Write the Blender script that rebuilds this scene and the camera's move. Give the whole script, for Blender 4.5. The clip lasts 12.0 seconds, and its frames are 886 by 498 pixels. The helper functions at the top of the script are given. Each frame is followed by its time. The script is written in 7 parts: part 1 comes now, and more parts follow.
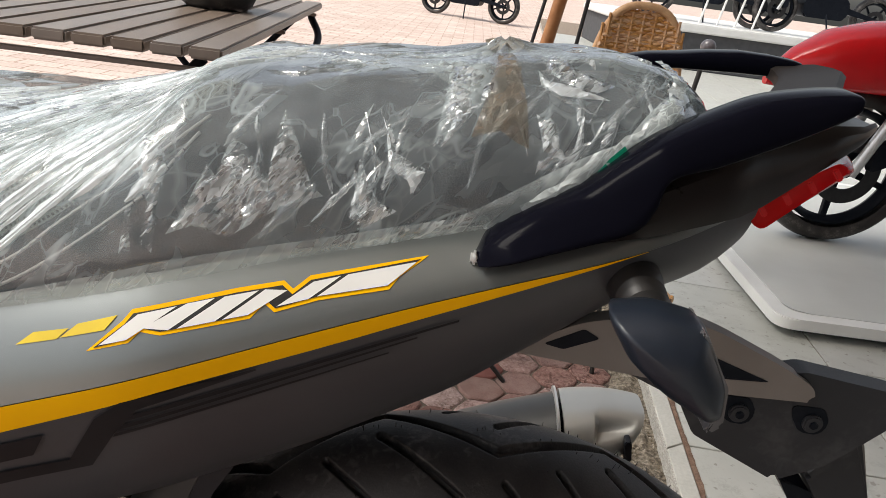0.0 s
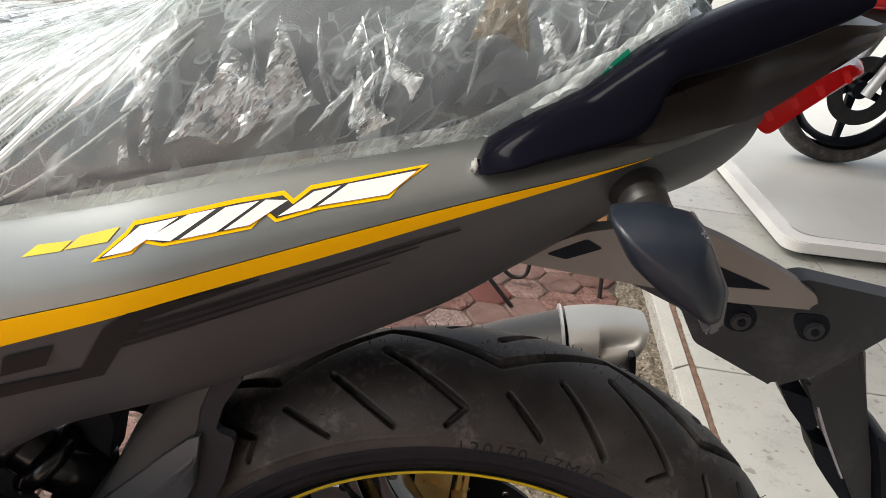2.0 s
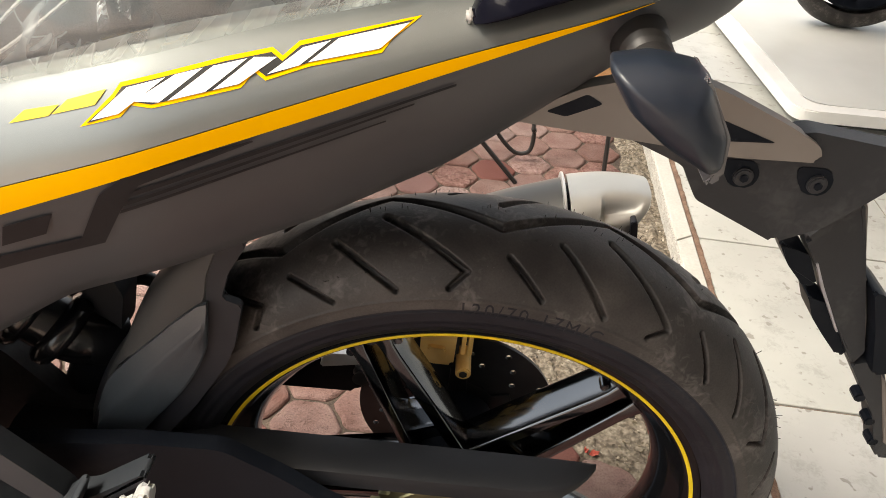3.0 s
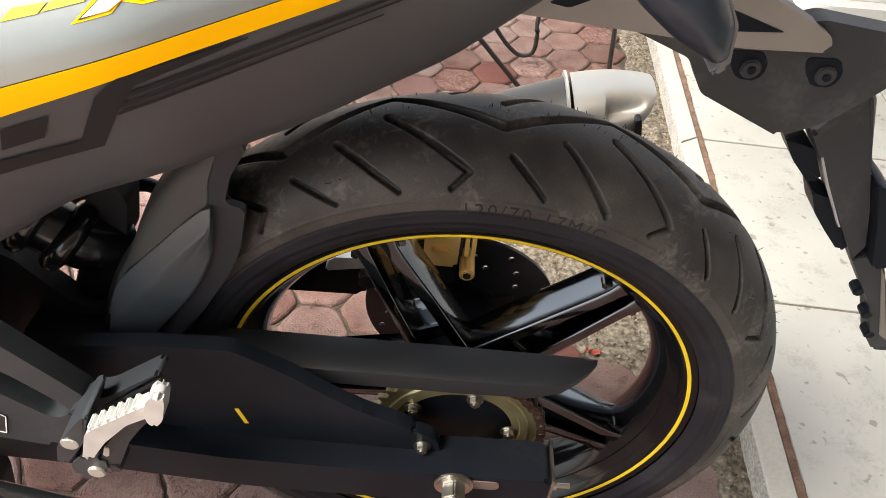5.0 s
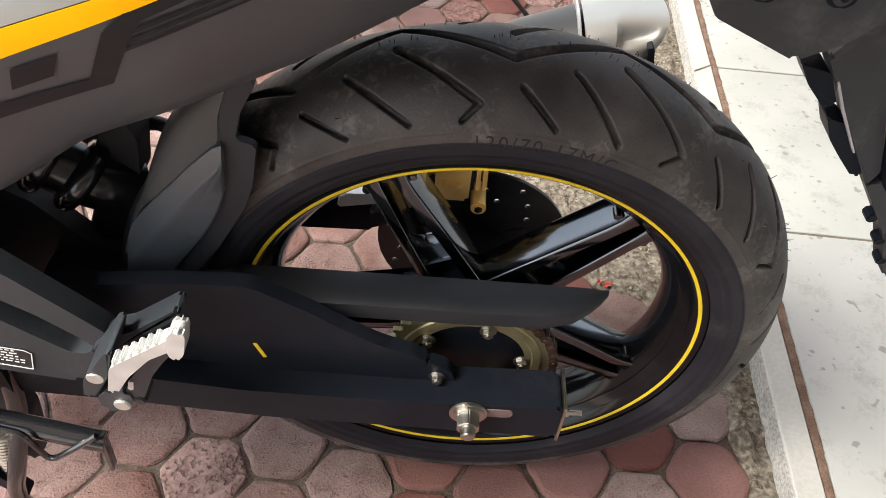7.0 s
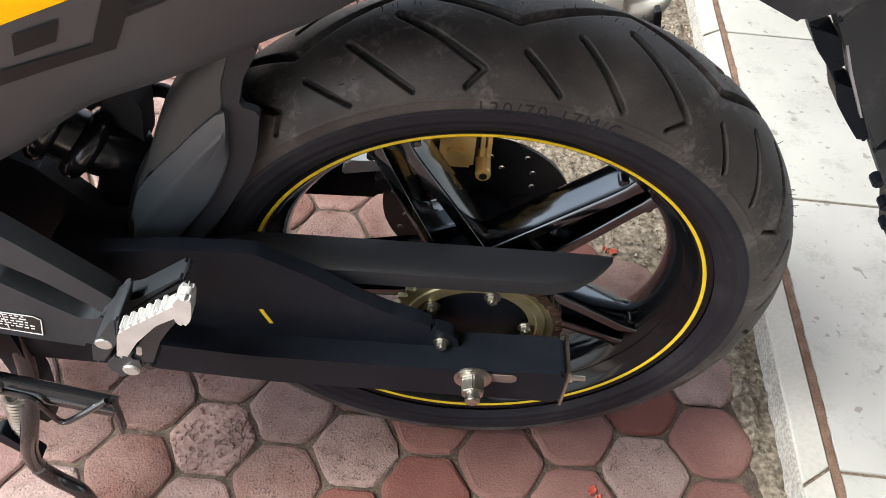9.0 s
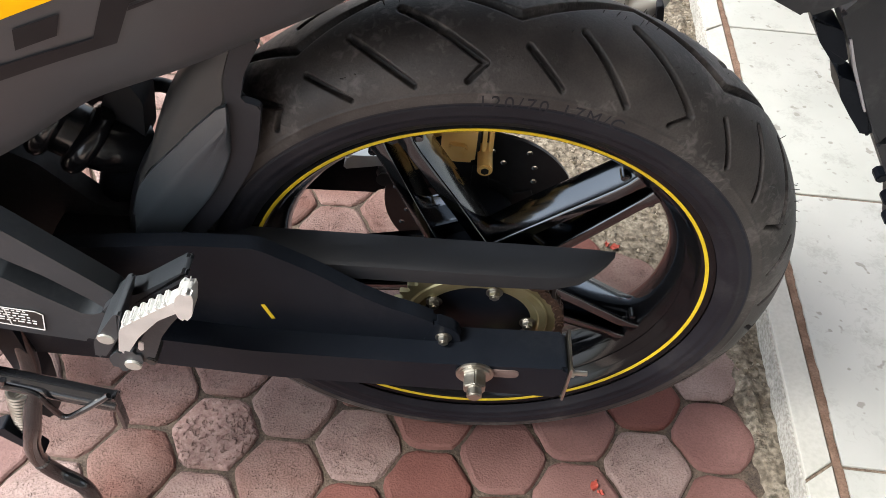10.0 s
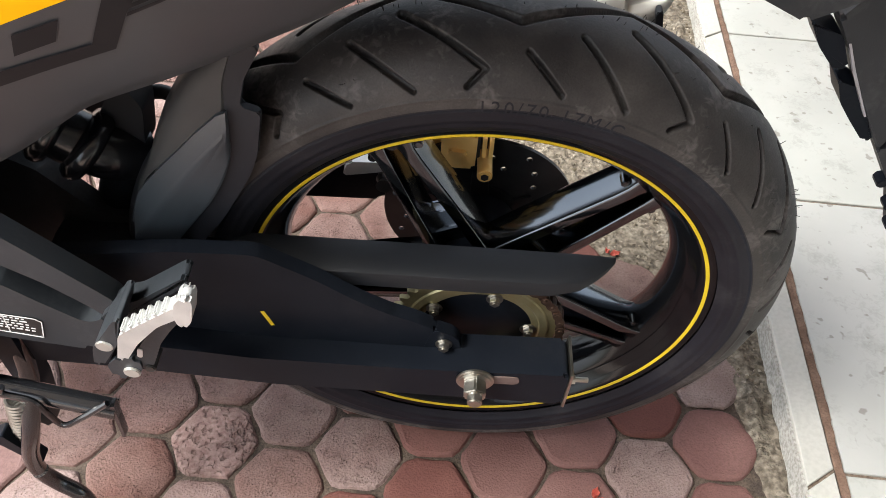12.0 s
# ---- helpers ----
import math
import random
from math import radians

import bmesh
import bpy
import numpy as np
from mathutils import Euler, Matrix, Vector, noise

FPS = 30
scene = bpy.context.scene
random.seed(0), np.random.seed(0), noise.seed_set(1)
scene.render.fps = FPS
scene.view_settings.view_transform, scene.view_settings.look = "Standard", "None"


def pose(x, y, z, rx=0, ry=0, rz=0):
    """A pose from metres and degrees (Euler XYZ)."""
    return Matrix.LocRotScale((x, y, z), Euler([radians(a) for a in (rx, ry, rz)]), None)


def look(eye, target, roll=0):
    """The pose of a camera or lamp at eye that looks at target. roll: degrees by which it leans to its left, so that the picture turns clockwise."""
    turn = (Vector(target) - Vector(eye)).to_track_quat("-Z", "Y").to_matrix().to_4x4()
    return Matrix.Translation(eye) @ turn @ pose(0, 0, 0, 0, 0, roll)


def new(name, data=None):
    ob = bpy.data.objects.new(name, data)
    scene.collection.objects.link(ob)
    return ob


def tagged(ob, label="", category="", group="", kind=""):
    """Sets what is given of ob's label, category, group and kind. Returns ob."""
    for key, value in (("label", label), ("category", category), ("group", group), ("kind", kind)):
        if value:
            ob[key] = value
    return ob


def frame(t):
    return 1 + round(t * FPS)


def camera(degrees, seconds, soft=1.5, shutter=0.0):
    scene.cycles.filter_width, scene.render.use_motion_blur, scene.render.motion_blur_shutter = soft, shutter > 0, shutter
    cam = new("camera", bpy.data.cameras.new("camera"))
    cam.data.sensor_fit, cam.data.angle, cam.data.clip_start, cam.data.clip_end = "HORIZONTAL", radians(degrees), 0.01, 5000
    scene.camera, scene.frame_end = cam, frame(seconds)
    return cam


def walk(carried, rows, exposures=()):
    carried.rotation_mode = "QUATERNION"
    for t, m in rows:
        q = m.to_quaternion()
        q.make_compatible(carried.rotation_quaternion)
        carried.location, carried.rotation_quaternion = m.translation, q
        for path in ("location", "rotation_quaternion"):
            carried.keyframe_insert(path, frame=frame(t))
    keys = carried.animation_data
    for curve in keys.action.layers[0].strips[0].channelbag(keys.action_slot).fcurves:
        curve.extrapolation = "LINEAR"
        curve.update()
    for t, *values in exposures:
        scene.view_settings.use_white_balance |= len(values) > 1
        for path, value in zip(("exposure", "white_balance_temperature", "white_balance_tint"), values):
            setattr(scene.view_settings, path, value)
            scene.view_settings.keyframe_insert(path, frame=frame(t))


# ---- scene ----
# ---- camera and its path ----
cam = camera(60.97, 12.0, soft=0.55)
walk(cam, [
    (0.0, pose(-0.0501, -0.4850, 0.9153, 68.946, -7.288, 2.632)),
    (0.5, pose(-0.0492, -0.4852, 0.9132, 68.135, -7.188, 2.667)),
    (1.0, pose(-0.0472, -0.4858, 0.9111, 67.400, -7.169, 2.670)),
    (1.5, pose(-0.0458, -0.4869, 0.9083, 66.046, -6.795, 3.058)),
    (2.0, pose(-0.0442, -0.4883, 0.9045, 63.710, -6.332, 3.007)),
    (2.5, pose(-0.0408, -0.4900, 0.8972, 59.682, -5.930, 2.492)),
    (3.0, pose(-0.0388, -0.4911, 0.8918, 54.882, -4.991, 2.673)),
    (3.5, pose(-0.0375, -0.4920, 0.8888, 52.167, -4.687, 2.652)),
    (5.5, pose(-0.0380, -0.4955, 0.8872, 46.484, -3.763, 2.228)),
    (6.0, pose(-0.0383, -0.4959, 0.8869, 44.864, -3.300, 2.218)),
    (6.5, pose(-0.0390, -0.4959, 0.8872, 44.160, -3.227, 2.295)),
    (7.0, pose(-0.0388, -0.4983, 0.8873, 43.171, -2.895, 2.213)),
    (9.0, pose(-0.0370, -0.5001, 0.8876, 40.733, -2.473, 2.485)),
    (9.5, pose(-0.0370, -0.5000, 0.8859, 40.355, -2.339, 2.534)),
    (10.0, pose(-0.0368, -0.5001, 0.8865, 40.415, -2.340, 2.562)),
    (10.5, pose(-0.0373, -0.5000, 0.8847, 40.541, -2.243, 2.491)),
    (11.0, pose(-0.0368, -0.5007, 0.8855, 40.515, -2.259, 2.536)),
    (11.5, pose(-0.0368, -0.5005, 0.8847, 40.468, -2.226, 2.468)),
    (12.0, pose(-0.0366, -0.5001, 0.8844, 41.010, -2.253, 2.472)),
], exposures=[(0.0, 0.37, 6600, 9), (1.0, 0.46, 6600, 9), (1.5, 0.61, 6650, 9), (2.5, 1.1, 6900, 9), (3.0, 1.39, 7250, 9), (5.5, 1.63, 6750, 8), (7.0, 1.62, 6550, 8), (9.0, 1.62, 6350, 7), (12.0, 1.58, 6350, 7)])

import functools
from mathutils.geometry import delaunay_2d_cdt

# ---- world and sun: bright overcast daylight ----
world = bpy.data.worlds.new("daylight")
scene.world = world
world.use_nodes = True
wn, wl = world.node_tree.nodes, world.node_tree.links
sky = wn.new("ShaderNodeTexSky")
sky.sky_type = 'NISHITA'
sky.sun_disc = False
sky.sun_elevation = radians(57)
sky.sun_rotation = radians(254)
sky.air_density, sky.dust_density, sky.ozone_density = 1.0, 4.0, 1.0
desat = wn.new("ShaderNodeHueSaturation")
desat.inputs["Saturation"].default_value = 0.42
wl.new(sky.outputs[0], desat.inputs["Color"])
wl.new(desat.outputs[0], wn["Background"].inputs["Color"])
wn["Background"].inputs["Strength"].default_value = 0.15
sun_data = bpy.data.lights.new("sun", 'SUN')
sun_data.energy, sun_data.angle, sun_data.color = 2.7, radians(26), (1.0, 0.95, 0.88)
sun = new("sun", sun_data)
sun.matrix_world = look((-2.75, -0.8, 4.4), (0, 0, 0.3))

# ---- materials ----
def surface(name, a, b=None, rough=0.5, rough2=None, metal=0.0, scale=30.0, fine=0.0, bump=0.0, bump_scale=200.0, coat=0.0, coat_ior=1.5, per_object=0.0, stains=0.0, spec=0.5):
    """A principled material: two tones mixed by noise at two scales, varied roughness, fine relief."""
    m = bpy.data.materials.new(name)
    m.use_nodes = True
    n, l = m.node_tree.nodes, m.node_tree.links
    p = n["Principled BSDF"]
    co = n.new("ShaderNodeTexCoord")
    where = co.outputs["Object"]
    if per_object:
        place = n.new("ShaderNodeObjectInfo")
        shift = n.new("ShaderNodeVectorMath")
        shift.operation = 'MULTIPLY_ADD'
        shift.inputs[1].default_value = (7.3, 7.3, 7.3)
        l.new(place.outputs["Location"], shift.inputs[0])
        l.new(where, shift.inputs[2])
        where = shift.outputs[0]
    b = b or tuple(c * 0.8 for c in a)
    big = n.new("ShaderNodeTexNoise")
    big.inputs["Scale"].default_value, big.inputs["Detail"].default_value = scale, 6.0
    l.new(where, big.inputs["Vector"])
    ramp = n.new("ShaderNodeValToRGB")
    ramp.color_ramp.elements[0].position, ramp.color_ramp.elements[1].position = 0.35, 0.68
    ramp.color_ramp.elements[0].color, ramp.color_ramp.elements[1].color = (*a, 1), (*b, 1)
    l.new(big.outputs["Fac"], ramp.inputs["Fac"])
    colour = ramp.outputs["Color"]
    small = n.new("ShaderNodeTexNoise")
    small.inputs["Scale"].default_value, small.inputs["Detail"].default_value = bump_scale, 5.0
    l.new(where, small.inputs["Vector"])
    if fine:
        mx = n.new("ShaderNodeMix")
        mx.data_type, mx.blend_type = 'RGBA', 'MULTIPLY'
        mx.inputs["Factor"].default_value = fine
        l.new(colour, mx.inputs["A"])
        r2 = n.new("ShaderNodeValToRGB")
        r2.color_ramp.elements[0].position, r2.color_ramp.elements[1].position = 0.36, 0.6
        r2.color_ramp.elements[0].color = (0.25, 0.23, 0.2, 1)
        l.new(small.outputs["Fac"], r2.inputs["Fac"])
        l.new(r2.outputs["Color"], mx.inputs["B"])
        colour = mx.outputs["Result"]
    if stains:
        st = n.new("ShaderNodeTexNoise")
        st.inputs["Scale"].default_value, st.inputs["Detail"].default_value = scale * 0.23, 3.0
        l.new(where, st.inputs["Vector"])
        r3 = n.new("ShaderNodeValToRGB")
        r3.color_ramp.elements[0].position, r3.color_ramp.elements[1].position = 0.42, 0.62
        r3.color_ramp.elements[0].color = (0.55, 0.5, 0.46, 1)
        l.new(st.outputs["Fac"], r3.inputs["Fac"])
        m3 = n.new("ShaderNodeMix")
        m3.data_type, m3.blend_type = 'RGBA', 'MULTIPLY'
        m3.inputs["Factor"].default_value = stains
        l.new(colour, m3.inputs["A"])
        l.new(r3.outputs["Color"], m3.inputs["B"])
        colour = m3.outputs["Result"]
    if per_object:
        info = n.new("ShaderNodeObjectInfo")
        geo = n.new("ShaderNodeNewGeometry")
        add = n.new("ShaderNodeMath")
        add.operation = 'ADD'
        l.new(info.outputs["Random"], add.inputs[0])
        l.new(geo.outputs["Random Per Island"], add.inputs[1])
        fr = n.new("ShaderNodeMath")
        fr.operation = 'FRACT'
        l.new(add.outputs[0], fr.inputs[0])
        hs = n.new("ShaderNodeHueSaturation")
        mr = n.new("ShaderNodeMapRange")
        mr.inputs["To Min"].default_value, mr.inputs["To Max"].default_value = 1 - per_object, 1 + per_object
        l.new(fr.outputs[0], mr.inputs["Value"])
        l.new(mr.outputs["Result"], hs.inputs["Value"])
        mr2 = n.new("ShaderNodeMapRange")
        mr2.inputs["To Min"].default_value, mr2.inputs["To Max"].default_value = 1.22, 0.74
        l.new(fr.outputs[0], mr2.inputs["Value"])
        l.new(mr2.outputs["Result"], hs.inputs["Saturation"])
        l.new(colour, hs.inputs["Color"])
        colour = hs.outputs["Color"]
    l.new(colour, p.inputs["Base Color"])
    rr = n.new("ShaderNodeMapRange")
    rr.inputs["To Min"].default_value, rr.inputs["To Max"].default_value = rough, rough if rough2 is None else rough2
    l.new(big.outputs["Fac"], rr.inputs["Value"])
    l.new(rr.outputs["Result"], p.inputs["Roughness"])
    p.inputs["Metallic"].default_value = metal
    p.inputs["Coat Weight"].default_value = coat
    p.inputs["Specular IOR Level"].default_value = spec
    p.inputs["Coat Roughness"].default_value = 0.06
    p.inputs["Coat IOR"].default_value = coat_ior
    if bump:
        bp = n.new("ShaderNodeBump")
        bp.inputs["Strength"].default_value, bp.inputs["Distance"].default_value = bump, 0.002
        l.new(small.outputs["Fac"], bp.inputs["Height"])
        l.new(bp.outputs["Normal"], p.inputs["Normal"])
    return m

RUBBER = surface("rubber", (0.021, 0.0192, 0.0195), (0.062, 0.0562, 0.053), 0.46, 0.6, scale=17, bump=0.12, bump_scale=600, fine=0.25, spec=0.38)
RIM = surface("rim_lacquer", (0.004, 0.0046, 0.006), (0.006, 0.0066, 0.008), 0.07, 0.12, scale=9, bump=0.02, bump_scale=900, spec=0.28)
# free of the tread's dust, and darkened further to paint the sidewall's shade
SIDEWALL = surface("shaded_sidewall_rubber", (0.0098, 0.0105, 0.0152), (0.016, 0.0166, 0.0222), 0.42, 0.54, scale=14, bump=0.1, bump_scale=600, spec=0.2)
GLOSS_BLACK = surface("gloss_black", (0.011, 0.0118, 0.014), (0.015, 0.0158, 0.018), 0.16, 0.24, scale=9, bump=0.02, bump_scale=900, coat=0.5, spec=0.6)
SPOKE = surface("spoke_lacquer", (0.075, 0.086, 0.099), (0.1, 0.112, 0.127), 0.12, 0.18, metal=1.0, scale=9, bump=0.02, bump_scale=900, coat=0.6)
NAVY = surface("navy_lacquer", (0.0045, 0.0046, 0.0085), (0.006, 0.0062, 0.011), 0.08, 0.12, scale=9, bump=0.02, bump_scale=900, spec=0.02)
SATIN = surface("satin_black", (0.0072, 0.0092, 0.0135), (0.0098, 0.012, 0.0168), 0.3, 0.4, spec=0.07, scale=20, bump=0.05, bump_scale=900)
PLASTIC = surface("textured_plastic", (0.019, 0.0205, 0.0245), (0.026, 0.028, 0.0325), 0.42, 0.52, spec=0.35, scale=14, bump=0.12, bump_scale=1400)
GUARD = surface("guard_plastic", (0.0125, 0.014, 0.0172), (0.0165, 0.018, 0.0215), 0.42, 0.52, spec=0.25, scale=14, bump=0.12, bump_scale=1400)
LOWER = surface("lower_cover_plastic", (0.05, 0.053, 0.059), (0.057, 0.060, 0.067), 0.36, 0.44, scale=9, bump=0.05, bump_scale=1400)
GREY = surface("metallic_grey_paint", (0.2, 0.217, 0.214), (0.23, 0.247, 0.244), 0.33, 0.39, metal=0.72, scale=7, bump=0.06, bump_scale=2600, coat=0.25)
DECAL_DARK = surface("dark_decal", (0.012, 0.012, 0.014), (0.016, 0.016, 0.018), 0.4, 0.46, scale=18, spec=0.2)
ORANGE = surface("orange_vinyl", (1.0, 0.52, 0.0), (0.98, 0.5, 0.0), 0.4, 0.46, scale=22, spec=0.12)
YELLOW = surface("yellow_paint", (0.75, 0.56, 0.02), (0.66, 0.48, 0.02), 0.35, 0.45, scale=40)
TAIL_BLACK = surface("tail_black", (0.0145, 0.0118, 0.0115), (0.019, 0.0158, 0.015), 0.24, 0.32, scale=12, bump=0.03, bump_scale=1200, spec=0.26)
WHITE_VINYL = surface("white_vinyl", (0.8, 0.8, 0.78), (0.76, 0.76, 0.74), 0.3, 0.36, scale=20)
BLACK_VINYL = surface("black_vinyl", (0.012, 0.012, 0.012), (0.016, 0.016, 0.016), 0.35, 0.4, scale=20)
SILVER = surface("silver_paint", (0.48, 0.48, 0.45), (0.54, 0.54, 0.51), 0.35, 0.42, metal=0.6, scale=16, bump=0.05, bump_scale=1800)
STEEL = surface("zinc_steel", (0.36, 0.345, 0.31), (0.5, 0.48, 0.44), 0.24, 0.4, metal=1.0, scale=60, bump=0.06, bump_scale=700)
ALLOY = surface("cast_alloy", (0.62, 0.635, 0.63), (0.72, 0.73, 0.72), 0.24, 0.36, metal=0.5, scale=60, bump=0.15, bump_scale=900)
GOLD = surface("gold_anodised", (0.92, 0.6, 0.2), (0.96, 0.66, 0.26), 0.3, 0.4, metal=0.25, scale=50, bump=0.1, bump_scale=900)
BRASS = surface("yellow_chromate", (0.36, 0.32, 0.17), (0.44, 0.4, 0.24), 0.34, 0.45, metal=0.85, scale=50, bump=0.05, bump_scale=900)
CHAIN = surface("oiled_chain", (0.05, 0.03, 0.022), (0.09, 0.055, 0.04), 0.35, 0.5, metal=0.6, scale=90, bump=0.1, bump_scale=900)
DISC = surface("dark_disc", (0.02, 0.02, 0.022), (0.03, 0.03, 0.032), 0.3, 0.4, metal=0.4, scale=60)
CABLE = surface("black_wire", (0.014, 0.013, 0.013), (0.02, 0.019, 0.018), 0.4, 0.5, scale=40)
BRACKET = surface("grey_bracket_paint", (0.029, 0.035, 0.042), (0.038, 0.044, 0.052), 0.42, 0.5, metal=0.3, scale=14, bump=0.05, bump_scale=1600)
FLANK = surface("flank_plastic", (0.046, 0.058, 0.07), (0.056, 0.069, 0.082), 0.26, 0.34, spec=0.5, scale=14, bump=0.1, bump_scale=1400)
HUGGER = surface("mudguard_plastic", (0.05, 0.0515, 0.0525), (0.062, 0.0635, 0.064), 0.4, 0.5, spec=0.35, scale=14, bump=0.1, bump_scale=1400)
DUCT = surface("shiny_black_rubber", (0.006, 0.0064, 0.008), (0.008, 0.0084, 0.0102), 0.18, 0.26, spec=0.7, scale=12, bump=0.03, bump_scale=700)
# near-black for sheets that stand in for shadow and shaded hollows
DEEP = surface("deep_shade_black", (0.019, 0.0205, 0.026), (0.025, 0.027, 0.033), 0.45, 0.55, spec=0.3, scale=20)
TRAY = surface("grey_brown_plastic", (0.17, 0.155, 0.14), (0.2, 0.185, 0.17), 0.5, 0.6, scale=14, bump=0.06, bump_scale=1300)
INDICATOR = surface("blue_black_plastic", (0.013, 0.019, 0.03), (0.018, 0.024, 0.036), 0.3, 0.38, scale=12, bump=0.05, bump_scale=1500)
SEAT = surface("seat_vinyl", (0.018, 0.022, 0.034), (0.027, 0.032, 0.046), 0.5, 0.6, scale=20, bump=0.25, bump_scale=700)
THREAD = surface("pale_thread", (0.5, 0.5, 0.5), (0.6, 0.6, 0.6), 0.7, scale=200)
GREEN = surface("green_tag", (0.0, 0.22, 0.12), (0.0, 0.26, 0.15), 0.4, scale=30)
PAVER = surface("red_paver", (0.182, 0.107, 0.095), (0.255, 0.176, 0.16), 0.78, 0.92, scale=16, fine=0.28, bump=1.0, bump_scale=380, spec=0.25, per_object=0.22, stains=0.3)
JOINT = surface("sandy_joint", (0.05, 0.036, 0.028), (0.13, 0.098, 0.075), 0.9, scale=40, fine=0.6, bump=1.0, bump_scale=300)
MORTAR = surface("rough_mortar", (0.18, 0.155, 0.12), (0.34, 0.30, 0.24), 0.9, scale=150, fine=0.8, bump=1.0, bump_scale=115, stains=0.6)
TILE = surface("glazed_tile", (0.42, 0.425, 0.395), (0.475, 0.48, 0.45), 0.3, 0.42, scale=7, bump=0.03, bump_scale=120, per_object=0.03, stains=0.12)
def speckle(m, scale=46.0):
    """Small dark spots of dirt on a material."""
    n, l = m.node_tree.nodes, m.node_tree.links
    p = n["Principled BSDF"]
    src = p.inputs["Base Color"].links[0].from_socket
    co = n.new("ShaderNodeTexCoord")
    info = n.new("ShaderNodeObjectInfo")
    off = n.new("ShaderNodeVectorMath")
    l.new(co.outputs["Object"], off.inputs[0])
    l.new(info.outputs["Location"], off.inputs[1])
    no = n.new("ShaderNodeTexNoise")
    no.inputs["Scale"].default_value, no.inputs["Detail"].default_value = scale, 2.0
    l.new(off.outputs[0], no.inputs["Vector"])
    r = n.new("ShaderNodeValToRGB")
    r.color_ramp.elements[0].position, r.color_ramp.elements[1].position = 0.655, 0.70
    r.color_ramp.elements[0].color, r.color_ramp.elements[1].color = (1, 1, 1, 1), (0.45, 0.4, 0.36, 1)
    l.new(no.outputs["Fac"], r.inputs["Fac"])
    mx = n.new("ShaderNodeMix")
    mx.data_type, mx.blend_type = 'RGBA', 'MULTIPLY'
    mx.inputs["Factor"].default_value = 0.7
    l.new(src, mx.inputs["A"])
    l.new(r.outputs["Color"], mx.inputs["B"])
    l.new(mx.outputs["Result"], p.inputs["Base Color"])


speckle(TILE)


def pit(m, scale, low, high, depth):
    """Small sunken pits with dirt in them."""
    n, l = m.node_tree.nodes, m.node_tree.links
    p = n["Principled BSDF"]
    src = p.inputs["Base Color"].links[0].from_socket
    old = p.inputs["Normal"].links[0].from_socket
    co = n.new("ShaderNodeTexCoord")
    info = n.new("ShaderNodeObjectInfo")
    off = n.new("ShaderNodeVectorMath")
    off.operation = 'MULTIPLY_ADD'
    off.inputs[1].default_value = (9.1, 9.1, 9.1)
    l.new(info.outputs["Location"], off.inputs[0])
    l.new(co.outputs["Object"], off.inputs[2])
    no = n.new("ShaderNodeTexNoise")
    no.inputs["Scale"].default_value, no.inputs["Detail"].default_value = scale, 4.0
    l.new(off.outputs[0], no.inputs["Vector"])
    area = n.new("ShaderNodeTexNoise")
    area.inputs["Scale"].default_value, area.inputs["Detail"].default_value = scale * 0.16, 2.0
    l.new(off.outputs[0], area.inputs["Vector"])
    both = n.new("ShaderNodeMath")
    both.operation = 'MULTIPLY_ADD'
    both.inputs[1].default_value = 0.5
    l.new(area.outputs["Fac"], both.inputs[0])
    l.new(no.outputs["Fac"], both.inputs[2])
    r = n.new("ShaderNodeMapRange")
    r.inputs["From Min"].default_value, r.inputs["From Max"].default_value = low, high
    l.new(both.outputs[0], r.inputs["Value"])
    dirt = n.new("ShaderNodeMix")
    dirt.data_type, dirt.blend_type = 'RGBA', 'MULTIPLY'
    dirt.inputs["B"].default_value = (0.84, 0.8, 0.77, 1)
    l.new(r.outputs["Result"], dirt.inputs["Factor"])
    l.new(src, dirt.inputs["A"])
    l.new(dirt.outputs["Result"], p.inputs["Base Color"])
    bp = n.new("ShaderNodeBump")
    bp.invert = True
    bp.inputs["Strength"].default_value, bp.inputs["Distance"].default_value = 1.0, depth
    l.new(r.outputs["Result"], bp.inputs["Height"])
    l.new(old, bp.inputs["Normal"])
    l.new(bp.outputs["Normal"], p.inputs["Normal"])


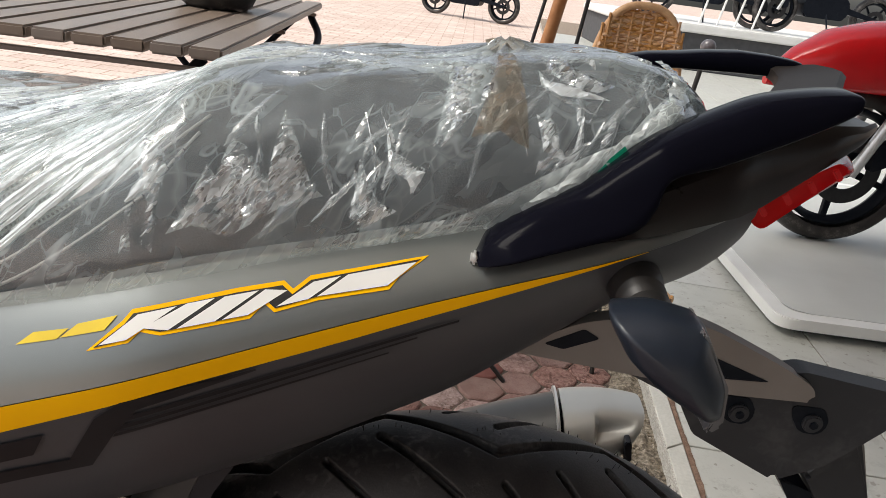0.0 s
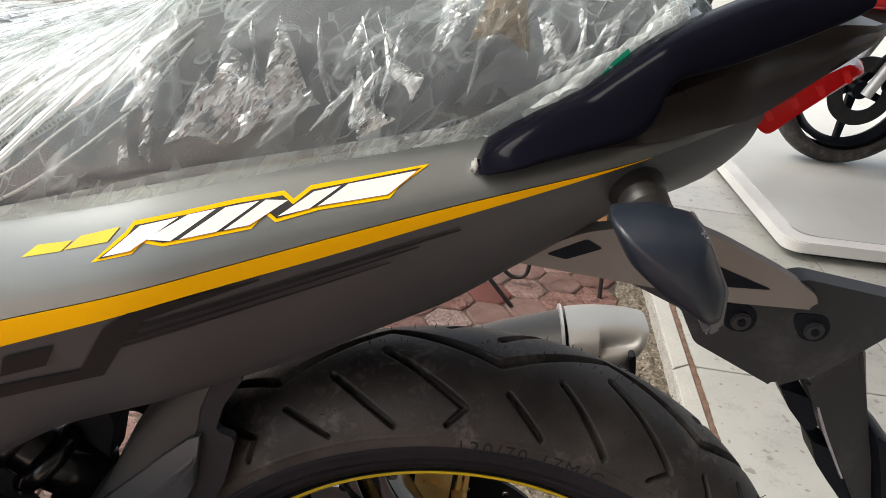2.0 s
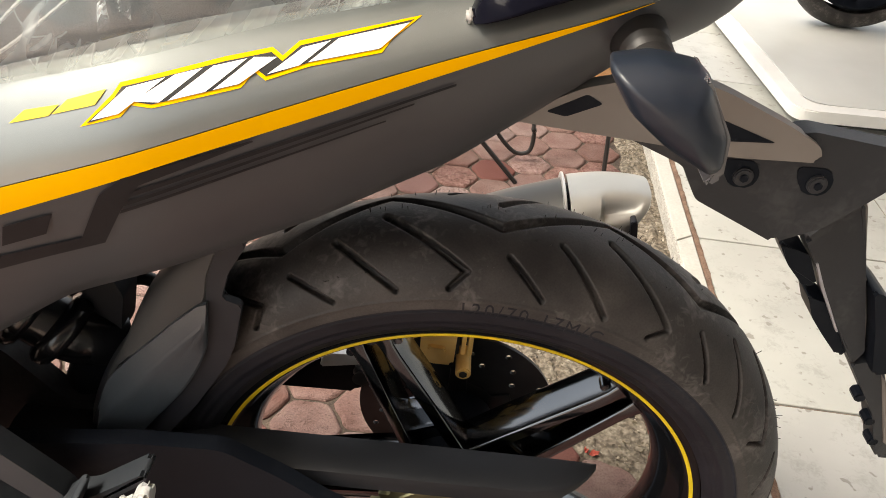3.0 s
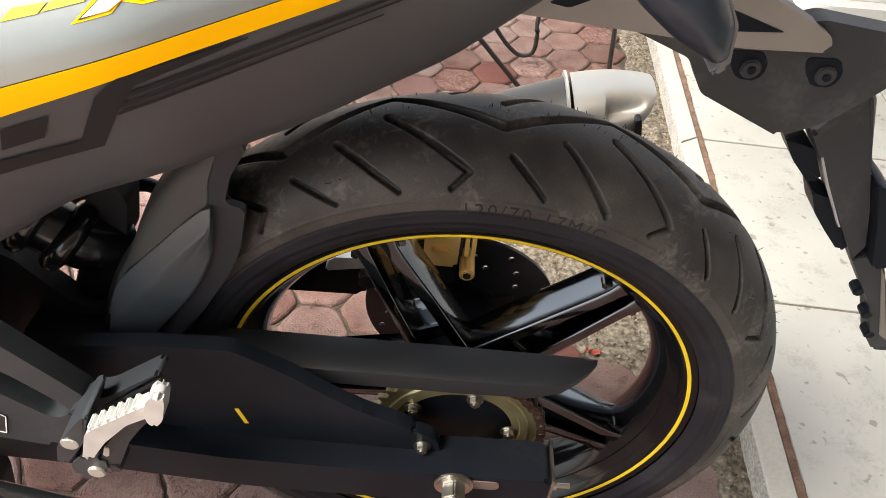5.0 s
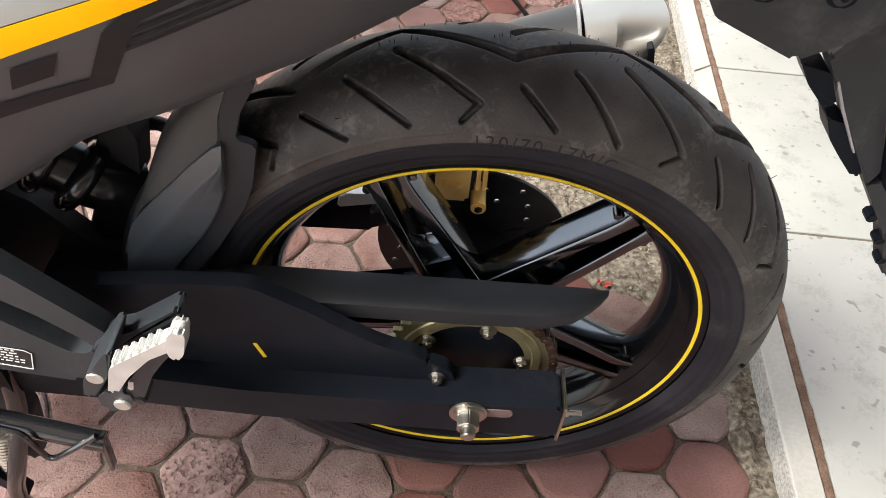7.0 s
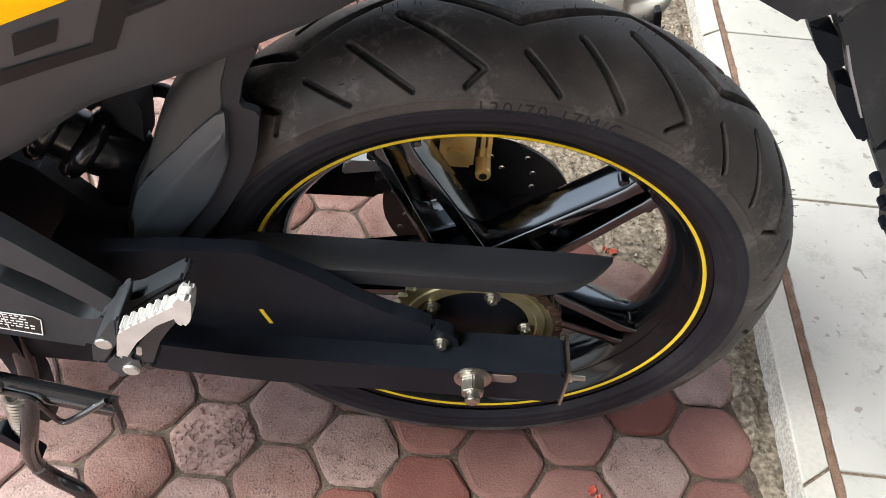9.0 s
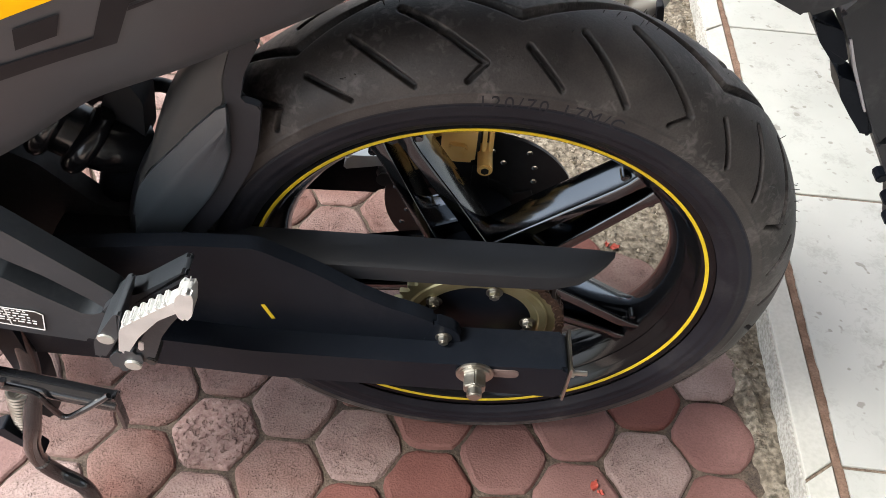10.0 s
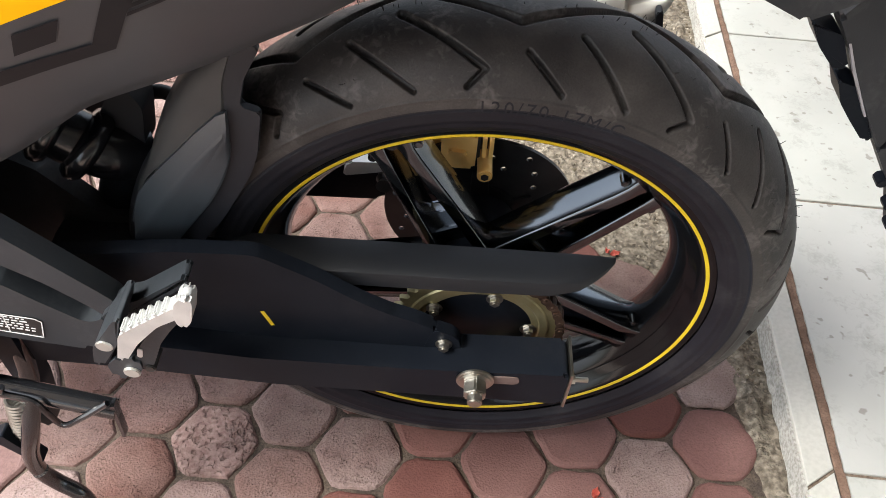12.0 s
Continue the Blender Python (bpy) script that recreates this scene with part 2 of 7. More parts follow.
pit(PAVER, 420.0, 0.86, 1.0, 0.002)
WORN_PAVER = surface("worn_paver", (0.215, 0.13, 0.118), (0.3, 0.205, 0.187), 0.85, 0.95, scale=110, fine=0.3, bump=0.55, bump_scale=240, spec=0.2, per_object=0.14, stains=0.35)
pit(WORN_PAVER, 170.0, 0.78, 0.96, 0.004)
RED_PAVER = surface("smooth_red_paver", (0.14, 0.066, 0.059), (0.185, 0.096, 0.085), 0.7, 0.85, scale=12, fine=0.2, bump=0.6, bump_scale=380, spec=0.25, per_object=0.12, stains=0.3)
def scuff(m, pale, amount):
    """Pale dusty rub marks."""
    n, l = m.node_tree.nodes, m.node_tree.links
    p = n["Principled BSDF"]
    src = p.inputs["Base Color"].links[0].from_socket
    co = n.new("ShaderNodeTexCoord")
    area = n.new("ShaderNodeTexNoise")
    area.inputs["Scale"].default_value, area.inputs["Detail"].default_value = 16.0, 4.0
    l.new(co.outputs["Object"], area.inputs["Vector"])
    fine = n.new("ShaderNodeTexNoise")
    fine.inputs["Scale"].default_value, fine.inputs["Detail"].default_value, fine.inputs["Distortion"].default_value = 130.0, 5.0, 1.0
    l.new(co.outputs["Object"], fine.inputs["Vector"])
    both = n.new("ShaderNodeMath")
    both.operation = 'MULTIPLY_ADD'
    both.inputs[1].default_value = 0.5
    l.new(fine.outputs["Fac"], both.inputs[0])
    l.new(area.outputs["Fac"], both.inputs[2])
    r = n.new("ShaderNodeMapRange")
    r.inputs["From Min"].default_value, r.inputs["From Max"].default_value = 0.78, 1.0
    r.inputs["To Max"].default_value = amount
    l.new(both.outputs[0], r.inputs["Value"])
    mx = n.new("ShaderNodeMix")
    mx.data_type = 'RGBA'
    mx.inputs["B"].default_value = (*pale, 1)
    l.new(r.outputs["Result"], mx.inputs["Factor"])
    l.new(src, mx.inputs["A"])
    l.new(mx.outputs["Result"], p.inputs["Base Color"])


scuff(RUBBER, (0.2, 0.185, 0.175), 0.55)
scuff(SIDEWALL, (0.06, 0.058, 0.06), 0.3)
scuff(SATIN, (0.05, 0.05, 0.055), 0.12)
scuff(PLASTIC, (0.13, 0.13, 0.13), 0.2)
scuff(BRACKET, (0.12, 0.125, 0.13), 0.2)
scuff(TILE, (0.25, 0.24, 0.215), 0.5)
pit(MORTAR, 60.0, 0.78, 0.92, 0.004)
KERB = surface("kerb_tile", (0.45, 0.445, 0.405), (0.52, 0.51, 0.47), 0.35, 0.5, scale=12, fine=0.12, bump=0.05, bump_scale=160)
GROUT = surface("brown_grout", (0.2, 0.15, 0.115), (0.32, 0.26, 0.2), 0.9, scale=40, fine=0.5, bump=0.7, bump_scale=300)
BOARD = surface("white_board", (0.5, 0.51, 0.485), (0.55, 0.56, 0.535), 0.4, 0.5, scale=5, stains=0.08)
EDGE_WHITE = surface("white_trim", (0.66, 0.66, 0.64), (0.72, 0.72, 0.7), 0.4, scale=8)
# dark tone painted as the shade under the board; also colours the stage front
SHADOW_GAP = surface("gap_shade_and_riser", (0.05, 0.05, 0.055), (0.07, 0.07, 0.075), 0.7, scale=12)
SLAT = surface("brown_slat", (0.15, 0.118, 0.095), (0.2, 0.16, 0.13), 0.3, 0.45, scale=18, bump=0.15, bump_scale=260, per_object=0.1)
WICKER = surface("wicker", (0.6, 0.32, 0.14), (0.7, 0.42, 0.2), 0.55, 0.7, scale=40, fine=0.3, bump=0.4, bump_scale=400, per_object=0.15)
WOOD = surface("varnished_wood", (0.3, 0.12, 0.04), (0.42, 0.2, 0.08), 0.4, 0.5, scale=20, bump=0.2, bump_scale=300)
RED = surface("red_lacquer", (0.5, 0.004, 0.008), (0.56, 0.006, 0.010), 0.16, 0.24, scale=8, spec=0.4)
LABEL_INK = surface("label_print", (0.7, 0.7, 0.7), (0.74, 0.74, 0.74), 0.5, scale=40)
LEAF = surface("dry_leaf", (0.34, 0.05, 0.035), (0.42, 0.1, 0.07), 0.6, scale=150)


def lens_material(name, colour, rough=0.12):
    m = bpy.data.materials.new(name)
    m.use_nodes = True
    p = m.node_tree.nodes["Principled BSDF"]
    p.inputs["Base Color"].default_value = (*colour, 1)
    p.inputs["Roughness"].default_value = rough
    p.inputs["Transmission Weight"].default_value = 0.3
    p.inputs["IOR"].default_value = 1.45
    return m


RED_LENS = lens_material("red_lens", (0.6, 0.004, 0.006), 0.08)
CLEAR_LENS = lens_material("clear_lens", (0.16, 0.16, 0.17), 0.1)


def film_material(name, veil_low, veil_high, tilt, gain, rough, tint=(0.8, 0.84, 0.83), clear_tint=(0.96, 0.975, 0.97), cell=30.0, line=0.3, stretch=(0.55, 1.0, 1.5), sharp=(0.42, 0.8)):
    """Thin polythene: clear, creased into flat shards that are each more or less milky, with pale crease lines; the
    milk can also paint sky glare.
    """
    m = bpy.data.materials.new(name)
    m.use_nodes = True
    n, l = m.node_tree.nodes, m.node_tree.links
    n.remove(n["Principled BSDF"])
    out = n["Material Output"]

    def math_node(op, a, b, c=None, clamp=False):
        k = n.new("ShaderNodeMath")
        k.operation, k.use_clamp = op, clamp
        for i, v in enumerate((a, b, c)):
            if v is None:
                continue
            if isinstance(v, (int, float)):
                k.inputs[i].default_value = v
            else:
                l.new(v, k.inputs[i])
        return k.outputs[0]

    def ranged(v, lo, hi, to_lo=0.0, to_hi=1.0):
        k = n.new("ShaderNodeMapRange")
        k.inputs["From Min"].default_value, k.inputs["From Max"].default_value = lo, hi
        k.inputs["To Min"].default_value, k.inputs["To Max"].default_value = to_lo, to_hi
        l.new(v, k.inputs["Value"])
        return k.outputs["Result"]

    co = n.new("ShaderNodeTexCoord").outputs["Object"]
    turn = n.new("ShaderNodeMapping")
    turn.inputs["Rotation"].default_value = (radians(10), radians(52), radians(6))
    l.new(co, turn.inputs["Vector"])
    pull = n.new("ShaderNodeMapping")
    pull.inputs["Scale"].default_value = stretch
    l.new(turn.outputs["Vector"], pull.inputs["Vector"])
    bend = n.new("ShaderNodeTexNoise")
    bend.inputs["Scale"].default_value, bend.inputs["Detail"].default_value = 28.0, 3.0
    l.new(co, bend.inputs["Vector"])
    bent = n.new("ShaderNodeVectorMath")
    bent.operation = 'MULTIPLY_ADD'
    bent.inputs[1].default_value = (0.4 / cell,) * 3
    l.new(bend.outputs["Color"], bent.inputs[0])
    l.new(pull.outputs["Vector"], bent.inputs[2])
    normal = n.new("ShaderNodeNewGeometry").outputs["Normal"]
    level, lines = None, None
    for scale, share in ((cell, 0.62), (cell * 2.7, 0.38)):
        vor = n.new("ShaderNodeTexVoronoi")
        vor.inputs["Scale"].default_value = scale
        l.new(bent.outputs[0], vor.inputs["Vector"])
        split = n.new("ShaderNodeSeparateColor")
        l.new(vor.outputs["Color"], split.inputs[0])
        part_level = math_node('MULTIPLY', split.outputs[0], share)
        level = part_level if level is None else math_node('ADD', level, part_level)
        edge = n.new("ShaderNodeTexVoronoi")
        edge.feature = 'DISTANCE_TO_EDGE'
        edge.inputs["Scale"].default_value = scale
        l.new(bent.outputs[0], edge.inputs["Vector"])
        thin = ranged(edge.outputs["Distance"], 0.008, 0.05, 1.0, 0.0)
        lines = thin if lines is None else math_node('MAXIMUM', lines, thin)
        mid = n.new("ShaderNodeVectorMath")
        mid.operation = 'SUBTRACT'
        mid.inputs[1].default_value = (0.5, 0.5, 0.5)
        l.new(vor.outputs["Color"], mid.inputs[0])
        add = n.new("ShaderNodeVectorMath")
        add.operation = 'MULTIPLY_ADD'
        add.inputs[1].default_value = (tilt * share * 1.6,) * 3
        l.new(mid.outputs[0], add.inputs[0])
        l.new(normal, add.inputs[2])
        unit = n.new("ShaderNodeVectorMath")
        unit.operation = 'NORMALIZE'
        l.new(add.outputs[0], unit.inputs[0])
        normal = unit.outputs[0]
    wrinkle = n.new("ShaderNodeTexNoise")
    wrinkle.inputs["Scale"].default_value, wrinkle.inputs["Detail"].default_value, wrinkle.inputs["Distortion"].default_value = cell * 0.9, 3.0, 0.6
    l.new(pull.outputs["Vector"], wrinkle.inputs["Vector"])
    ridge = ranged(math_node('ABSOLUTE', math_node('SUBTRACT', wrinkle.outputs["Fac"], 0.5), 0.0), 0.006, 0.03, 1.0, 0.0)
    lines = math_node('MAXIMUM', math_node('MULTIPLY', lines, 0.5), ridge)
    # creases come and go
    area = n.new("ShaderNodeTexNoise")
    area.inputs["Scale"].default_value, area.inputs["Detail"].default_value = 24.0, 4.0
    l.new(co, area.inputs["Vector"])
    here = ranged(area.outputs["Fac"], 0.44, 0.62)
    veil = math_node('MULTIPLY_ADD', math_node('MULTIPLY', lines, here), line, ranged(level, sharp[0], sharp[1], veil_low, veil_high), True)
    clear = n.new("ShaderNodeBsdfTransparent")
    clear.inputs["Color"].default_value = (*clear_tint, 1)
    milk = n.new("ShaderNodeBsdfDiffuse")
    milk.inputs["Color"].default_value = (*tint, 1)
    l.new(normal, milk.inputs["Normal"])
    through_film = n.new("ShaderNodeBsdfTranslucent")
    through_film.inputs["Color"].default_value = (*tint, 1)
    cloth = n.new("ShaderNodeMixShader")
    cloth.inputs["Fac"].default_value = 0.3
    l.new(milk.outputs[0], cloth.inputs[1])
    l.new(through_film.outputs[0], cloth.inputs[2])
    glint = n.new("ShaderNodeBsdfGlossy")
    glint.inputs["Roughness"].default_value = rough
    l.new(normal, glint.inputs["Normal"])
    body = n.new("ShaderNodeMixShader")
    l.new(veil, body.inputs["Fac"])
    l.new(clear.outputs[0], body.inputs[1])
    l.new(cloth.outputs[0], body.inputs[2])
    fres = n.new("ShaderNodeFresnel")
    fres.inputs["IOR"].default_value = 1.5
    l.new(normal, fres.inputs["Normal"])
    full = n.new("ShaderNodeMixShader")
    l.new(math_node('MULTIPLY', fres.outputs[0], gain, None, True), full.inputs["Fac"])
    l.new(body.outputs[0], full.inputs[1])
    l.new(glint.outputs[0], full.inputs[2])
    l.new(full.outputs[0], out.inputs["Surface"])
    return m


# white veils and bluish tints put sky haze and reflections into the film colour
FILM = film_material("polythene_film", 0.17, 0.32, 0.18, 1.8, 0.12, (0.8, 0.92, 0.96), cell=24.0, line=0.38)
FOLD = film_material("polythene_glare_fold", 0.06, 1.0, 0.9, 3.2, 0.1, (0.9, 0.97, 1.0), cell=230.0, line=1.0, stretch=(0.3, 1.0, 1.4), sharp=(0.45, 0.58))
HEM = film_material("polythene_hem", 0.22, 0.5, 0.2, 1.8, 0.16, (0.84, 0.93, 0.93), cell=34.0, line=0.5, stretch=(0.3, 1.0, 1.6))
STREAK = film_material("polythene_glare_streak", 0.68, 1.0, 0.35, 3.0, 0.16, (0.9, 0.97, 1.0), cell=60.0, line=0.8, stretch=(0.12, 1.0, 1.6), sharp=(0.4, 0.66))
SOFT = film_material("polythene_soft_crease", 0.1, 0.42, 0.3, 1.8, 0.14, (0.86, 0.92, 0.95), cell=70.0, line=0.6, stretch=(0.2, 1.0, 1.6))
BAND = film_material("polythene_edge", 0.35, 0.8, 0.4, 2.4, 0.15, (0.88, 0.96, 0.96), cell=70.0, line=0.6, stretch=(0.3, 1.0, 1.4))
TAPE = film_material("brown_tape", 0.1, 0.55, 0.4, 1.6, 0.2, (0.42, 0.34, 0.26), (0.86, 0.78, 0.68), cell=60.0, line=0.3)


def perforated():
    """Seat vinyl pierced with rows of small holes."""
    m = surface("perforated_vinyl", (0.17, 0.185, 0.178), (0.2, 0.215, 0.206), 0.5, 0.6, scale=20, bump=0.2, bump_scale=700)
    n, l = m.node_tree.nodes, m.node_tree.links
    p = n["Principled BSDF"]
    src = p.inputs["Base Color"].links[0].from_socket
    co = n.new("ShaderNodeTexCoord")
    turn = n.new("ShaderNodeMapping")
    turn.inputs["Rotation"].default_value = (0, radians(35), 0)
    turn.inputs["Scale"].default_value = (1, 0.0, 1)
    l.new(co.outputs["Object"], turn.inputs["Vector"])
    dots = n.new("ShaderNodeTexVoronoi")
    dots.inputs["Scale"].default_value, dots.inputs["Randomness"].default_value = 390.0, 0.0
    l.new(turn.outputs["Vector"], dots.inputs["Vector"])
    hole = n.new("ShaderNodeMapRange")
    hole.inputs["From Min"].default_value, hole.inputs["From Max"].default_value = 0.24, 0.34
    hole.inputs["To Min"].default_value = 0.06
    l.new(dots.outputs["Distance"], hole.inputs["Value"])
    mx = n.new("ShaderNodeMix")
    mx.data_type, mx.blend_type = 'RGBA', 'MULTIPLY'
    mx.inputs["Factor"].default_value = 1.0
    l.new(src, mx.inputs["A"])
    l.new(hole.outputs["Result"], mx.inputs["B"])
    l.new(mx.outputs["Result"], p.inputs["Base Color"])
    return m


PERFORATED = perforated()
BRIDGE = surface("bridge_plastic", (0.024, 0.02, 0.0185), (0.031, 0.026, 0.024), 0.5, 0.6, spec=0.1, scale=14, bump=0.1, bump_scale=1400)

# ---- building helpers ----
def link_mesh(name, bm, material, parent=None, label="", smooth=40):
    bmesh.ops.recalc_face_normals(bm, faces=bm.faces)
    me = bpy.data.meshes.new(name)
    bm.to_mesh(me)
    bm.free()
    if smooth:
        me.polygons.foreach_set("use_smooth", [True] * len(me.polygons))
        me.set_sharp_from_angle(angle=radians(smooth))
    me.materials.append(material)
    ob = new(name, me)
    if parent is not None:
        ob.parent = parent
    if label:
        tagged(ob, label)
    return ob


def part(name, bm, material, parent, label="", smooth=40):
    return link_mesh(name, bm, material, parent, label, smooth)


def thing(name, label, category, m=None, group=""):
    ob = new(name)
    ob.empty_display_size = 0.05
    if m is not None:
        ob.matrix_world = m
    return tagged(ob, label, category, group)


def box(c, size, turn=None, bevel=0.0, bm=None):
    bm = bm or bmesh.new()
    made = bmesh.ops.create_cube(bm, size=1.0)["verts"]
    m = Matrix.Translation(c) @ (turn or Matrix()) @ Matrix.Diagonal((*size, 1))
    bmesh.ops.transform(bm, matrix=m, verts=made)
    if bevel:
        edges = list({e for v in made for e in v.link_edges})
        bmesh.ops.bevel(bm, geom=edges, offset=bevel, segments=2, affect='EDGES')
    return bm


def rings(sections, closed=True, caps=True, bm=None):
    """A skin over rings of equally many points."""
    bm = bm or bmesh.new()
    rows = [[bm.verts.new(p) for p in s] for s in sections]
    n = len(rows[0])
    for a, b in zip(rows, rows[1:]):
        for i in range(n if closed else n - 1):
            j = (i + 1) % n
            bm.faces.new((a[i], a[j], b[j], b[i]))
    if closed and caps:
        bm.faces.new(rows[0])
        bm.faces.new(rows[-1][::-1])
    return bm


def smooth_path(points, steps=6):
    """Catmull-Rom through the points."""
    pts = [Vector(p) for p in points]
    ext = [pts[0] * 2 - pts[1]] + pts + [pts[-1] * 2 - pts[-2]]
    out = []
    for i in range(1, len(ext) - 2):
        p0, p1, p2, p3 = ext[i - 1:i + 3]
        for k in range(steps):
            t = k / steps
            out.append(0.5 * ((2 * p1) + (p2 - p0) * t + (2 * p0 - 5 * p1 + 4 * p2 - p3) * t * t + (3 * p1 - p0 - 3 * p2 + p3) * t ** 3))
    out.append(pts[-1])
    return out


def tube(points, radius, seg=10, steps=6, bm=None, flat=1.0, up=(0, 0, 1)):
    path = smooth_path(points, steps) if steps > 1 else [Vector(p) for p in points]
    secs, prev = [], None
    for i, p in enumerate(path):
        d = (path[min(i + 1, len(path) - 1)] - path[max(i - 1, 0)]).normalized()
        side = d.cross(Vector(up))
        if side.length < 0.05:
            side = prev or d.cross(Vector((1, 0, 0)))
        side.normalize()
        prev = side
        top = side.cross(d)
        r = radius(i / (len(path) - 1)) if callable(radius) else radius
        secs.append([p + side * math.cos(a) * r + top * math.sin(a) * r * flat for a in [2 * math.pi * k / seg for k in range(seg)]])
    return rings(secs, bm=bm)


def prism(poly, y0, y1, bevel=0.0, bm=None, seg=2):
    """A polygon of (x, z) given thickness from y0 to y1."""
    bm = bm or bmesh.new()
    a = [bm.verts.new((x, y0, z)) for x, z in poly]
    b = [bm.verts.new((x, y1, z)) for x, z in poly]
    n = len(poly)
    faces = [bm.faces.new(a), bm.faces.new(b[::-1])]
    for i in range(n):
        bm.faces.new((a[i], b[i], b[(i + 1) % n], a[(i + 1) % n]))
    if bevel:
        edges = list({e for f in faces for e in f.edges})
        bmesh.ops.bevel(bm, geom=edges, offset=bevel, segments=seg, affect='EDGES')
    return bm


def rounded(points, radius=0.01, seg=5):
    """The polygon with its corners rounded."""
    out, n = [], len(points)
    for i in range(n):
        p, a, b = Vector(points[i]), Vector(points[i - 1]), Vector(points[(i + 1) % n])
        r = min(radius, (a - p).length * 0.45, (b - p).length * 0.45)
        s, e = p + (a - p).normalized() * r, p + (b - p).normalized() * r
        for k in range(seg + 1):
            t = k / seg
            out.append(tuple(s * (1 - t) ** 2 + p * 2 * t * (1 - t) + e * t * t))
    return out


def revolve(profile, n=96, centre=(0, 0, 0.3), closed=False, bm=None, start=0.0, end=2 * math.pi):
    """A profile of (y, radius) turned round an axle along y."""
    bm = bm or bmesh.new()
    full = abs(end - start - 2 * math.pi) < 1e-6
    rows = []
    for k in range(n if full else n + 1):
        a = start + (end - start) * k / n
        rows.append([bm.verts.new((centre[0] + r * math.cos(a), centre[1] + y, centre[2] + r * math.sin(a))) for y, r in profile])
    m = len(profile)
    for k in range(len(rows) if full else len(rows) - 1):
        a, b = rows[k], rows[(k + 1) % len(rows)]
        for i in range(m if closed else m - 1):
            j = (i + 1) % m
            bm.faces.new((a[i], a[j], b[j], b[i]))
    return bm


def cylinder(c, radius, depth, axis='y', seg=24, bevel=0.0, bm=None, r2=None):
    bm = bm or bmesh.new()
    turn = {'y': pose(0, 0, 0, 90), 'z': Matrix(), 'x': pose(0, 0, 0, 0, 90)}[axis] if isinstance(axis, str) else axis
    made = bmesh.ops.create_cone(bm, cap_ends=True, segments=seg, radius1=radius, radius2=radius if r2 is None else r2, depth=depth, matrix=Matrix.Translation(c) @ turn)["verts"]
    if bevel:
        edges = [e for e in {e for v in made for e in v.link_edges} if e.calc_face_angle(0) > 0.8]
        bmesh.ops.bevel(bm, geom=edges, offset=bevel, segments=2, affect='EDGES')
    return bm


def table(pairs):
    xs, ys = [p[0] for p in pairs], [p[1] for p in pairs]
    return lambda x: float(np.interp(x, xs, ys))

# ---- ground, mortar strip, kerb and tiled floor ----
KERB_AT, KERB_DIR = Vector((0.458, -0.086, 0)), Vector((0.0566, 0.9984, 0))
KERB_OUT = Vector((0.9984, -0.0566, 0))
FLOOR_Z, TILE_PITCH = 0.04, 0.475


def on_floor(across, along, z):
    return KERB_AT + KERB_OUT * across + KERB_DIR * along + Vector((0, 0, z))


def sheet(name, corners, material, label, category):
    bm = bmesh.new()
    bm.faces.new([bm.verts.new(c) for c in corners])
    ob = link_mesh(name, bm, material)
    return tagged(ob, label, category, kind="structure")


def brick_ground():
    # base tones raised to paint the stronger sunlight on the far paving
    m = surface("far_paving", (0.62, 0.5, 0.44), (0.7, 0.58, 0.52), 0.8, 0.9, scale=2.0, fine=0.3, bump=0.5, bump_scale=60)
    n, l = m.node_tree.nodes, m.node_tree.links
    p = n["Principled BSDF"]
    src = p.inputs["Base Color"].links[0].from_socket
    brick = n.new("ShaderNodeTexBrick")
    brick.inputs["Scale"].default_value = 1.0
    brick.inputs["Brick Width"].default_value, brick.inputs["Row Height"].default_value = 0.27, 0.16
    brick.inputs["Mortar Size"].default_value = 0.006
    brick.inputs["Color1"].default_value, brick.inputs["Color2"].default_value = (1, 1, 1, 1), (0.8, 0.76, 0.74, 1)
    brick.inputs["Mortar"].default_value = (0.5, 0.42, 0.36, 1)
    co = n.new("ShaderNodeTexCoord")
    l.new(co.outputs["Object"], brick.inputs["Vector"])
    mx = n.new("ShaderNodeMix")
    mx.data_type, mx.blend_type = 'RGBA', 'MULTIPLY'
    mx.inputs["Factor"].default_value = 1.0
    l.new(src, mx.inputs["A"])
    l.new(brick.outputs["Color"], mx.inputs["B"])
    l.new(mx.outputs["Result"], p.inputs["Base Color"])
    return m


sheet("ground", [(-60, -60, -0.012), (60, -60, -0.012), (60, 60, -0.012), (-60, 60, -0.012)], brick_ground(), "red brick paving stretching away outdoors, painted pale as if sunlit", "ground")
sheet("joint_bed", [(-1.8, -1.1, -0.0065), (0.45, -1.1, -0.0065), (0.53, 2.05, -0.0065), (-1.8, 2.05, -0.0065)], JOINT, "sandy brown bed between the paving stones", "ground")

# mortar patch along the kerb: irregular, swelling out behind the wheel
MORTAR_EDGE = table([(-1.5, 0.42), (-0.3, 0.40), (0.03, 0.375), (0.16, 0.34), (0.24, 0.30), (0.3, 0.18), (0.36, 0.03), (0.45, 0.0), (0.6, 0.06), (0.72, 0.2), (0.85, 0.31), (1.0, 0.37), (1.2, 0.42), (2.0, 0.46), (7.0, 0.74)])


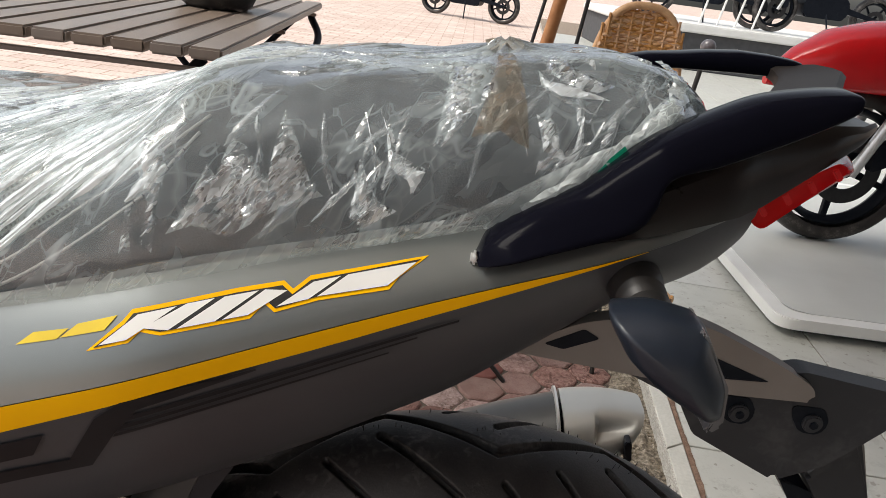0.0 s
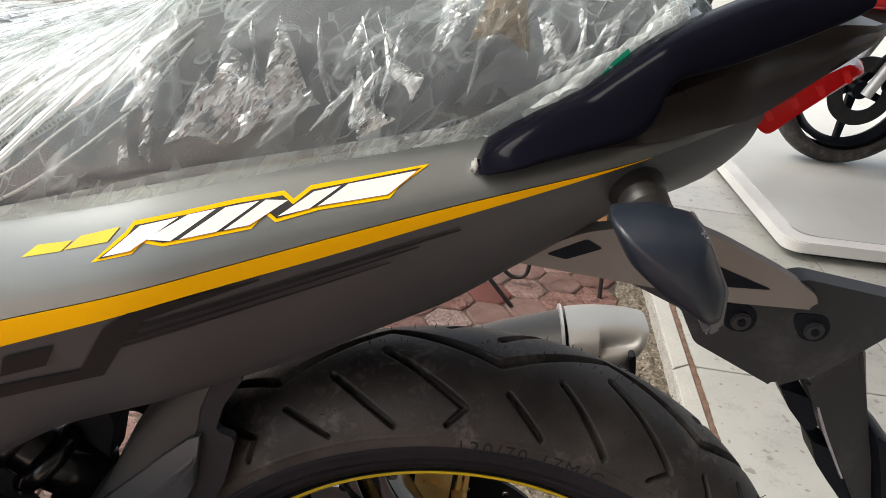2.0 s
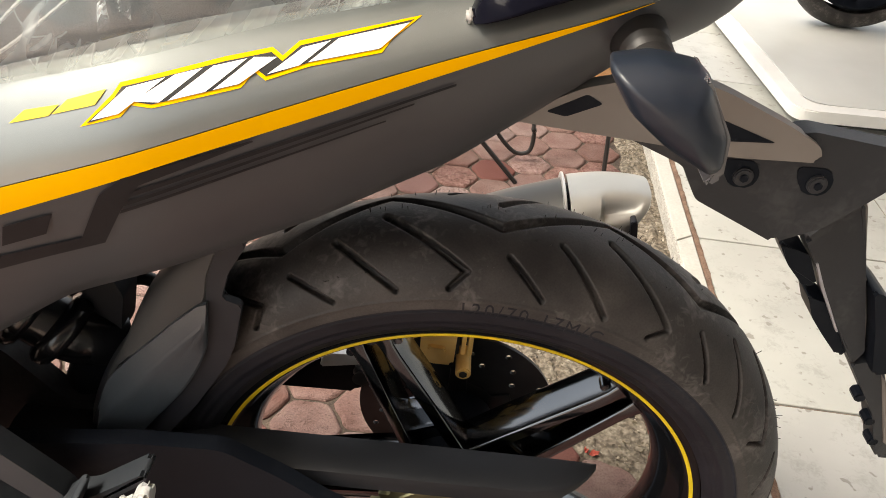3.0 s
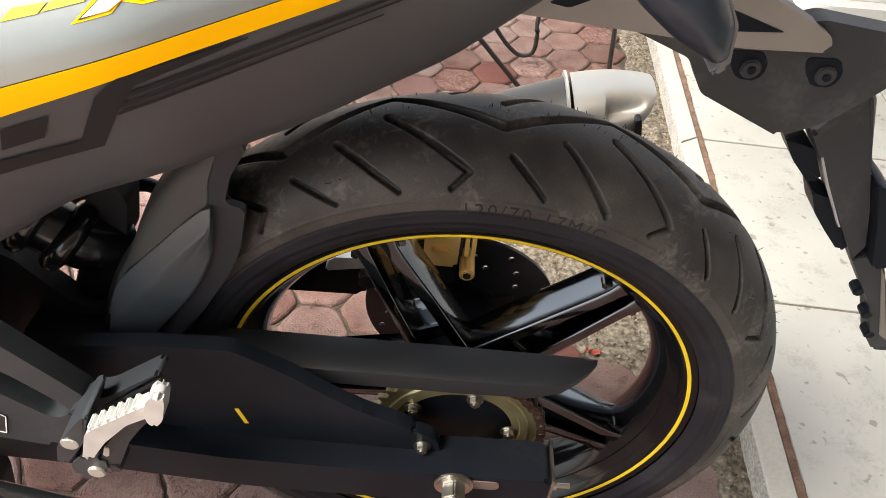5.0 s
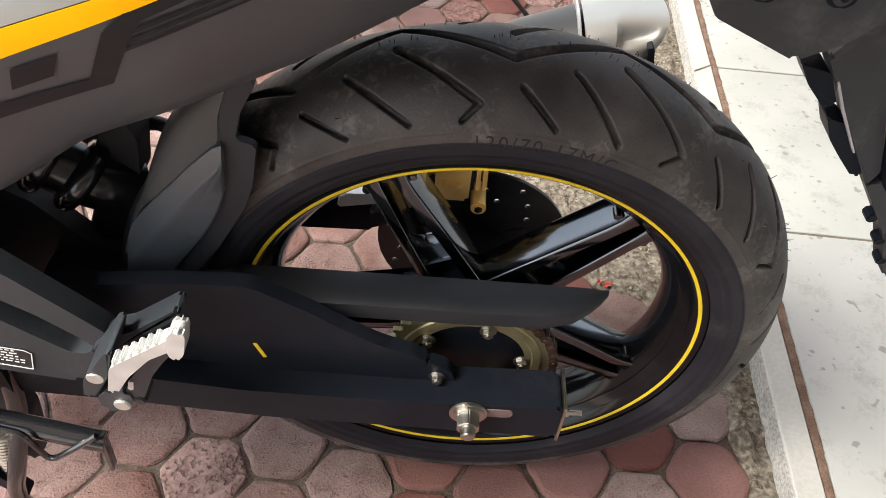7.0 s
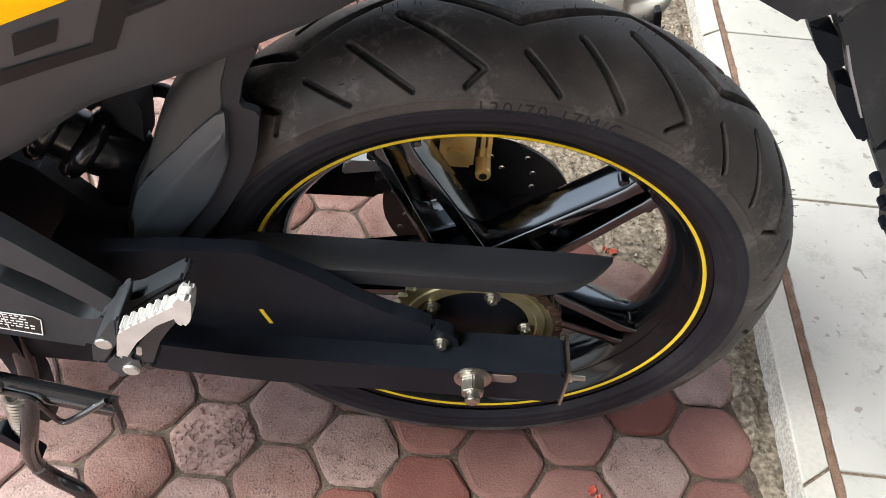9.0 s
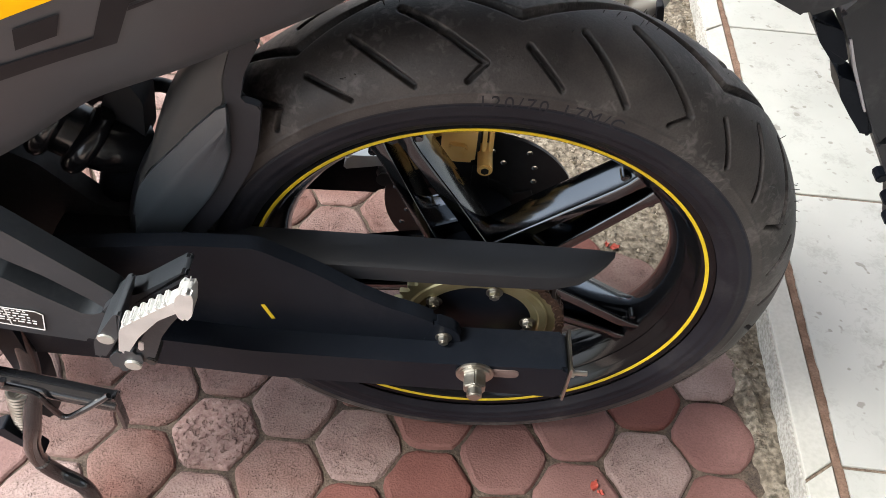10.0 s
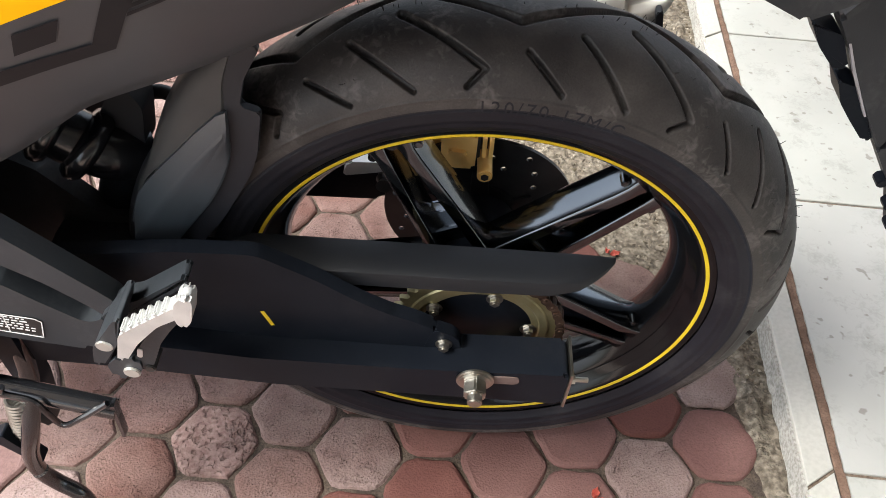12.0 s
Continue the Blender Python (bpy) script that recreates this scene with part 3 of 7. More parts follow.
def mortar():
    bm = bmesh.new()
    nx, ny = 62, 330
    grid = []
    for j in range(ny + 1):
        y = -0.9 + 3.6 * j / ny
        right = KERB_AT.x + 0.0567 * (y - KERB_AT.y) - 0.044
        left = MORTAR_EDGE(y) - 0.05
        row = []
        for i in range(nx + 1):
            x = left + (right - left) * i / nx
            p = Vector((x, y, 0))
            wob = 0.02 * noise.noise(p * 13)
            inside = min(1.0, max(0.0, (x - MORTAR_EDGE(y) + 0.012 + wob) / 0.03))
            ridge = math.exp(-((right - x - 0.03 - 0.006 * noise.noise(p * 25)) / 0.009) ** 2)
            z = -0.0105 + 0.0115 * inside + 0.005 * noise.noise(p * 38) * inside + 0.0035 * noise.noise(p * 110) + 0.008 * ridge * (0.6 + noise.noise(p * 18))
            row.append(bm.verts.new((x, y, z)))
        grid.append(row)
    for a, b in zip(grid, grid[1:]):
        for i in range(nx):
            bm.faces.new((a[i], a[i + 1], b[i + 1], b[i]))
    ob = link_mesh("mortar_strip", bm, MORTAR, smooth=60)
    return tagged(ob, "rough sandy mortar patch between red pavers and white kerb", "mortar", kind="structure")


mortar()


def pebbles():
    """Coarse grit standing out of the mortar."""
    r = random.Random(12)
    base = bmesh.new()
    bmesh.ops.create_icosphere(base, subdivisions=1, radius=1.0)
    shape, tris = [v.co.copy() for v in base.verts], [[v.index for v in f.verts] for f in base.faces]
    base.free()
    verts, faces = [], []
    while len(verts) < 2600 * len(shape):
        y = r.uniform(-0.35, 1.5)
        left, right = MORTAR_EDGE(y) + 0.012, KERB_AT.x + 0.0567 * (y - KERB_AT.y) - 0.05
        x = r.uniform(left, right)
        if right - left < 0.03 or (right - left < 0.1 and r.random() < 0.6):
            continue
        size = 0.0011 + 0.0032 * r.random() ** 3
        m = pose(x, y, 0.0005, r.uniform(0, 360), r.uniform(0, 360), r.uniform(0, 360)) @ Matrix.Diagonal((size * r.uniform(0.8, 1.5), size, size * r.uniform(0.5, 0.9), 1))
        b = len(verts)
        verts += [tuple(m @ (c * r.uniform(0.8, 1.15))) for c in shape]
        faces += [tuple(b + i for i in t) for t in tris]
    me = bpy.data.meshes.new("grit")
    me.from_pydata(verts, [], faces)
    me.materials.append(surface("tan_grit", (0.16, 0.13, 0.09), (0.3, 0.26, 0.2), 0.9, scale=60, bump=0.4, bump_scale=500, per_object=0.45))
    ob = new("grit", me)
    return tagged(ob, "coarse tan grit in the mortar beside the kerb", "gravel", kind="stuff")


pebbles()


def slab_between(name, a0, a1, s0, s1, z0, z1, material, label, category):
    bm = bmesh.new()
    low = [bm.verts.new(on_floor(a, s, z0)) for a, s in ((a0, s0), (a1, s0), (a1, s1), (a0, s1))]
    top = [bm.verts.new(on_floor(a, s, z1)) for a, s in ((a0, s0), (a1, s0), (a1, s1), (a0, s1))]
    bm.faces.new(top)
    for i in range(4):
        bm.faces.new((low[i], low[(i + 1) % 4], top[(i + 1) % 4], top[i]))
    return tagged(link_mesh(name, bm, material), label, category, kind="structure")


floor = slab_between("floor", -0.040, 14.0, -2.5, 16.0, -0.02, FLOOR_Z - 0.004, GROUT, "brown grout bed under the white floor tiles", "floor")
kerb = slab_between("kerb", -0.0455, -0.0405, -2.5, 16.0, -0.02, FLOOR_Z - 0.003, surface("grey_cement", (0.4, 0.39, 0.36), (0.52, 0.5, 0.46), 0.85, scale=30, fine=0.5, bump=0.5, bump_scale=220), "grey cement face below the white kerb tiles", "kerb")

# ---- the motorcycle ----
LEAN, CROWN = 1.77, 0.06
bike = thing("motorcycle", "dark grey motorcycle with orange stripe, seat wrapped in clear polythene", "motorcycle",
             Matrix.Translation((0, 0, CROWN)) @ pose(0, 0, 0, LEAN) @ Matrix.Translation((0, 0, -CROWN)))
AXLE = Vector((0, 0, 0.3))

# -- rear tyre with moulded tread --
PERIOD = 360 / 11


def tread_depth(phi, a):
    """Depth of the grooves at angle phi (degrees) and section angle a."""
    rad, acr = math.radians(1) * 0.292, 0.054
    strokes = [((9.3, -0.14), (4.9, -0.44), 3.4), ((4.9, -0.44), (-2.4, -0.96), 3.0), ((-2.4, -0.96), (0.2, -1.2), 2.4),
               ((-8.4, -0.72), (-14.1, -1.22), 2.4), ((-15.9, -0.42), (-24.4, -1.2), 2.8),
               ((9.2, 0.33), (-7.2, -0.31), 3.4), ((-7.2, -0.31), (9.2 - PERIOD, 0.33), 3.4)]
    both = []
    for p, q, w in strokes:
        both.append((p, q, w))
        both.append(((p[0] + PERIOD / 2, -p[1]), (q[0] + PERIOD / 2, -q[1]), w))
    depth = np.zeros_like(phi)
    local = (phi - 95.3 + PERIOD / 2) % PERIOD - PERIOD / 2
    for p, q, w in both:
        for k in (-2, -1, 0, 1, 2):
            ax, ay = (p[0] + k * PERIOD) * rad, p[1] * acr
            bx, by = (q[0] + k * PERIOD) * rad, q[1] * acr
            x, y = local * rad, a * acr
            dx, dy = bx - ax, by - ay
            t = np.clip(((x - ax) * dx + (y - ay) * dy) / (dx * dx + dy * dy), 0, 1)
            dist = np.hypot(x - ax - t * dx, y - ay - t * dy) * 1000
            depth = np.maximum(depth, np.clip((w * 0.8 + 0.6 - dist) / 1.2, 0, 1))
    return depth


def tyre_mesh():
    """Finely divided where the tread is seen, coarser below and on the far side."""
    phi = np.concatenate([np.arange(-35, 190, 0.16), np.arange(190, 325, 0.7)])
    a = np.concatenate([np.arange(-2.12, -1.56, 0.04), np.arange(-1.56, 0.85, 0.0175), np.arange(0.85, 2.121, 0.05)])
    n_round, n_across = len(phi), len(a)
    P, A = np.meshgrid(phi, a, indexing='ij')
    sink = tread_depth(P, A) * 0.006
    sidewall = 0.0012 * (np.exp(-((np.abs(A) - 1.75) / 0.025) ** 2) + np.exp(-((np.abs(A) - 1.93) / 0.03) ** 2) + 0.6 * np.exp(-((np.abs(A) - 1.36) / 0.02) ** 2))
    ny, nr = np.sin(A) / 0.0602, np.cos(A) / 0.05
    ln = np.hypot(ny, nr)
    y = 0.0602 * np.sin(A) + (sidewall - sink) * ny / ln
    r = 0.25 + 0.05 * np.cos(A) + (sidewall - sink) * nr / ln
    rad = np.radians(P)
    co = np.stack([r * np.cos(rad), y, 0.3 + r * np.sin(rad)], -1).reshape(-1, 3)
    i, j = np.meshgrid(np.arange(n_round), np.arange(n_across - 1), indexing='ij')
    k = (i + 1) % n_round
    quads = np.stack([i * n_across + j, i * n_across + j + 1, k * n_across + j + 1, k * n_across + j], -1).reshape(-1, 4)
    me = bpy.data.meshes.new("tyre")
    me.from_pydata(co.tolist(), [], quads.tolist())
    me.polygons.foreach_set("use_smooth", [True] * len(me.polygons))
    me.materials.append(RUBBER)
    me.materials.append(SIDEWALL)
    # past this angle the tyre takes the cleaner tone with shade painted in
    side = (np.abs(A[:, :-1] + A[:, 1:]) / 2 > 1.52).astype(int).reshape(-1)
    me.polygons.foreach_set("material_index", side.tolist())
    return me


tyre = new("tyre", tyre_mesh())
tyre.parent = bike
tagged(tyre, "black rubber tyre with chevron tread grooves")


def letters(text, size, spacing=1.0):
    """The text as a flat mesh in x and y, with the built-in font."""
    cu = bpy.data.curves.new("letters", 'FONT')
    cu.body, cu.size, cu.extrude, cu.space_character = text, size, 0.0, spacing
    ob = bpy.data.objects.new("letters", cu)
    scene.collection.objects.link(ob)
    me = bpy.data.meshes.new_from_object(ob.evaluated_get(bpy.context.evaluated_depsgraph_get()))
    bm = bmesh.new()
    bm.from_mesh(me)
    bpy.data.objects.remove(ob)
    bpy.data.meshes.remove(me)
    return bm


def sidewall_text(text, size, phi0, a0, lift, material, name):
    bm = letters(text, size, 1.25)
    made = bmesh.ops.extrude_face_region(bm, geom=bm.faces[:])["geom"]
    up = {v for v in made if isinstance(v, bmesh.types.BMVert)}
    for v in bm.verts:
        a = -(a0 - v.co.y / 0.054)
        ph = math.radians(phi0) - v.co.x / 0.262
        h = lift if v in up else -0.001
        ny, nr = math.sin(a) / 0.0602, math.cos(a) / 0.05
        ln = math.hypot(ny, nr)
        y, r = 0.0602 * math.sin(a) + h * ny / ln, 0.25 + 0.05 * math.cos(a) + h * nr / ln
        v.co = (r * math.cos(ph), y, 0.3 + r * math.sin(ph))
    return part(name, bm, material, tyre, "raised moulded size marking", smooth=0)


sidewall_text("120/70-17M/C", 0.0155, 94, 1.6, 0.00032, SIDEWALL, "size_marking")


def tyre_hairs():
    bm = bmesh.new()
    r = random.Random(3)
    for _ in range(110):
        ph, a = r.uniform(20, 165), r.choice((-0.02, 0.03, 0.42, -0.45, 0.8, -0.9)) + r.uniform(-0.03, 0.03)
        y, q = 0.0602 * math.sin(a), 0.25 + 0.05 * math.cos(a)
        c = Vector((q * math.cos(math.radians(ph)), y, 0.3 + q * math.sin(math.radians(ph))))
        out = Vector((math.cos(a) * math.cos(math.radians(ph)), math.sin(a), math.cos(a) * math.sin(math.radians(ph))))
        end = c + (out + Vector((r.uniform(-.4, .4), r.uniform(-.4, .4), r.uniform(-.4, .4)))) * r.uniform(0.002, 0.0045)
        tube([c - out * 0.001, end], 0.00035, 4, 1, bm)
    ob = part("moulding_hairs", bm, RUBBER, tyre, "short rubber moulding hairs")
    ob["kind"] = "stuff"


tyre_hairs()

# -- rim, spokes, hub --
rim = part("rim", revolve([(-0.0475, 0.2262), (-0.0495, 0.2235), (-0.0488, 0.2192), (-0.0474, 0.2172), (-0.0468, 0.2142), (-0.045, 0.2118), (-0.0395, 0.2078), (-0.0385, 0.2085), (-0.0365, 0.2068), (-0.031, 0.2012), (-0.0295, 0.2016), (-0.027, 0.1985), (-0.018, 0.1925), (-0.008, 0.189),
           (0.008, 0.189), (0.018, 0.1925), (0.028, 0.199), (0.038, 0.2068), (0.0468, 0.2142), (0.0495, 0.2235), (0.0475, 0.2262), (0.03, 0.212), (0, 0.203), (-0.03, 0.212)], 160, AXLE, closed=True), RIM, bike, "gloss black cast alloy rim")
part("rim_stripe", revolve([(-0.0474, 0.2142), (-0.0481, 0.2150), (-0.0486, 0.2174), (-0.0484, 0.2176), (-0.0470, 0.2172)], 200, AXLE, closed=True), YELLOW, rim, "thin yellow rim stripe")


def spoke_bm():
    """Two cast arms with sloping sides, joined by a web at the hub and a foot at the rim."""
    bm = bmesh.new()
    for s in (1, -1):
        secs = []
        for r0, c, h in ((0.03, 0.0225, 0.0066), (0.08, 0.0195, 0.0066), (0.12, 0.0168, 0.0065), (0.17, 0.0128, 0.0064), (0.184, 0.0122, 0.0068), (0.1945, 0.0122, 0.009)):
            secs.append([(r0, y, s * (c + h * k)) for y, k in ((-0.0225, -0.72), (-0.0225, 0.62), (-0.0218, 0.8), (-0.0195, 0.95), (0.0, 1.15), (0.014, 1.1), (0.016, 0.9), (0.016, -0.9), (0.014, -1.15), (0.0, -1.2), (-0.019, -0.95), (-0.0216, -0.86))])
        rings(secs, bm=bm)
    prism([(0.03, -0.022), (0.092, -0.019), (0.086, 0.0), (0.092, 0.019), (0.03, 0.022)], -0.004, 0.012, 0.002, bm)
    prism([(0.072, -0.019), (0.078, -0.019), (0.078, 0.019), (0.072, 0.019)], -0.017, 0.0, 0.0015, bm)
    prism([(0.176, -0.013), (0.1935, -0.018), (0.1935, 0.018), (0.176, 0.013), (0.182, 0.0)], -0.010, 0.012, 0.002, bm)
    for s in (1, -1):
        cylinder((0.183, -0.012, s * 0.0215), 0.004, 0.012, 'y', 10, 0.001, bm)
    return bm


for k in range(5):
    bm = spoke_bm()
    bmesh.ops.transform(bm, matrix=Matrix.Translation(AXLE) @ Matrix.Rotation(-radians(44 + 72 * k), 4, 'Y'), verts=bm.verts)
    part("spoke", bm, SPOKE, bike, "gloss black twin-arm cast spoke")
hub = part("hub", revolve([(-0.045, 0.0), (-0.045, 0.03), (-0.03, 0.04), (-0.012, 0.047), (0.012, 0.047), (0.03, 0.042), (0.06, 0.038), (0.06, 0.0)], 48, AXLE), SATIN, bike, "satin black wheel hub")
part("sprocket_carrier", revolve([(-0.045, 0.012), (-0.045, 0.05), (-0.052, 0.057), (-0.064, 0.057), (-0.068, 0.052), (-0.068, 0.0)], 60, AXLE), SATIN, bike, "black sprocket carrier")


# -- sprocket and chain --
def sprocket_bm():
    n, pts = 39, []
    for k in range(n):
        for f, r in ((0.0, 0.0752), (0.2, 0.0762), (0.38, 0.081), (0.5, 0.0822), (0.62, 0.081), (0.8, 0.0762)):
            a = 2 * math.pi * (k + f) / n
            pts.append((r * math.cos(a), 0.3 + r * math.sin(a)))
    m = len(pts)
    inner = [(0.052 * math.cos(2 * math.pi * k / m), 0.3 + 0.052 * math.sin(2 * math.pi * k / m)) for k in range(m)]
    bm = bmesh.new()
    secs = [[(x, y, z) for x, z in ring] for ring, y in ((inner, -0.0765), (pts, -0.0765), (pts, -0.0715), (inner, -0.0715))]
    rows = [[bm.verts.new(p) for p in s] for s in secs]
    for q in range(4):
        a, b = rows[q], rows[(q + 1) % 4]
        for i in range(m):
            bm.faces.new((a[i], a[(i + 1) % m], b[(i + 1) % m], b[i]))
    return bm


sprocket = part("sprocket", sprocket_bm(), BRASS, bike, "yellow-chromated steel sprocket", smooth=30)
part("sprocket_ring", revolve([(-0.077, 0.0585), (-0.0785, 0.060), (-0.0785, 0.0665), (-0.077, 0.068)], 90, AXLE), BRASS, sprocket)


def bolt(c, r, h, parent, material=STEEL, washer=1.5, label=""):
    """A hex bolt head that points along -y from c."""
    bm = cylinder((c[0], c[1] - 0.0008, c[2]), r * washer, 0.0016, 'y', 24, 0.0004)
    cylinder((c[0], c[1] - 0.0016 - h / 2, c[2]), r, h, 'y', 6, r * 0.08, bm)
    cylinder((c[0], c[1] - 0.0016 - h - 0.0008, c[2]), r * 0.55, 0.0016, 'y', 16, 0.0003, bm)
    return part("bolt", bm, material, parent, label)


for k in range(5):
    a = radians(2 + 72 * k)
    bolt((0.049 * math.cos(a), -0.0765, 0.3 + 0.049 * math.sin(a)), 0.0052, 0.005, sprocket)


def chain_bm():
    front, r, rf = Vector((-0.52, 0, 0.335)), 0.079, 0.03
    path = []
    top0, top1 = Vector((0, 0, 0.3 + r)), Vector((front.x, 0, front.z + rf))
    low0, low1 = Vector((front.x, 0, front.z - rf)), Vector((0, 0, 0.3 - r))
    pitch = 0.0127
    n = int((top1 - top0).length / pitch)
    path += [top1.lerp(top0, k / n) for k in range(n)]
    m = int(math.pi * r / pitch)
    path += [Vector((r * math.sin(math.pi * k / m), 0, 0.3 + r * math.cos(math.pi * k / m))) for k in range(m)]
    n = int((low1 - low0).length / pitch)
    path += [low1.lerp(low0, k / n) for k in range(n)]
    bm = bmesh.new()
    for k in range(len(path) - 1):
        a, b = path[k], path[k + 1]
        d = (b - a).normalized()
        up = Vector((-d.z, 0, d.x))
        off = 0.0065 if k % 2 else 0.0048
        for s in (-1, 1):
            ring = []
            for f, w in ((-0.3, 0.0025), (0.0, 0.0045), (0.25, 0.0042), (0.5, 0.0032), (0.75, 0.0042), (1.0, 0.0045), (1.3, 0.0025)):
                ring.append((a.lerp(b, f), w))
            pts = [p + up * w for p, w in ring] + [p - up * w for p, w in ring[::-1]]
            y0 = -0.074 + s * off
            va = [bm.verts.new((p.x, y0 - 0.0008, p.z)) for p in pts]
            vb = [bm.verts.new((p.x, y0 + 0.0008, p.z)) for p in pts]
            bm.faces.new(va), bm.faces.new(vb[::-1])
            for i in range(len(pts)):
                j = (i + 1) % len(pts)
                bm.faces.new((va[i], vb[i], vb[j], va[j]))
        cylinder((a.x, -0.074, a.z), 0.0022, 0.0175, 'y', 8, 0, bm)
        cylinder((a.x, -0.074, a.z), 0.0042, 0.008, 'y', 8, 0, bm)
    return bm


chain = part("chain", chain_bm(), CHAIN, bike, "oily brown drive chain", smooth=0)


# -- brake disc and caliper on the far side --
def disc_bm():
    bm = bmesh.new()

    def loop(c, r, n):
        vs = [bm.verts.new((c[0] + r * math.cos(2 * math.pi * k / n), 0.073, c[1] + r * math.sin(2 * math.pi * k / n))) for k in range(n)]
        return [bm.edges.new((vs[k], vs[(k + 1) % n])) for k in range(n)]
    edges = loop((0, 0.3), 0.1015, 90) + loop((0, 0.3), 0.040, 60)
    for k in range(30):
        a, r = 2 * math.pi * k / 30, (0.067, 0.079, 0.091)[k % 3]
        edges += loop((r * math.cos(a), 0.3 + r * math.sin(a)), 0.0032, 10)
    bmesh.ops.triangle_fill(bm, use_beauty=True, edges=edges)
    made = bmesh.ops.extrude_face_region(bm, geom=bm.faces[:])["geom"]
    for v in made:
        if isinstance(v, bmesh.types.BMVert):
            v.co.y += 0.0042
    return bm


brake = part("brake_disc", disc_bm(), DISC, bike, "dark drilled brake disc", smooth=30)
bm = bmesh.new()
for k in range(5):
    a = radians(20 + 72 * k)
    prism([(0.03 * math.cos(a - .35), 0.3 + 0.03 * math.sin(a - .35)), (0.06 * math.cos(a - .14), 0.3 + 0.06 * math.sin(a - .14)), (0.06 * math.cos(a + .14), 0.3 + 0.06 * math.sin(a + .14)), (0.03 * math.cos(a + .35), 0.3 + 0.03 * math.sin(a + .35))], 0.07, 0.0725, 0.0005, bm)
revolve([(0.0705, 0.0), (0.0705, 0.041), (0.0725, 0.0415), (0.0728, 0.0)], 40, AXLE, bm=bm)
part("disc_carrier", bm, DISC, brake)
caliper = part("caliper", prism(rounded([(-0.085, 0.372), (-0.045, 0.372), (-0.03, 0.368), (0.0, 0.372), (0.013, 0.384), (0.014, 0.425), (-0.02, 0.44), (-0.09, 0.428)], 0.006), 0.082, 0.108, 0.003), GOLD, bike, "gold anodised brake caliper")
part("caliper_body", prism(rounded([(-0.043, 0.395), (-0.031, 0.388), (-0.010, 0.388), (-0.009, 0.43), (-0.043, 0.43)], 0.004), 0.046, 0.082, 0.003), GOLD, caliper)
part("caliper_bridge", prism(rounded([(-0.036, 0.399), (-0.018, 0.397), (-0.018, 0.412), (-0.036, 0.414)], 0.003), 0.041, 0.047, 0.002), GOLD, caliper, "raised gold boss")
part("caliper_pin", cylinder((0.0, 0.052, 0.388), 0.0075, 0.034, 'y', 20, 0.0015), GOLD, caliper)
# black disc on the pin face paints the shade inside its socket
part("pin_socket", cylinder((0.0, 0.0352, 0.388), 0.0042, 0.002, 'y', 6, 0.0003), CABLE, caliper, "dark hexagon disc painted as a shaded socket")
for x in (-0.008, -0.002, 0.0045):
    part("caliper_pad", box((x, 0.058, 0.412), (0.0042, 0.018, 0.026), None, 0.001), CABLE if x < -0.004 else GOLD, caliper)
part("caliper_slider", prism(rounded([(-0.081, 0.43), (-0.0735, 0.409), (-0.0615, 0.386), (-0.0495, 0.3805), (-0.052, 0.395), (-0.060, 0.43)], 0.003), 0.046, 0.07, 0.002), GOLD, caliper)
part("caliper_bracket", prism(rounded([(-0.142, 0.352), (-0.082, 0.364), (-0.08, 0.374), (-0.135, 0.372)], 0.004), 0.062, 0.1, 0.002), ALLOY, caliper, "cast alloy caliper bracket")
part("bracket_boot", revolve([(-0.01, 0.0), (-0.01, 0.009), (-0.004, 0.006), (0.0, 0.0095), (0.005, 0.006), (0.01, 0.009), (0.01, 0.0)], 20, (-0.098, 0.06, 0.352)), CABLE, caliper, "black rubber boot")
part("brake_arm", prism(rounded([(-0.36, 0.33), (-0.12, 0.35), (-0.08, 0.335), (-0.1, 0.299), (-0.36, 0.294)], 0.012), 0.082, 0.112, 0.004), SATIN, bike, "black swingarm leg on the far side")

# -- swingarm, chain guard, axle --
swingarm = part("swingarm", prism(rounded([(-0.47, 0.292), (-0.32, 0.282), (-0.183, 0.267), (0.084, 0.26), (0.084, 0.312), (-0.05, 0.309), (-0.2, 0.312), (-0.47, 0.345)], 0.006), -0.132, -0.092, 0.003), SATIN, bike, "satin black box-section swingarm")
part("gusset", prism(rounded([(-0.47, 0.3), (-0.03, 0.295), (-0.032, 0.334), (-0.06, 0.35), (-0.078, 0.357), (-0.105, 0.374), (-0.14, 0.402), (-0.185, 0.43), (-0.25, 0.428), (-0.36, 0.414), (-0.47, 0.40)], 0.01), -0.108, -0.094, 0.004), SATIN, swingarm, "black pressed gusset plate")
part("end_plate", prism([(0.0845, 0.257), (0.0872, 0.257), (0.0872, 0.315), (0.0845, 0.315)], -0.134, -0.09, 0.0006), STEEL, swingarm, "bare steel end plate")
bm = cylinder((0.094, -0.122, 0.29), 0.0025, 0.022, 'x', 12)
cylinder((0.0905, -0.122, 0.29), 0.005, 0.005, 'x', 6, 0.0006, bm)
part("adjuster_bolt", bm, STEEL, swingarm, "steel chain adjuster bolt")
part("slot_plate", prism(rounded([(0.005, 0.2935), (0.04, 0.2935), (0.04, 0.3055), (0.005, 0.3055)], 0.006), -0.1332, -0.130, 0.0004), surface("worn_slot", (0.1, 0.07, 0.065), (0.15, 0.11, 0.1), 0.5, scale=80), swingarm, "worn adjuster slot")
axle = part("axle_nut", cylinder((0, -0.144, 0.3), 0.0112, 0.014, 'y', 6, 0.0012), STEEL, bike, "zinc-plated axle nut with flat washer")
part("washer", cylinder((0, -0.1345, 0.3), 0.0172, 0.003, 'y', 40, 0.0006), STEEL, axle)
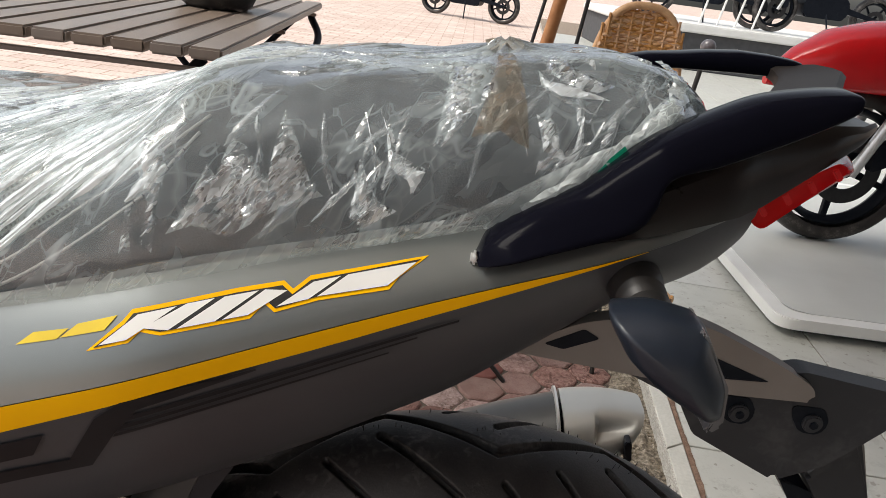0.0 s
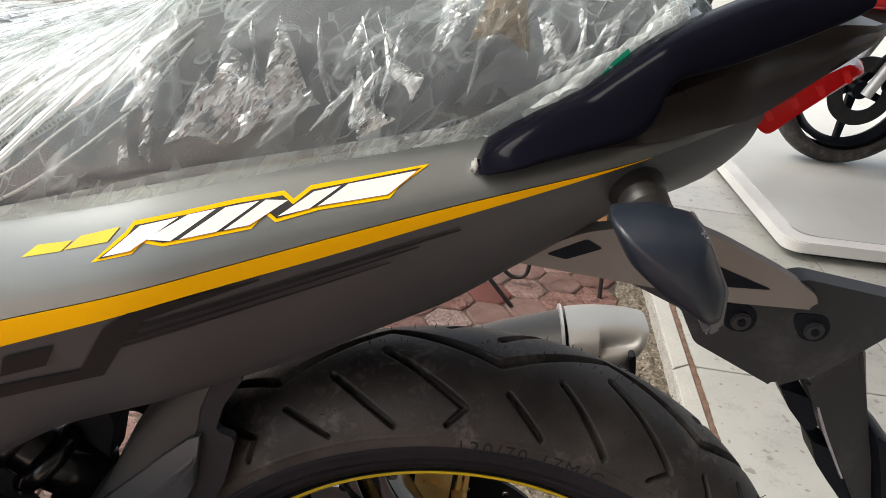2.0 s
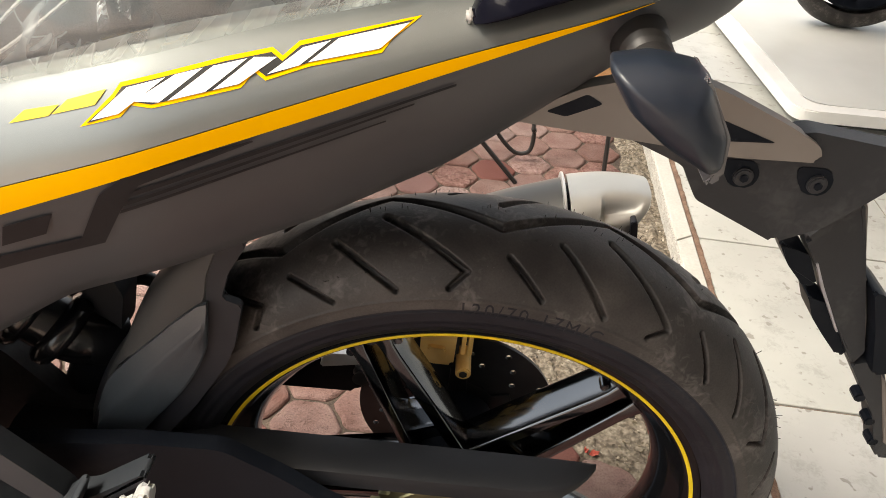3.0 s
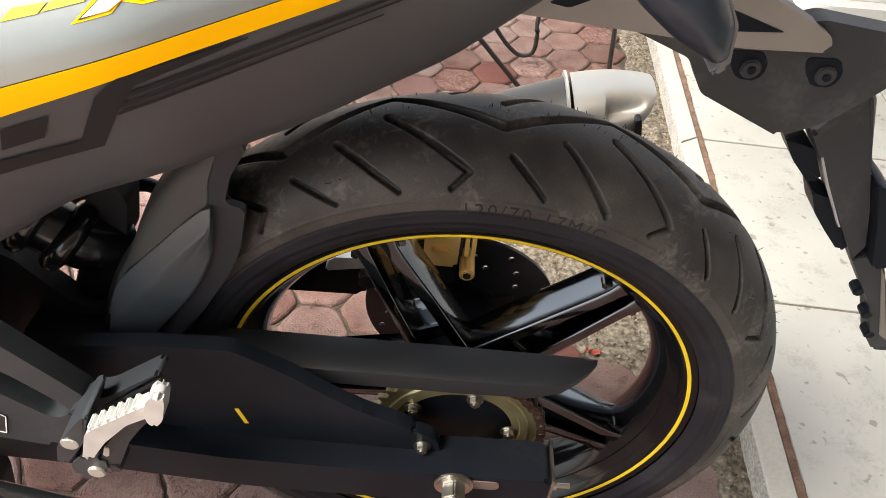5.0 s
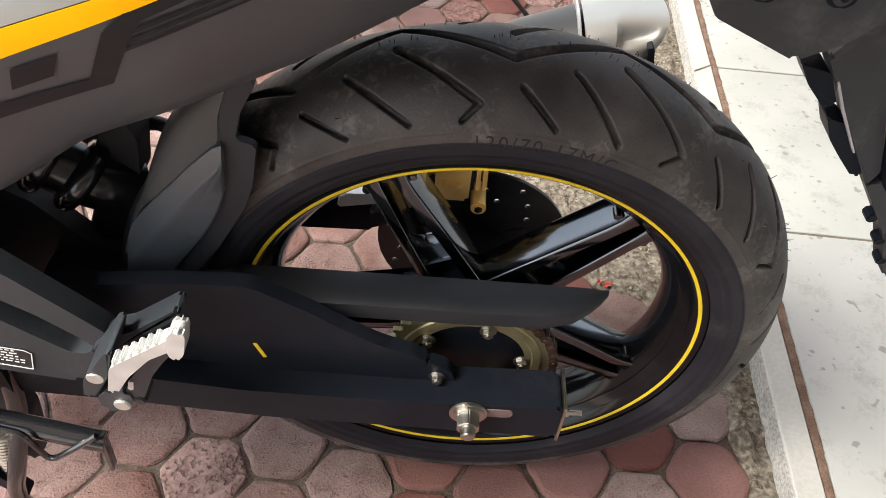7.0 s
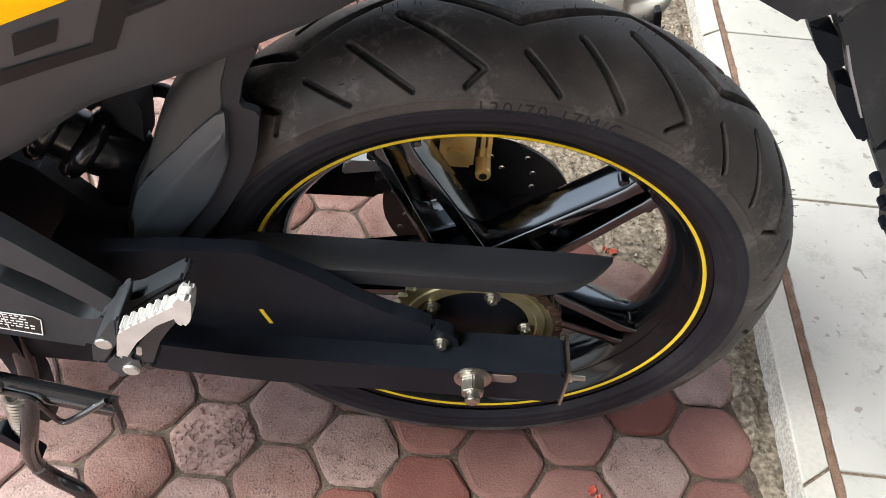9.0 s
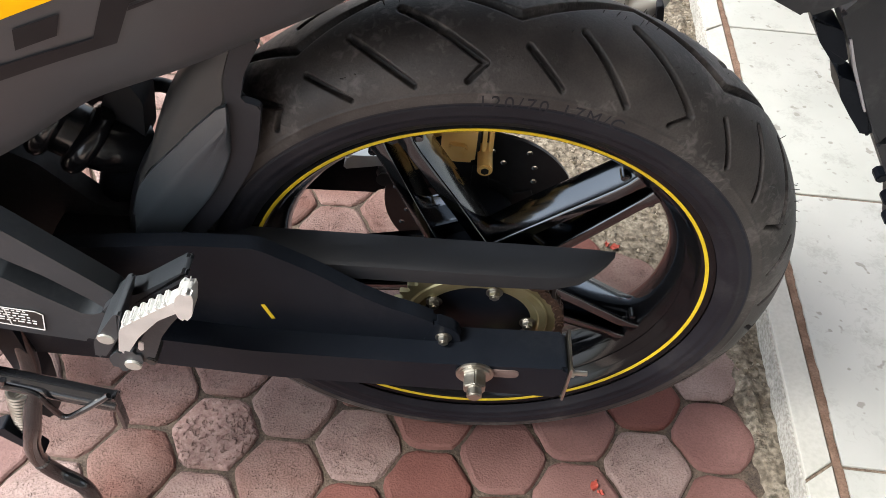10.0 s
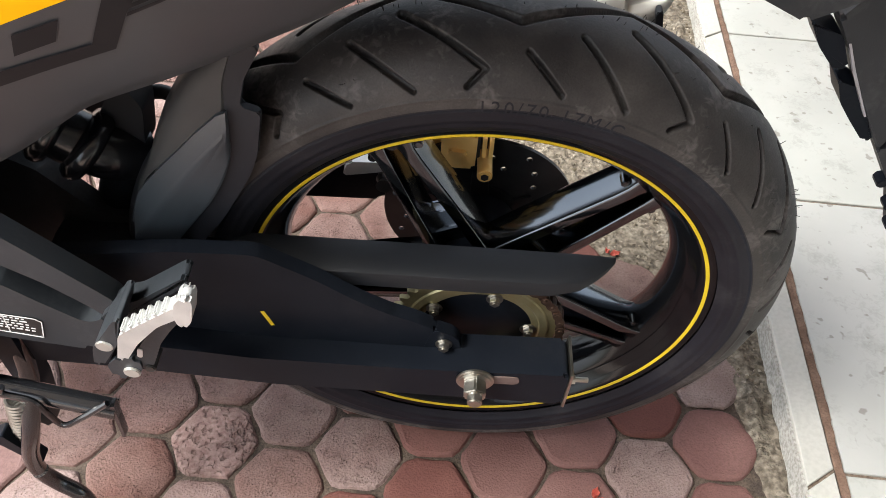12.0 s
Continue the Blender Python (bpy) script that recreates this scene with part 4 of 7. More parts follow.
part("washer", cylinder((0, -0.137, 0.3), 0.0145, 0.002, 'y', 40, 0.0005), STEEL, axle)
part("axle_end", cylinder((0, -0.154, 0.3), 0.0068, 0.010, 'y', 28, 0.0014), STEEL, axle)
bolt((-0.03, -0.108, 0.3165), 0.0052, 0.005, swingarm)
part("bolt_boss", prism(rounded([(-0.05, 0.302), (-0.012, 0.302), (-0.018, 0.328), (-0.04, 0.338)], 0.006), -0.1082, -0.096, 0.001), SATIN, swingarm)
part("paint_mark", prism([(-0.1915, 0.3515), (-0.188, 0.352), (-0.1815, 0.331), (-0.185, 0.3305)], -0.1084, -0.1078), YELLOW, swingarm, "short yellow paint slash")

guard_secs = []
for x, w, zt, lip in ((-0.37, 0.05, 0.392, 1), (-0.30, 0.046, 0.392, 1), (-0.2, 0.038, 0.389, 1), (-0.1, 0.037, 0.388, 1), (0.0, 0.037, 0.387, 1), (0.06, 0.036, 0.386, 0.95), (0.085, 0.031, 0.3855, 0.75), (0.1, 0.022, 0.385, 0.5), (0.11, 0.013, 0.384, 0.35), (0.118, 0.003, 0.383, 0.25)):
    yi, yo = -0.05, -0.05 - w
    t = min(1, w / 0.02)
    guard_secs.append([(x, yi, zt - 0.001), (x, yi - w * 0.35, zt + 0.0012), (x, yo + 0.005 * t, zt), (x, yo + 0.0012 * t, zt - 0.002), (x, yo, zt - 0.006 * lip), (x, yo - 0.001, zt - 0.017 * lip), (x, yo + 0.001 * t, zt - 0.017 * lip), (x, yo + 0.003 * t, zt - 0.006 * lip), (x, yo + 0.006 * t, zt - 0.0035), (x, yi, zt - 0.004)])
part("chain_guard", rings(guard_secs), GUARD, bike, "matt black plastic chain guard")

# -- hugger in front of the tyre --
hugger = part("hugger", revolve([(-0.066, 0.312), (-0.066, 0.32), (-0.05, 0.326), (0, 0.32), (0.05, 0.314), (0.066, 0.308), (0.066, 0.302), (0.062, 0.303), (0.05, 0.309), (0, 0.315), (-0.05, 0.321), (-0.062, 0.315)],
              48, AXLE, True, None, radians(134), radians(186)), PLASTIC, bike, "dark grey plastic inner mudguard")
secs = []
front_line = smooth_path([(-0.2965, 0, 0.385), (-0.2865, 0, 0.446), (-0.2695, 0, 0.480), (-0.2482, 0, 0.5245), (-0.2232, 0, 0.5615), (-0.2002, 0, 0.5872), (-0.183, 0, 0.607)], 4)
crease_line = smooth_path([(-0.290, 0, 0.42), (-0.2734, 0, 0.4657), (-0.2528, 0, 0.489), (-0.2228, 0, 0.5195), (-0.1995, 0, 0.5418), (-0.193, 0, 0.5693), (-0.1805, 0, 0.601)], 4)
for f, b in zip(front_line, crease_line):
    row = []
    for w, y in ((-0.08, -0.04), (-0.04, -0.054), (0.0, -0.060), (0.12, -0.0645), (0.5, -0.0685), (1.0, -0.0705), (1.12, -0.068), (1.14, -0.064)):
        p = f.lerp(b, w)
        row.append((p.x, y, p.z))
    secs.append(row)
part("hugger_side", rings(secs, closed=False), HUGGER, hugger, "rounded side of the mudguard", smooth=40)
# raised panel on the flank, bent along one long ridge
upper = [(-0.1939, 0.546), (-0.2013, 0.5424), (-0.2205, 0.5238), (-0.2416, 0.5008), (-0.2637, 0.4761), (-0.2792, 0.4564), (-0.293, 0.424)]
ridge = [(-0.1945, 0.5335), (-0.1995, 0.5275), (-0.2175, 0.5085), (-0.2385, 0.485), (-0.2593, 0.4588), (-0.2735, 0.439), (-0.2868, 0.4185)]
lower = [(-0.1962, 0.522), (-0.1985, 0.504), (-0.2025, 0.4923), (-0.2125, 0.477), (-0.2255, 0.457), (-0.2395, 0.434), (-0.2525, 0.4125)]
secs = []
for (ax, az), (bx, bz), (cx, cz) in zip(upper, ridge, lower):
    secs.append([(ax, -0.070, az), (ax, -0.0742, az), (ax + 0.25 * (bx - ax), -0.0752, az + 0.25 * (bz - az)), (bx + 0.1 * (ax - bx), -0.0782, bz + 0.1 * (az - bz)), (bx + 0.1 * (cx - bx), -0.0784, bz + 0.1 * (cz - bz)), (bx + 0.5 * (cx - bx), -0.0768, bz + 0.5 * (cz - bz)), (cx, -0.0735, cz), (cx, -0.068, cz)])
part("flank_panel", rings(secs), FLANK, hugger, "slate grey side panel with one long ridge", smooth=50)


def even_path(points, n):
    path = smooth_path([(x, 0, z) for x, z in points], 8)
    d = [0.0]
    for p, q in zip(path, path[1:]):
        d.append(d[-1] + (q - p).length)
    return [Vector((float(np.interp(d[-1] * k / n, d, [p.x for p in path])), 0, float(np.interp(d[-1] * k / n, d, [p.z for p in path])))) for k in range(n + 1)]


top_line = even_path([(-0.296, 0.405), (-0.2865, 0.44), (-0.2734, 0.4657), (-0.2328, 0.51), (-0.1944, 0.5438)], 20)
ridge_line = even_path([(-0.3, 0.385), (-0.2901, 0.4122), (-0.2442, 0.4718), (-0.1986, 0.5262)], 20)
back_line = even_path([(-0.272, 0.382), (-0.2534, 0.4093), (-0.2197, 0.4557), (-0.2014, 0.4928), (-0.1968, 0.5142)], 20)
secs = []
for a, b, c in zip(top_line, ridge_line, back_line):
    row = [(a.x, -0.070, a.z), (a.x, -0.0745, a.z)]
    for w, y in ((0.5, -0.0765), (0.88, -0.079), (1.0, -0.0792)):
        p = a.lerp(b, w)
        row.append((p.x, y, p.z))
    for w, y in ((0.14, -0.0785), (0.5, -0.0755), (0.93, -0.0738), (1.0, -0.0725), (0.99, -0.069)):
        p = b.lerp(c, w)
        row.append((p.x, y, p.z))
    secs.append(row)
part("hugger_flank", rings(secs, closed=False), FLANK, hugger, "dark grey creased mudguard flank", smooth=24)
# black sheet in the shape of the shadow the flank casts on the tyre
part("inner_skirt", prism(rounded([(-0.1809, 0.606), (-0.1633, 0.5979), (-0.1784, 0.5707), (-0.1845, 0.5478), (-0.1704, 0.5431), (-0.1755, 0.518), (-0.1789, 0.5018), (-0.1871, 0.4808), (-0.215, 0.432), (-0.245, 0.39), (-0.27, 0.41), (-0.21, 0.50), (-0.205, 0.55)], 0.003), -0.069, -0.062, 0.001), DEEP, hugger, "black sheet painted as the mudguard shadow behind the flank")


# -- tail panels --
def smooth_table(pairs, width=0.03):
    xs = np.linspace(pairs[0][0], pairs[-1][0], 400)
    ys = np.interp(xs, [p[0] for p in pairs], [p[1] for p in pairs])
    out = []
    for x in xs:
        w = np.exp(-((xs - x) / width) ** 2)
        fit = np.polyfit(xs - x, ys, 1, w=np.sqrt(w))
        out.append(fit[1])
    return lambda x: float(np.interp(x, xs, out))


WIDE = smooth_table([(-0.7, -0.17), (-0.4, -0.165), (-0.2, -0.152), (-0.05, -0.115), (0.04, -0.096), (0.08, -0.083), (0.12, -0.056), (0.16, -0.045)], 0.022)
RAIL_WIDE = table([(-0.7, -0.17), (-0.4, -0.165), (-0.2, -0.152), (-0.05, -0.115), (0.05, -0.095), (0.15, -0.082), (0.3, -0.065)])
SEAM = smooth_table([(-0.7, 0.66), (-0.4, 0.705), (-0.269, 0.734), (-0.212, 0.75), (-0.158, 0.764), (-0.075, 0.781), (-0.033, 0.788), (0.05, 0.811), (0.094, 0.828), (0.14, 0.846)])
CREASE = smooth_table([(-0.7, 0.525), (-0.4, 0.635), (-0.258, 0.6875), (-0.176, 0.7155), (-0.097, 0.7422), (-0.015, 0.7682), (0.051, 0.7878), (0.094, 0.8042), (0.14, 0.82)])
STRIPE = smooth_table([(-0.7, 0.494), (-0.4, 0.611), (-0.263, 0.669), (-0.177, 0.7035), (-0.096, 0.7315), (-0.014, 0.762), (0.056, 0.7895), (0.14, 0.82)], 0.018)
BELOW = smooth_table([(-0.7, 0.40), (-0.4, 0.50), (-0.32, 0.545), (-0.261, 0.587), (-0.225, 0.601), (-0.161, 0.625), (-0.113, 0.643), (-0.066, 0.666), (-0.034, 0.681), (-0.003, 0.704), (0.027, 0.724), (0.05, 0.746), (0.083, 0.76), (0.111, 0.774), (0.123, 0.792), (0.14, 0.815)], 0.014)


def upper_y(x, z):
    s = (z - CREASE(x)) / max(0.004, SEAM(x) - CREASE(x))
    return WIDE(x) + 0.028 * min(1.0, -WIDE(x) / 0.1) * max(0, s) ** 1.35 - 0.0015 * math.sin(math.pi * min(1, max(0, s)))


def lower_y(x, z):
    s = (CREASE(x) - z) / max(0.004, CREASE(x) - BELOW(x))
    return WIDE(x) + 0.001 + 0.035 * min(1.0, -WIDE(x) / 0.1) ** 2 * max(0, s) ** 1.7


STATIONS = [-0.66 + 0.01 * k for k in range(78)] + [0.1165, 0.121]


def upper_panel(side):
    secs = []
    for x in STATIONS:
        zs, zc = SEAM(x), CREASE(x)
        row = [(x, upper_y(x, zs) + 0.012, zs - 0.006), (x, upper_y(x, zs) + 0.002, zs - 0.0005)]
        for k in range(9):
            z = zs + (zc - zs) * k / 8
            row.append((x, upper_y(x, z), z))
        row.append((x, upper_y(x, zc) + 0.004, zc - 0.003))
        secs.append([(a, b * side, c) for a, b, c in row])
    return rings(secs, closed=False)


def lower_panel(side):
    secs = []
    for x in STATIONS:
        zc, zb = CREASE(x), BELOW(x)
        row = []
        for k in range(11):
            z = zc - 0.0008 + (zb - zc) * k / 10
            row.append((x, lower_y(x, z), z))
        row.append((x, lower_y(x, zb) + 0.004, zb - 0.0025))
        row.append((x, lower_y(x, zb) + 0.025, zb + 0.004))
        secs.append([(a, b * side, c) for a, b, c in row])
    return rings(secs, closed=False)


upper = part("side_panel", upper_panel(1), GREY, bike, "metallic grey upper tail panel with orange and white decals")
part("side_panel", upper_panel(-1), GREY, bike, "metallic grey upper tail panel")
lower = part("lower_cover", lower_panel(1), LOWER, bike, "dark grey lower tail cover with black graphic")
part("lower_cover", lower_panel(-1), LOWER, bike, "dark grey lower tail cover")
secs = []
for x in STATIONS[::2]:
    h, zb, zs = abs(lower_y(x, BELOW(x))) - 0.022, BELOW(x) + 0.006, SEAM(x) - 0.012
    secs.append([(x, -h, zb), (x, h, zb), (x, h, zs), (x, -h, zs)])
part("tail_core", rings(secs), SATIN, bike, "black undertray below the seat")


def decal(corners, lift, yfun, nu=10, nv=3):
    """A thin four-cornered sticker (x, z corners) laid on a panel."""
    a, b, c, d = [Vector(q) for q in corners]
    secs = []
    for i in range(nu + 1):
        u = i / nu
        lo, hi = a.lerp(b, u), d.lerp(c, u)
        secs.append([(q.x, yfun(q.x, q.y) - lift, q.y) for q in [lo.lerp(hi, j / nv) for j in range(nv + 1)]])
    return rings(secs, closed=False)


stripe_secs = []
for k in range(73):
    x = -0.66 + 0.718 * k / 72
    zt, zl = CREASE(x) - 0.0005, min(CREASE(x) - 0.0007, STRIPE(x))
    stripe_secs.append([(x, lower_y(x, zt + (zl - zt) * j / 3) - 0.0012, zt + (zl - zt) * j / 3) for j in range(4)])
part("stripe", rings(stripe_secs, closed=False), ORANGE, bike, "long tapering orange stripe")

# emblem: a jagged plaque edged in orange with slanted white blocks on black, two small orange blocks ahead of it


def inset(poly, d):
    """The polygon with each side moved inwards by d."""
    n, out = len(poly), []
    area = sum(p[0] * q[1] - q[0] * p[1] for p, q in zip(poly, poly[1:] + poly[:1]))
    for i in range(n):
        p, a, b = Vector(poly[i]), Vector(poly[i - 1]), Vector(poly[(i + 1) % n])
        u, v = (p - a).normalized(), (b - p).normalized()
        side = 1 if area > 0 else -1
        m = (Vector((-u.y, u.x)) + Vector((-v.y, v.x))) * side
        m.normalize()
        bend = max(0.45, m.dot(Vector((-v.y, v.x)) * side))
        out.append(tuple(p + m * d / bend))
    return out


def plaque(poly, lift, yfun, step=0.004):
    """A sticker of any outline (x, z) laid on a panel."""
    poly = [Vector(p) for p in poly]
    rim = []
    for a, b in zip(poly, poly[1:] + poly[:1]):
        n = max(1, int((b - a).length / step))
        rim += [a.lerp(b, k / n) for k in range(n)]
    x0, x1, z0, z1 = min(p.x for p in poly), max(p.x for p in poly), min(p.y for p in poly), max(p.y for p in poly)
    inner = []
    for i in range(1, int((x1 - x0) / step)):
        for j in range(1, int((z1 - z0) / step)):
            q = Vector((x0 + i * step, z0 + j * step))
            inside = False
            for a, b in zip(poly, poly[1:] + poly[:1]):
                if (a.y > q.y) != (b.y > q.y) and q.x < (b.x - a.x) * (q.y - a.y) / (b.y - a.y) + a.x:
                    inside = not inside
            if inside and min((q - p).length for p in rim) > step * 0.5:
                inner.append(q)
    vs, _, faces, *_ = delaunay_2d_cdt(rim + inner, [(k, (k + 1) % len(rim)) for k in range(len(rim))], [], 1, 1e-6)
    bm = bmesh.new()
    made = [bm.verts.new((q.x, yfun(q.x, q.y) - lift, q.y)) for q in vs]
    for f in faces:
        bm.faces.new([made[i] for i in f])
    return bm


EMBLEM = [(-0.2152, 0.7208), (-0.1956, 0.7269), (-0.1908, 0.7321), (-0.1809, 0.7316), (-0.1395, 0.7425), (-0.1336, 0.7492), (-0.1281, 0.7462), (-0.1078, 0.7531), (-0.0734, 0.7609), (-0.0691, 0.7664), (-0.0557, 0.7761), (-0.1137, 0.7625), (-0.121, 0.7565), (-0.1263, 0.7593), (-0.1484, 0.7542), (-0.197, 0.7406), (-0.2003, 0.7357)]
part("emblem_edge", plaque(EMBLEM, 0.0006, upper_y), ORANGE, bike, "orange outline of the emblem", smooth=0)
part("emblem_ground", plaque(inset(EMBLEM, 0.0017), 0.0010, upper_y), BLACK_VINYL, bike, "black ground of the emblem", smooth=0)
for q in ([(-0.2095, 0.7244), (-0.1965, 0.7284), (-0.1755, 0.7445), (-0.1935, 0.7392)], [(-0.1900, 0.7340), (-0.1775, 0.7345), (-0.1580, 0.7495), (-0.1710, 0.7460)], [(-0.1735, 0.7355), (-0.1560, 0.7402), (-0.1375, 0.7545), (-0.1535, 0.7505)],
          [(-0.1525, 0.7412), (-0.1405, 0.7443), (-0.1235, 0.7560), (-0.1345, 0.7552)], [(-0.1275, 0.7490), (-0.1125, 0.7535), (-0.0985, 0.7640), (-0.1115, 0.7605)], [(-0.1085, 0.7550), (-0.0745, 0.7627), (-0.0615, 0.7732), (-0.0950, 0.7650)]):
    part("emblem_block", decal(q, 0.0014, upper_y, 8, 3), WHITE_VINYL, bike)
for q in ([(-0.2516, 0.7175), (-0.2315, 0.7232), (-0.2265, 0.7285), (-0.2440, 0.7240)], [(-0.2300, 0.7240), (-0.2085, 0.7305), (-0.2035, 0.7374), (-0.2225, 0.7310)]):
    part("emblem_block", decal(q, 0.0006, upper_y, 8, 3), YELLOW, bike)

# black graphic on the lower cover
for q in ([(-0.2709, 0.6445), (-0.2457, 0.6544), (-0.2379, 0.6702), (-0.2652, 0.6599)], [(-0.33, 0.606), (-0.2192, 0.6457), (-0.2293, 0.6507), (-0.33, 0.6178)],
          [(-0.2293, 0.6507), (-0.2192, 0.6457), (-0.2034, 0.6736), (-0.2118, 0.6836)], [(-0.2118, 0.6836), (-0.2034, 0.6736), (-0.1915, 0.6903), (-0.1987, 0.6951)], [(-0.1987, 0.6951), (-0.1915, 0.6903), (-0.1345, 0.7150), (-0.1350, 0.7160)],
          [(-0.2, 0.6815), (-0.0356, 0.7447), (-0.0356, 0.7462), (-0.1925, 0.6872)], [(-0.2028, 0.6754), (-0.0560, 0.7338), (-0.0560, 0.7350), (-0.2007, 0.6787)], [(-0.2050, 0.6703), (-0.0700, 0.7236), (-0.0700, 0.7246), (-0.2034, 0.6732)]):
    part("graphic", decal(q, 0.0013, lower_y, 48, 3), DECAL_DARK, bike)

# -- grab rail --
RAIL_UP = [(-0.0327, 0.7794), (-0.0254, 0.7915), (-0.0062, 0.8062), (0.0153, 0.8196), (0.0337, 0.8361), (0.052, 0.8518), (0.0746, 0.8651), (0.0955, 0.8752), (0.1181, 0.8806), (0.1385, 0.8832), (0.1432, 0.8812)]
RAIL_LOW = [(-0.0298, 0.7772), (-0.0043, 0.788), (0.0183, 0.7955), (0.0443, 0.8056), (0.0525, 0.8172), (0.0571, 0.8326), (0.0788, 0.8412), (0.1012, 0.8515), (0.1234, 0.8628), (0.1395, 0.8725), (0.1436, 0.8775)]


def rail_bm():
    ups = smooth_path([(x, 0, z) for x, z in RAIL_UP], 5)
    lows = smooth_path([(x, 0, z) for x, z in RAIL_LOW], 5)
    secs, n = [], len(ups)
    for i, (u, w) in enumerate(zip(ups, lows)):
        t = i / (n - 1)
        mid, half = (u + w) / 2, (u - w) / 2
        width = 0.0145 * min(1, (t / 0.07) ** 0.5 if t > 0 else 0.1, ((1 - t) / 0.05) ** 0.5 if t < 1 else 0.1) + 0.0006
        yc = RAIL_WIDE(mid.x) + 0.009 - 0.004 * math.sin(math.pi * t)
        ring = []
        for k in range(20):
            a = 2 * math.pi * k / 20
            c, s = math.cos(a), math.sin(a)
            c, s = math.copysign(abs(c) ** 0.35, c), math.copysign(abs(s) ** 0.6, s)
            p = mid + half * s
            ring.append((p.x, yc + width * c + 0.006 * s * (1 - t), p.z))
        secs.append(ring)
    return rings(secs)


rail = part("grab_rail", rail_bm(), NAVY, bike, "glossy blue-black passenger grab rail", smooth=60)
# small bright disc paints the gloss highlight at the rail's end
part("rail_tip", cylinder((-0.0325, -0.1015, 0.7785), 0.004, 0.004, 'x', 14, 0.0014), ALLOY, rail, "pale disc painted as the gloss highlight on the rail tip")
secs = []
for x, zt, zb, w in ((0.045, 0.853, 0.845, 0.006), (0.06, 0.866, 0.855, 0.009), (0.0765, 0.8705, 0.8595, 0.0115), (0.0965, 0.8735, 0.8628, 0.013), (0.1148, 0.877, 0.8638, 0.013), (0.1379, 0.8800, 0.8651, 0.013), (0.1585, 0.8802, 0.8658, 0.013), (0.1735, 0.8792, 0.8668, 0.012), (0.18, 0.878, 0.8685, 0.009), (0.1835, 0.8762, 0.8715, 0.004)):
    mz, hz = (zt + zb) / 2, (zt - zb) / 2
    ring = []
    for k in range(20):
        a = 2 * math.pi * k / 20
        c, s = math.cos(a), math.sin(a)
        ring.append((x, 0.095 - 0.06 * (x - 0.1) + w * math.copysign(abs(c) ** 0.45, c), mz + hz * math.copysign(abs(s) ** 0.5, s)))
    secs.append(ring)
part("grab_rail", rings(secs), NAVY, bike, "glossy blue-black passenger grab rail", smooth=60)
secs = []
for y, xl, xr, zl, zr in ((-0.083, 0.0945, 0.136, 0.873, 0.8805), (-0.06, 0.1045, 0.1455, 0.8728, 0.8805), (-0.03, 0.1185, 0.158, 0.8723, 0.880), (0.02, 0.1415, 0.182, 0.8723, 0.880), (0.05, 0.1535, 0.1965, 0.8725, 0.8795), (0.07, 0.158, 0.199, 0.8735, 0.879), (0.082, 0.158, 0.192, 0.8745, 0.8785)):
    secs.append([(xl, y, zl - 0.009), (xl, y, zl - 0.002), (xl + 0.003, y, zl), (xr - 0.004, y, zr), (xr, y, zr - 0.003), (xr - 0.002, y, zr - 0.012)])
bm = rings(secs)
part("rail_bridge", bm, BRIDGE, bike, "matt dark plastic bridge joining the rails")

# -- tail end and lamp --
secs = []
for x, zl, zh, h in ((0.012, 0.788, 0.802, 0.098), (0.03, 0.792, 0.812, 0.0965), (0.06, 0.7995, 0.833, 0.0945), (0.09, 0.808, 0.848, 0.086), (0.105, 0.811, 0.852, 0.078), (0.12, 0.815, 0.855, 0.066), (0.15, 0.838, 0.861, 0.057), (0.172, 0.851, 0.861, 0.044), (0.184, 0.857, 0.862, 0.03)):
    secs.append([(x, -h * 0.96, zl), (x, -h, zl + 0.3 * (zh - zl)), (x, -h * 0.97, zl + 0.75 * (zh - zl)), (x, -h * 0.88, zh), (x, -h * 0.7, zl + 0.6 * (zh - zl)), (x, h * 0.6, zl + 0.4 * (zh - zl)), (x, h * 0.9, zl + 0.3 * (zh - zl)), (x, h * 0.96, zl)])
part("tail_cover", rings(secs), TAIL_BLACK, bike, "black tail end cover below the rails", smooth=30)
secs = []
for y, s in ((-0.0555, 0.9), (-0.052, 1.0), (-0.03, 1.18), (0.0, 1.28), (0.03, 1.18), (0.052, 1.0), (0.0555, 0.9)):
    c = Vector((0.120, 0.808))
    pts = rounded([(0.1195, 0.812), (0.129, 0.8225), (0.162, 0.8435), (0.169, 0.839), (0.1275, 0.799), (0.1185, 0.803)], 0.004, 3)
    secs.append([(c.x + (p[0] - c.x) * s, y, c.y + (p[1] - c.y) * (0.96 + 0.04 * s)) for p in pts])
lamp = part("tail_lamp", rings(secs), RED_LENS, bike, "red ribbed tail lamp lens")
bm = bmesh.new()
for k in range(7):
    t = k / 6
    box((0.124 + 0.034 * t, -0.0545 + 0.0012 * (k % 2), 0.8105 + 0.0255 * t), (0.0036, 0.004, 0.008), pose(0, 0, 0, 0, -40), 0.0008, bm)
part("lamp_ribs", bm, surface("red_reflector", (0.5, 0.01, 0.012), (0.6, 0.015, 0.018), 0.25, scale=60), lamp, "dark red reflector blocks")

# -- turn signal --
pts = rounded([(0.030, 0.7805), (0.032, 0.775), (0.042, 0.7605), (0.061, 0.746), (0.087, 0.7325), (0.0925, 0.736), (0.0905, 0.754), (0.0735, 0.782), (0.052, 0.785)], 0.005, 4)
cx, cz = 0.064, 0.762
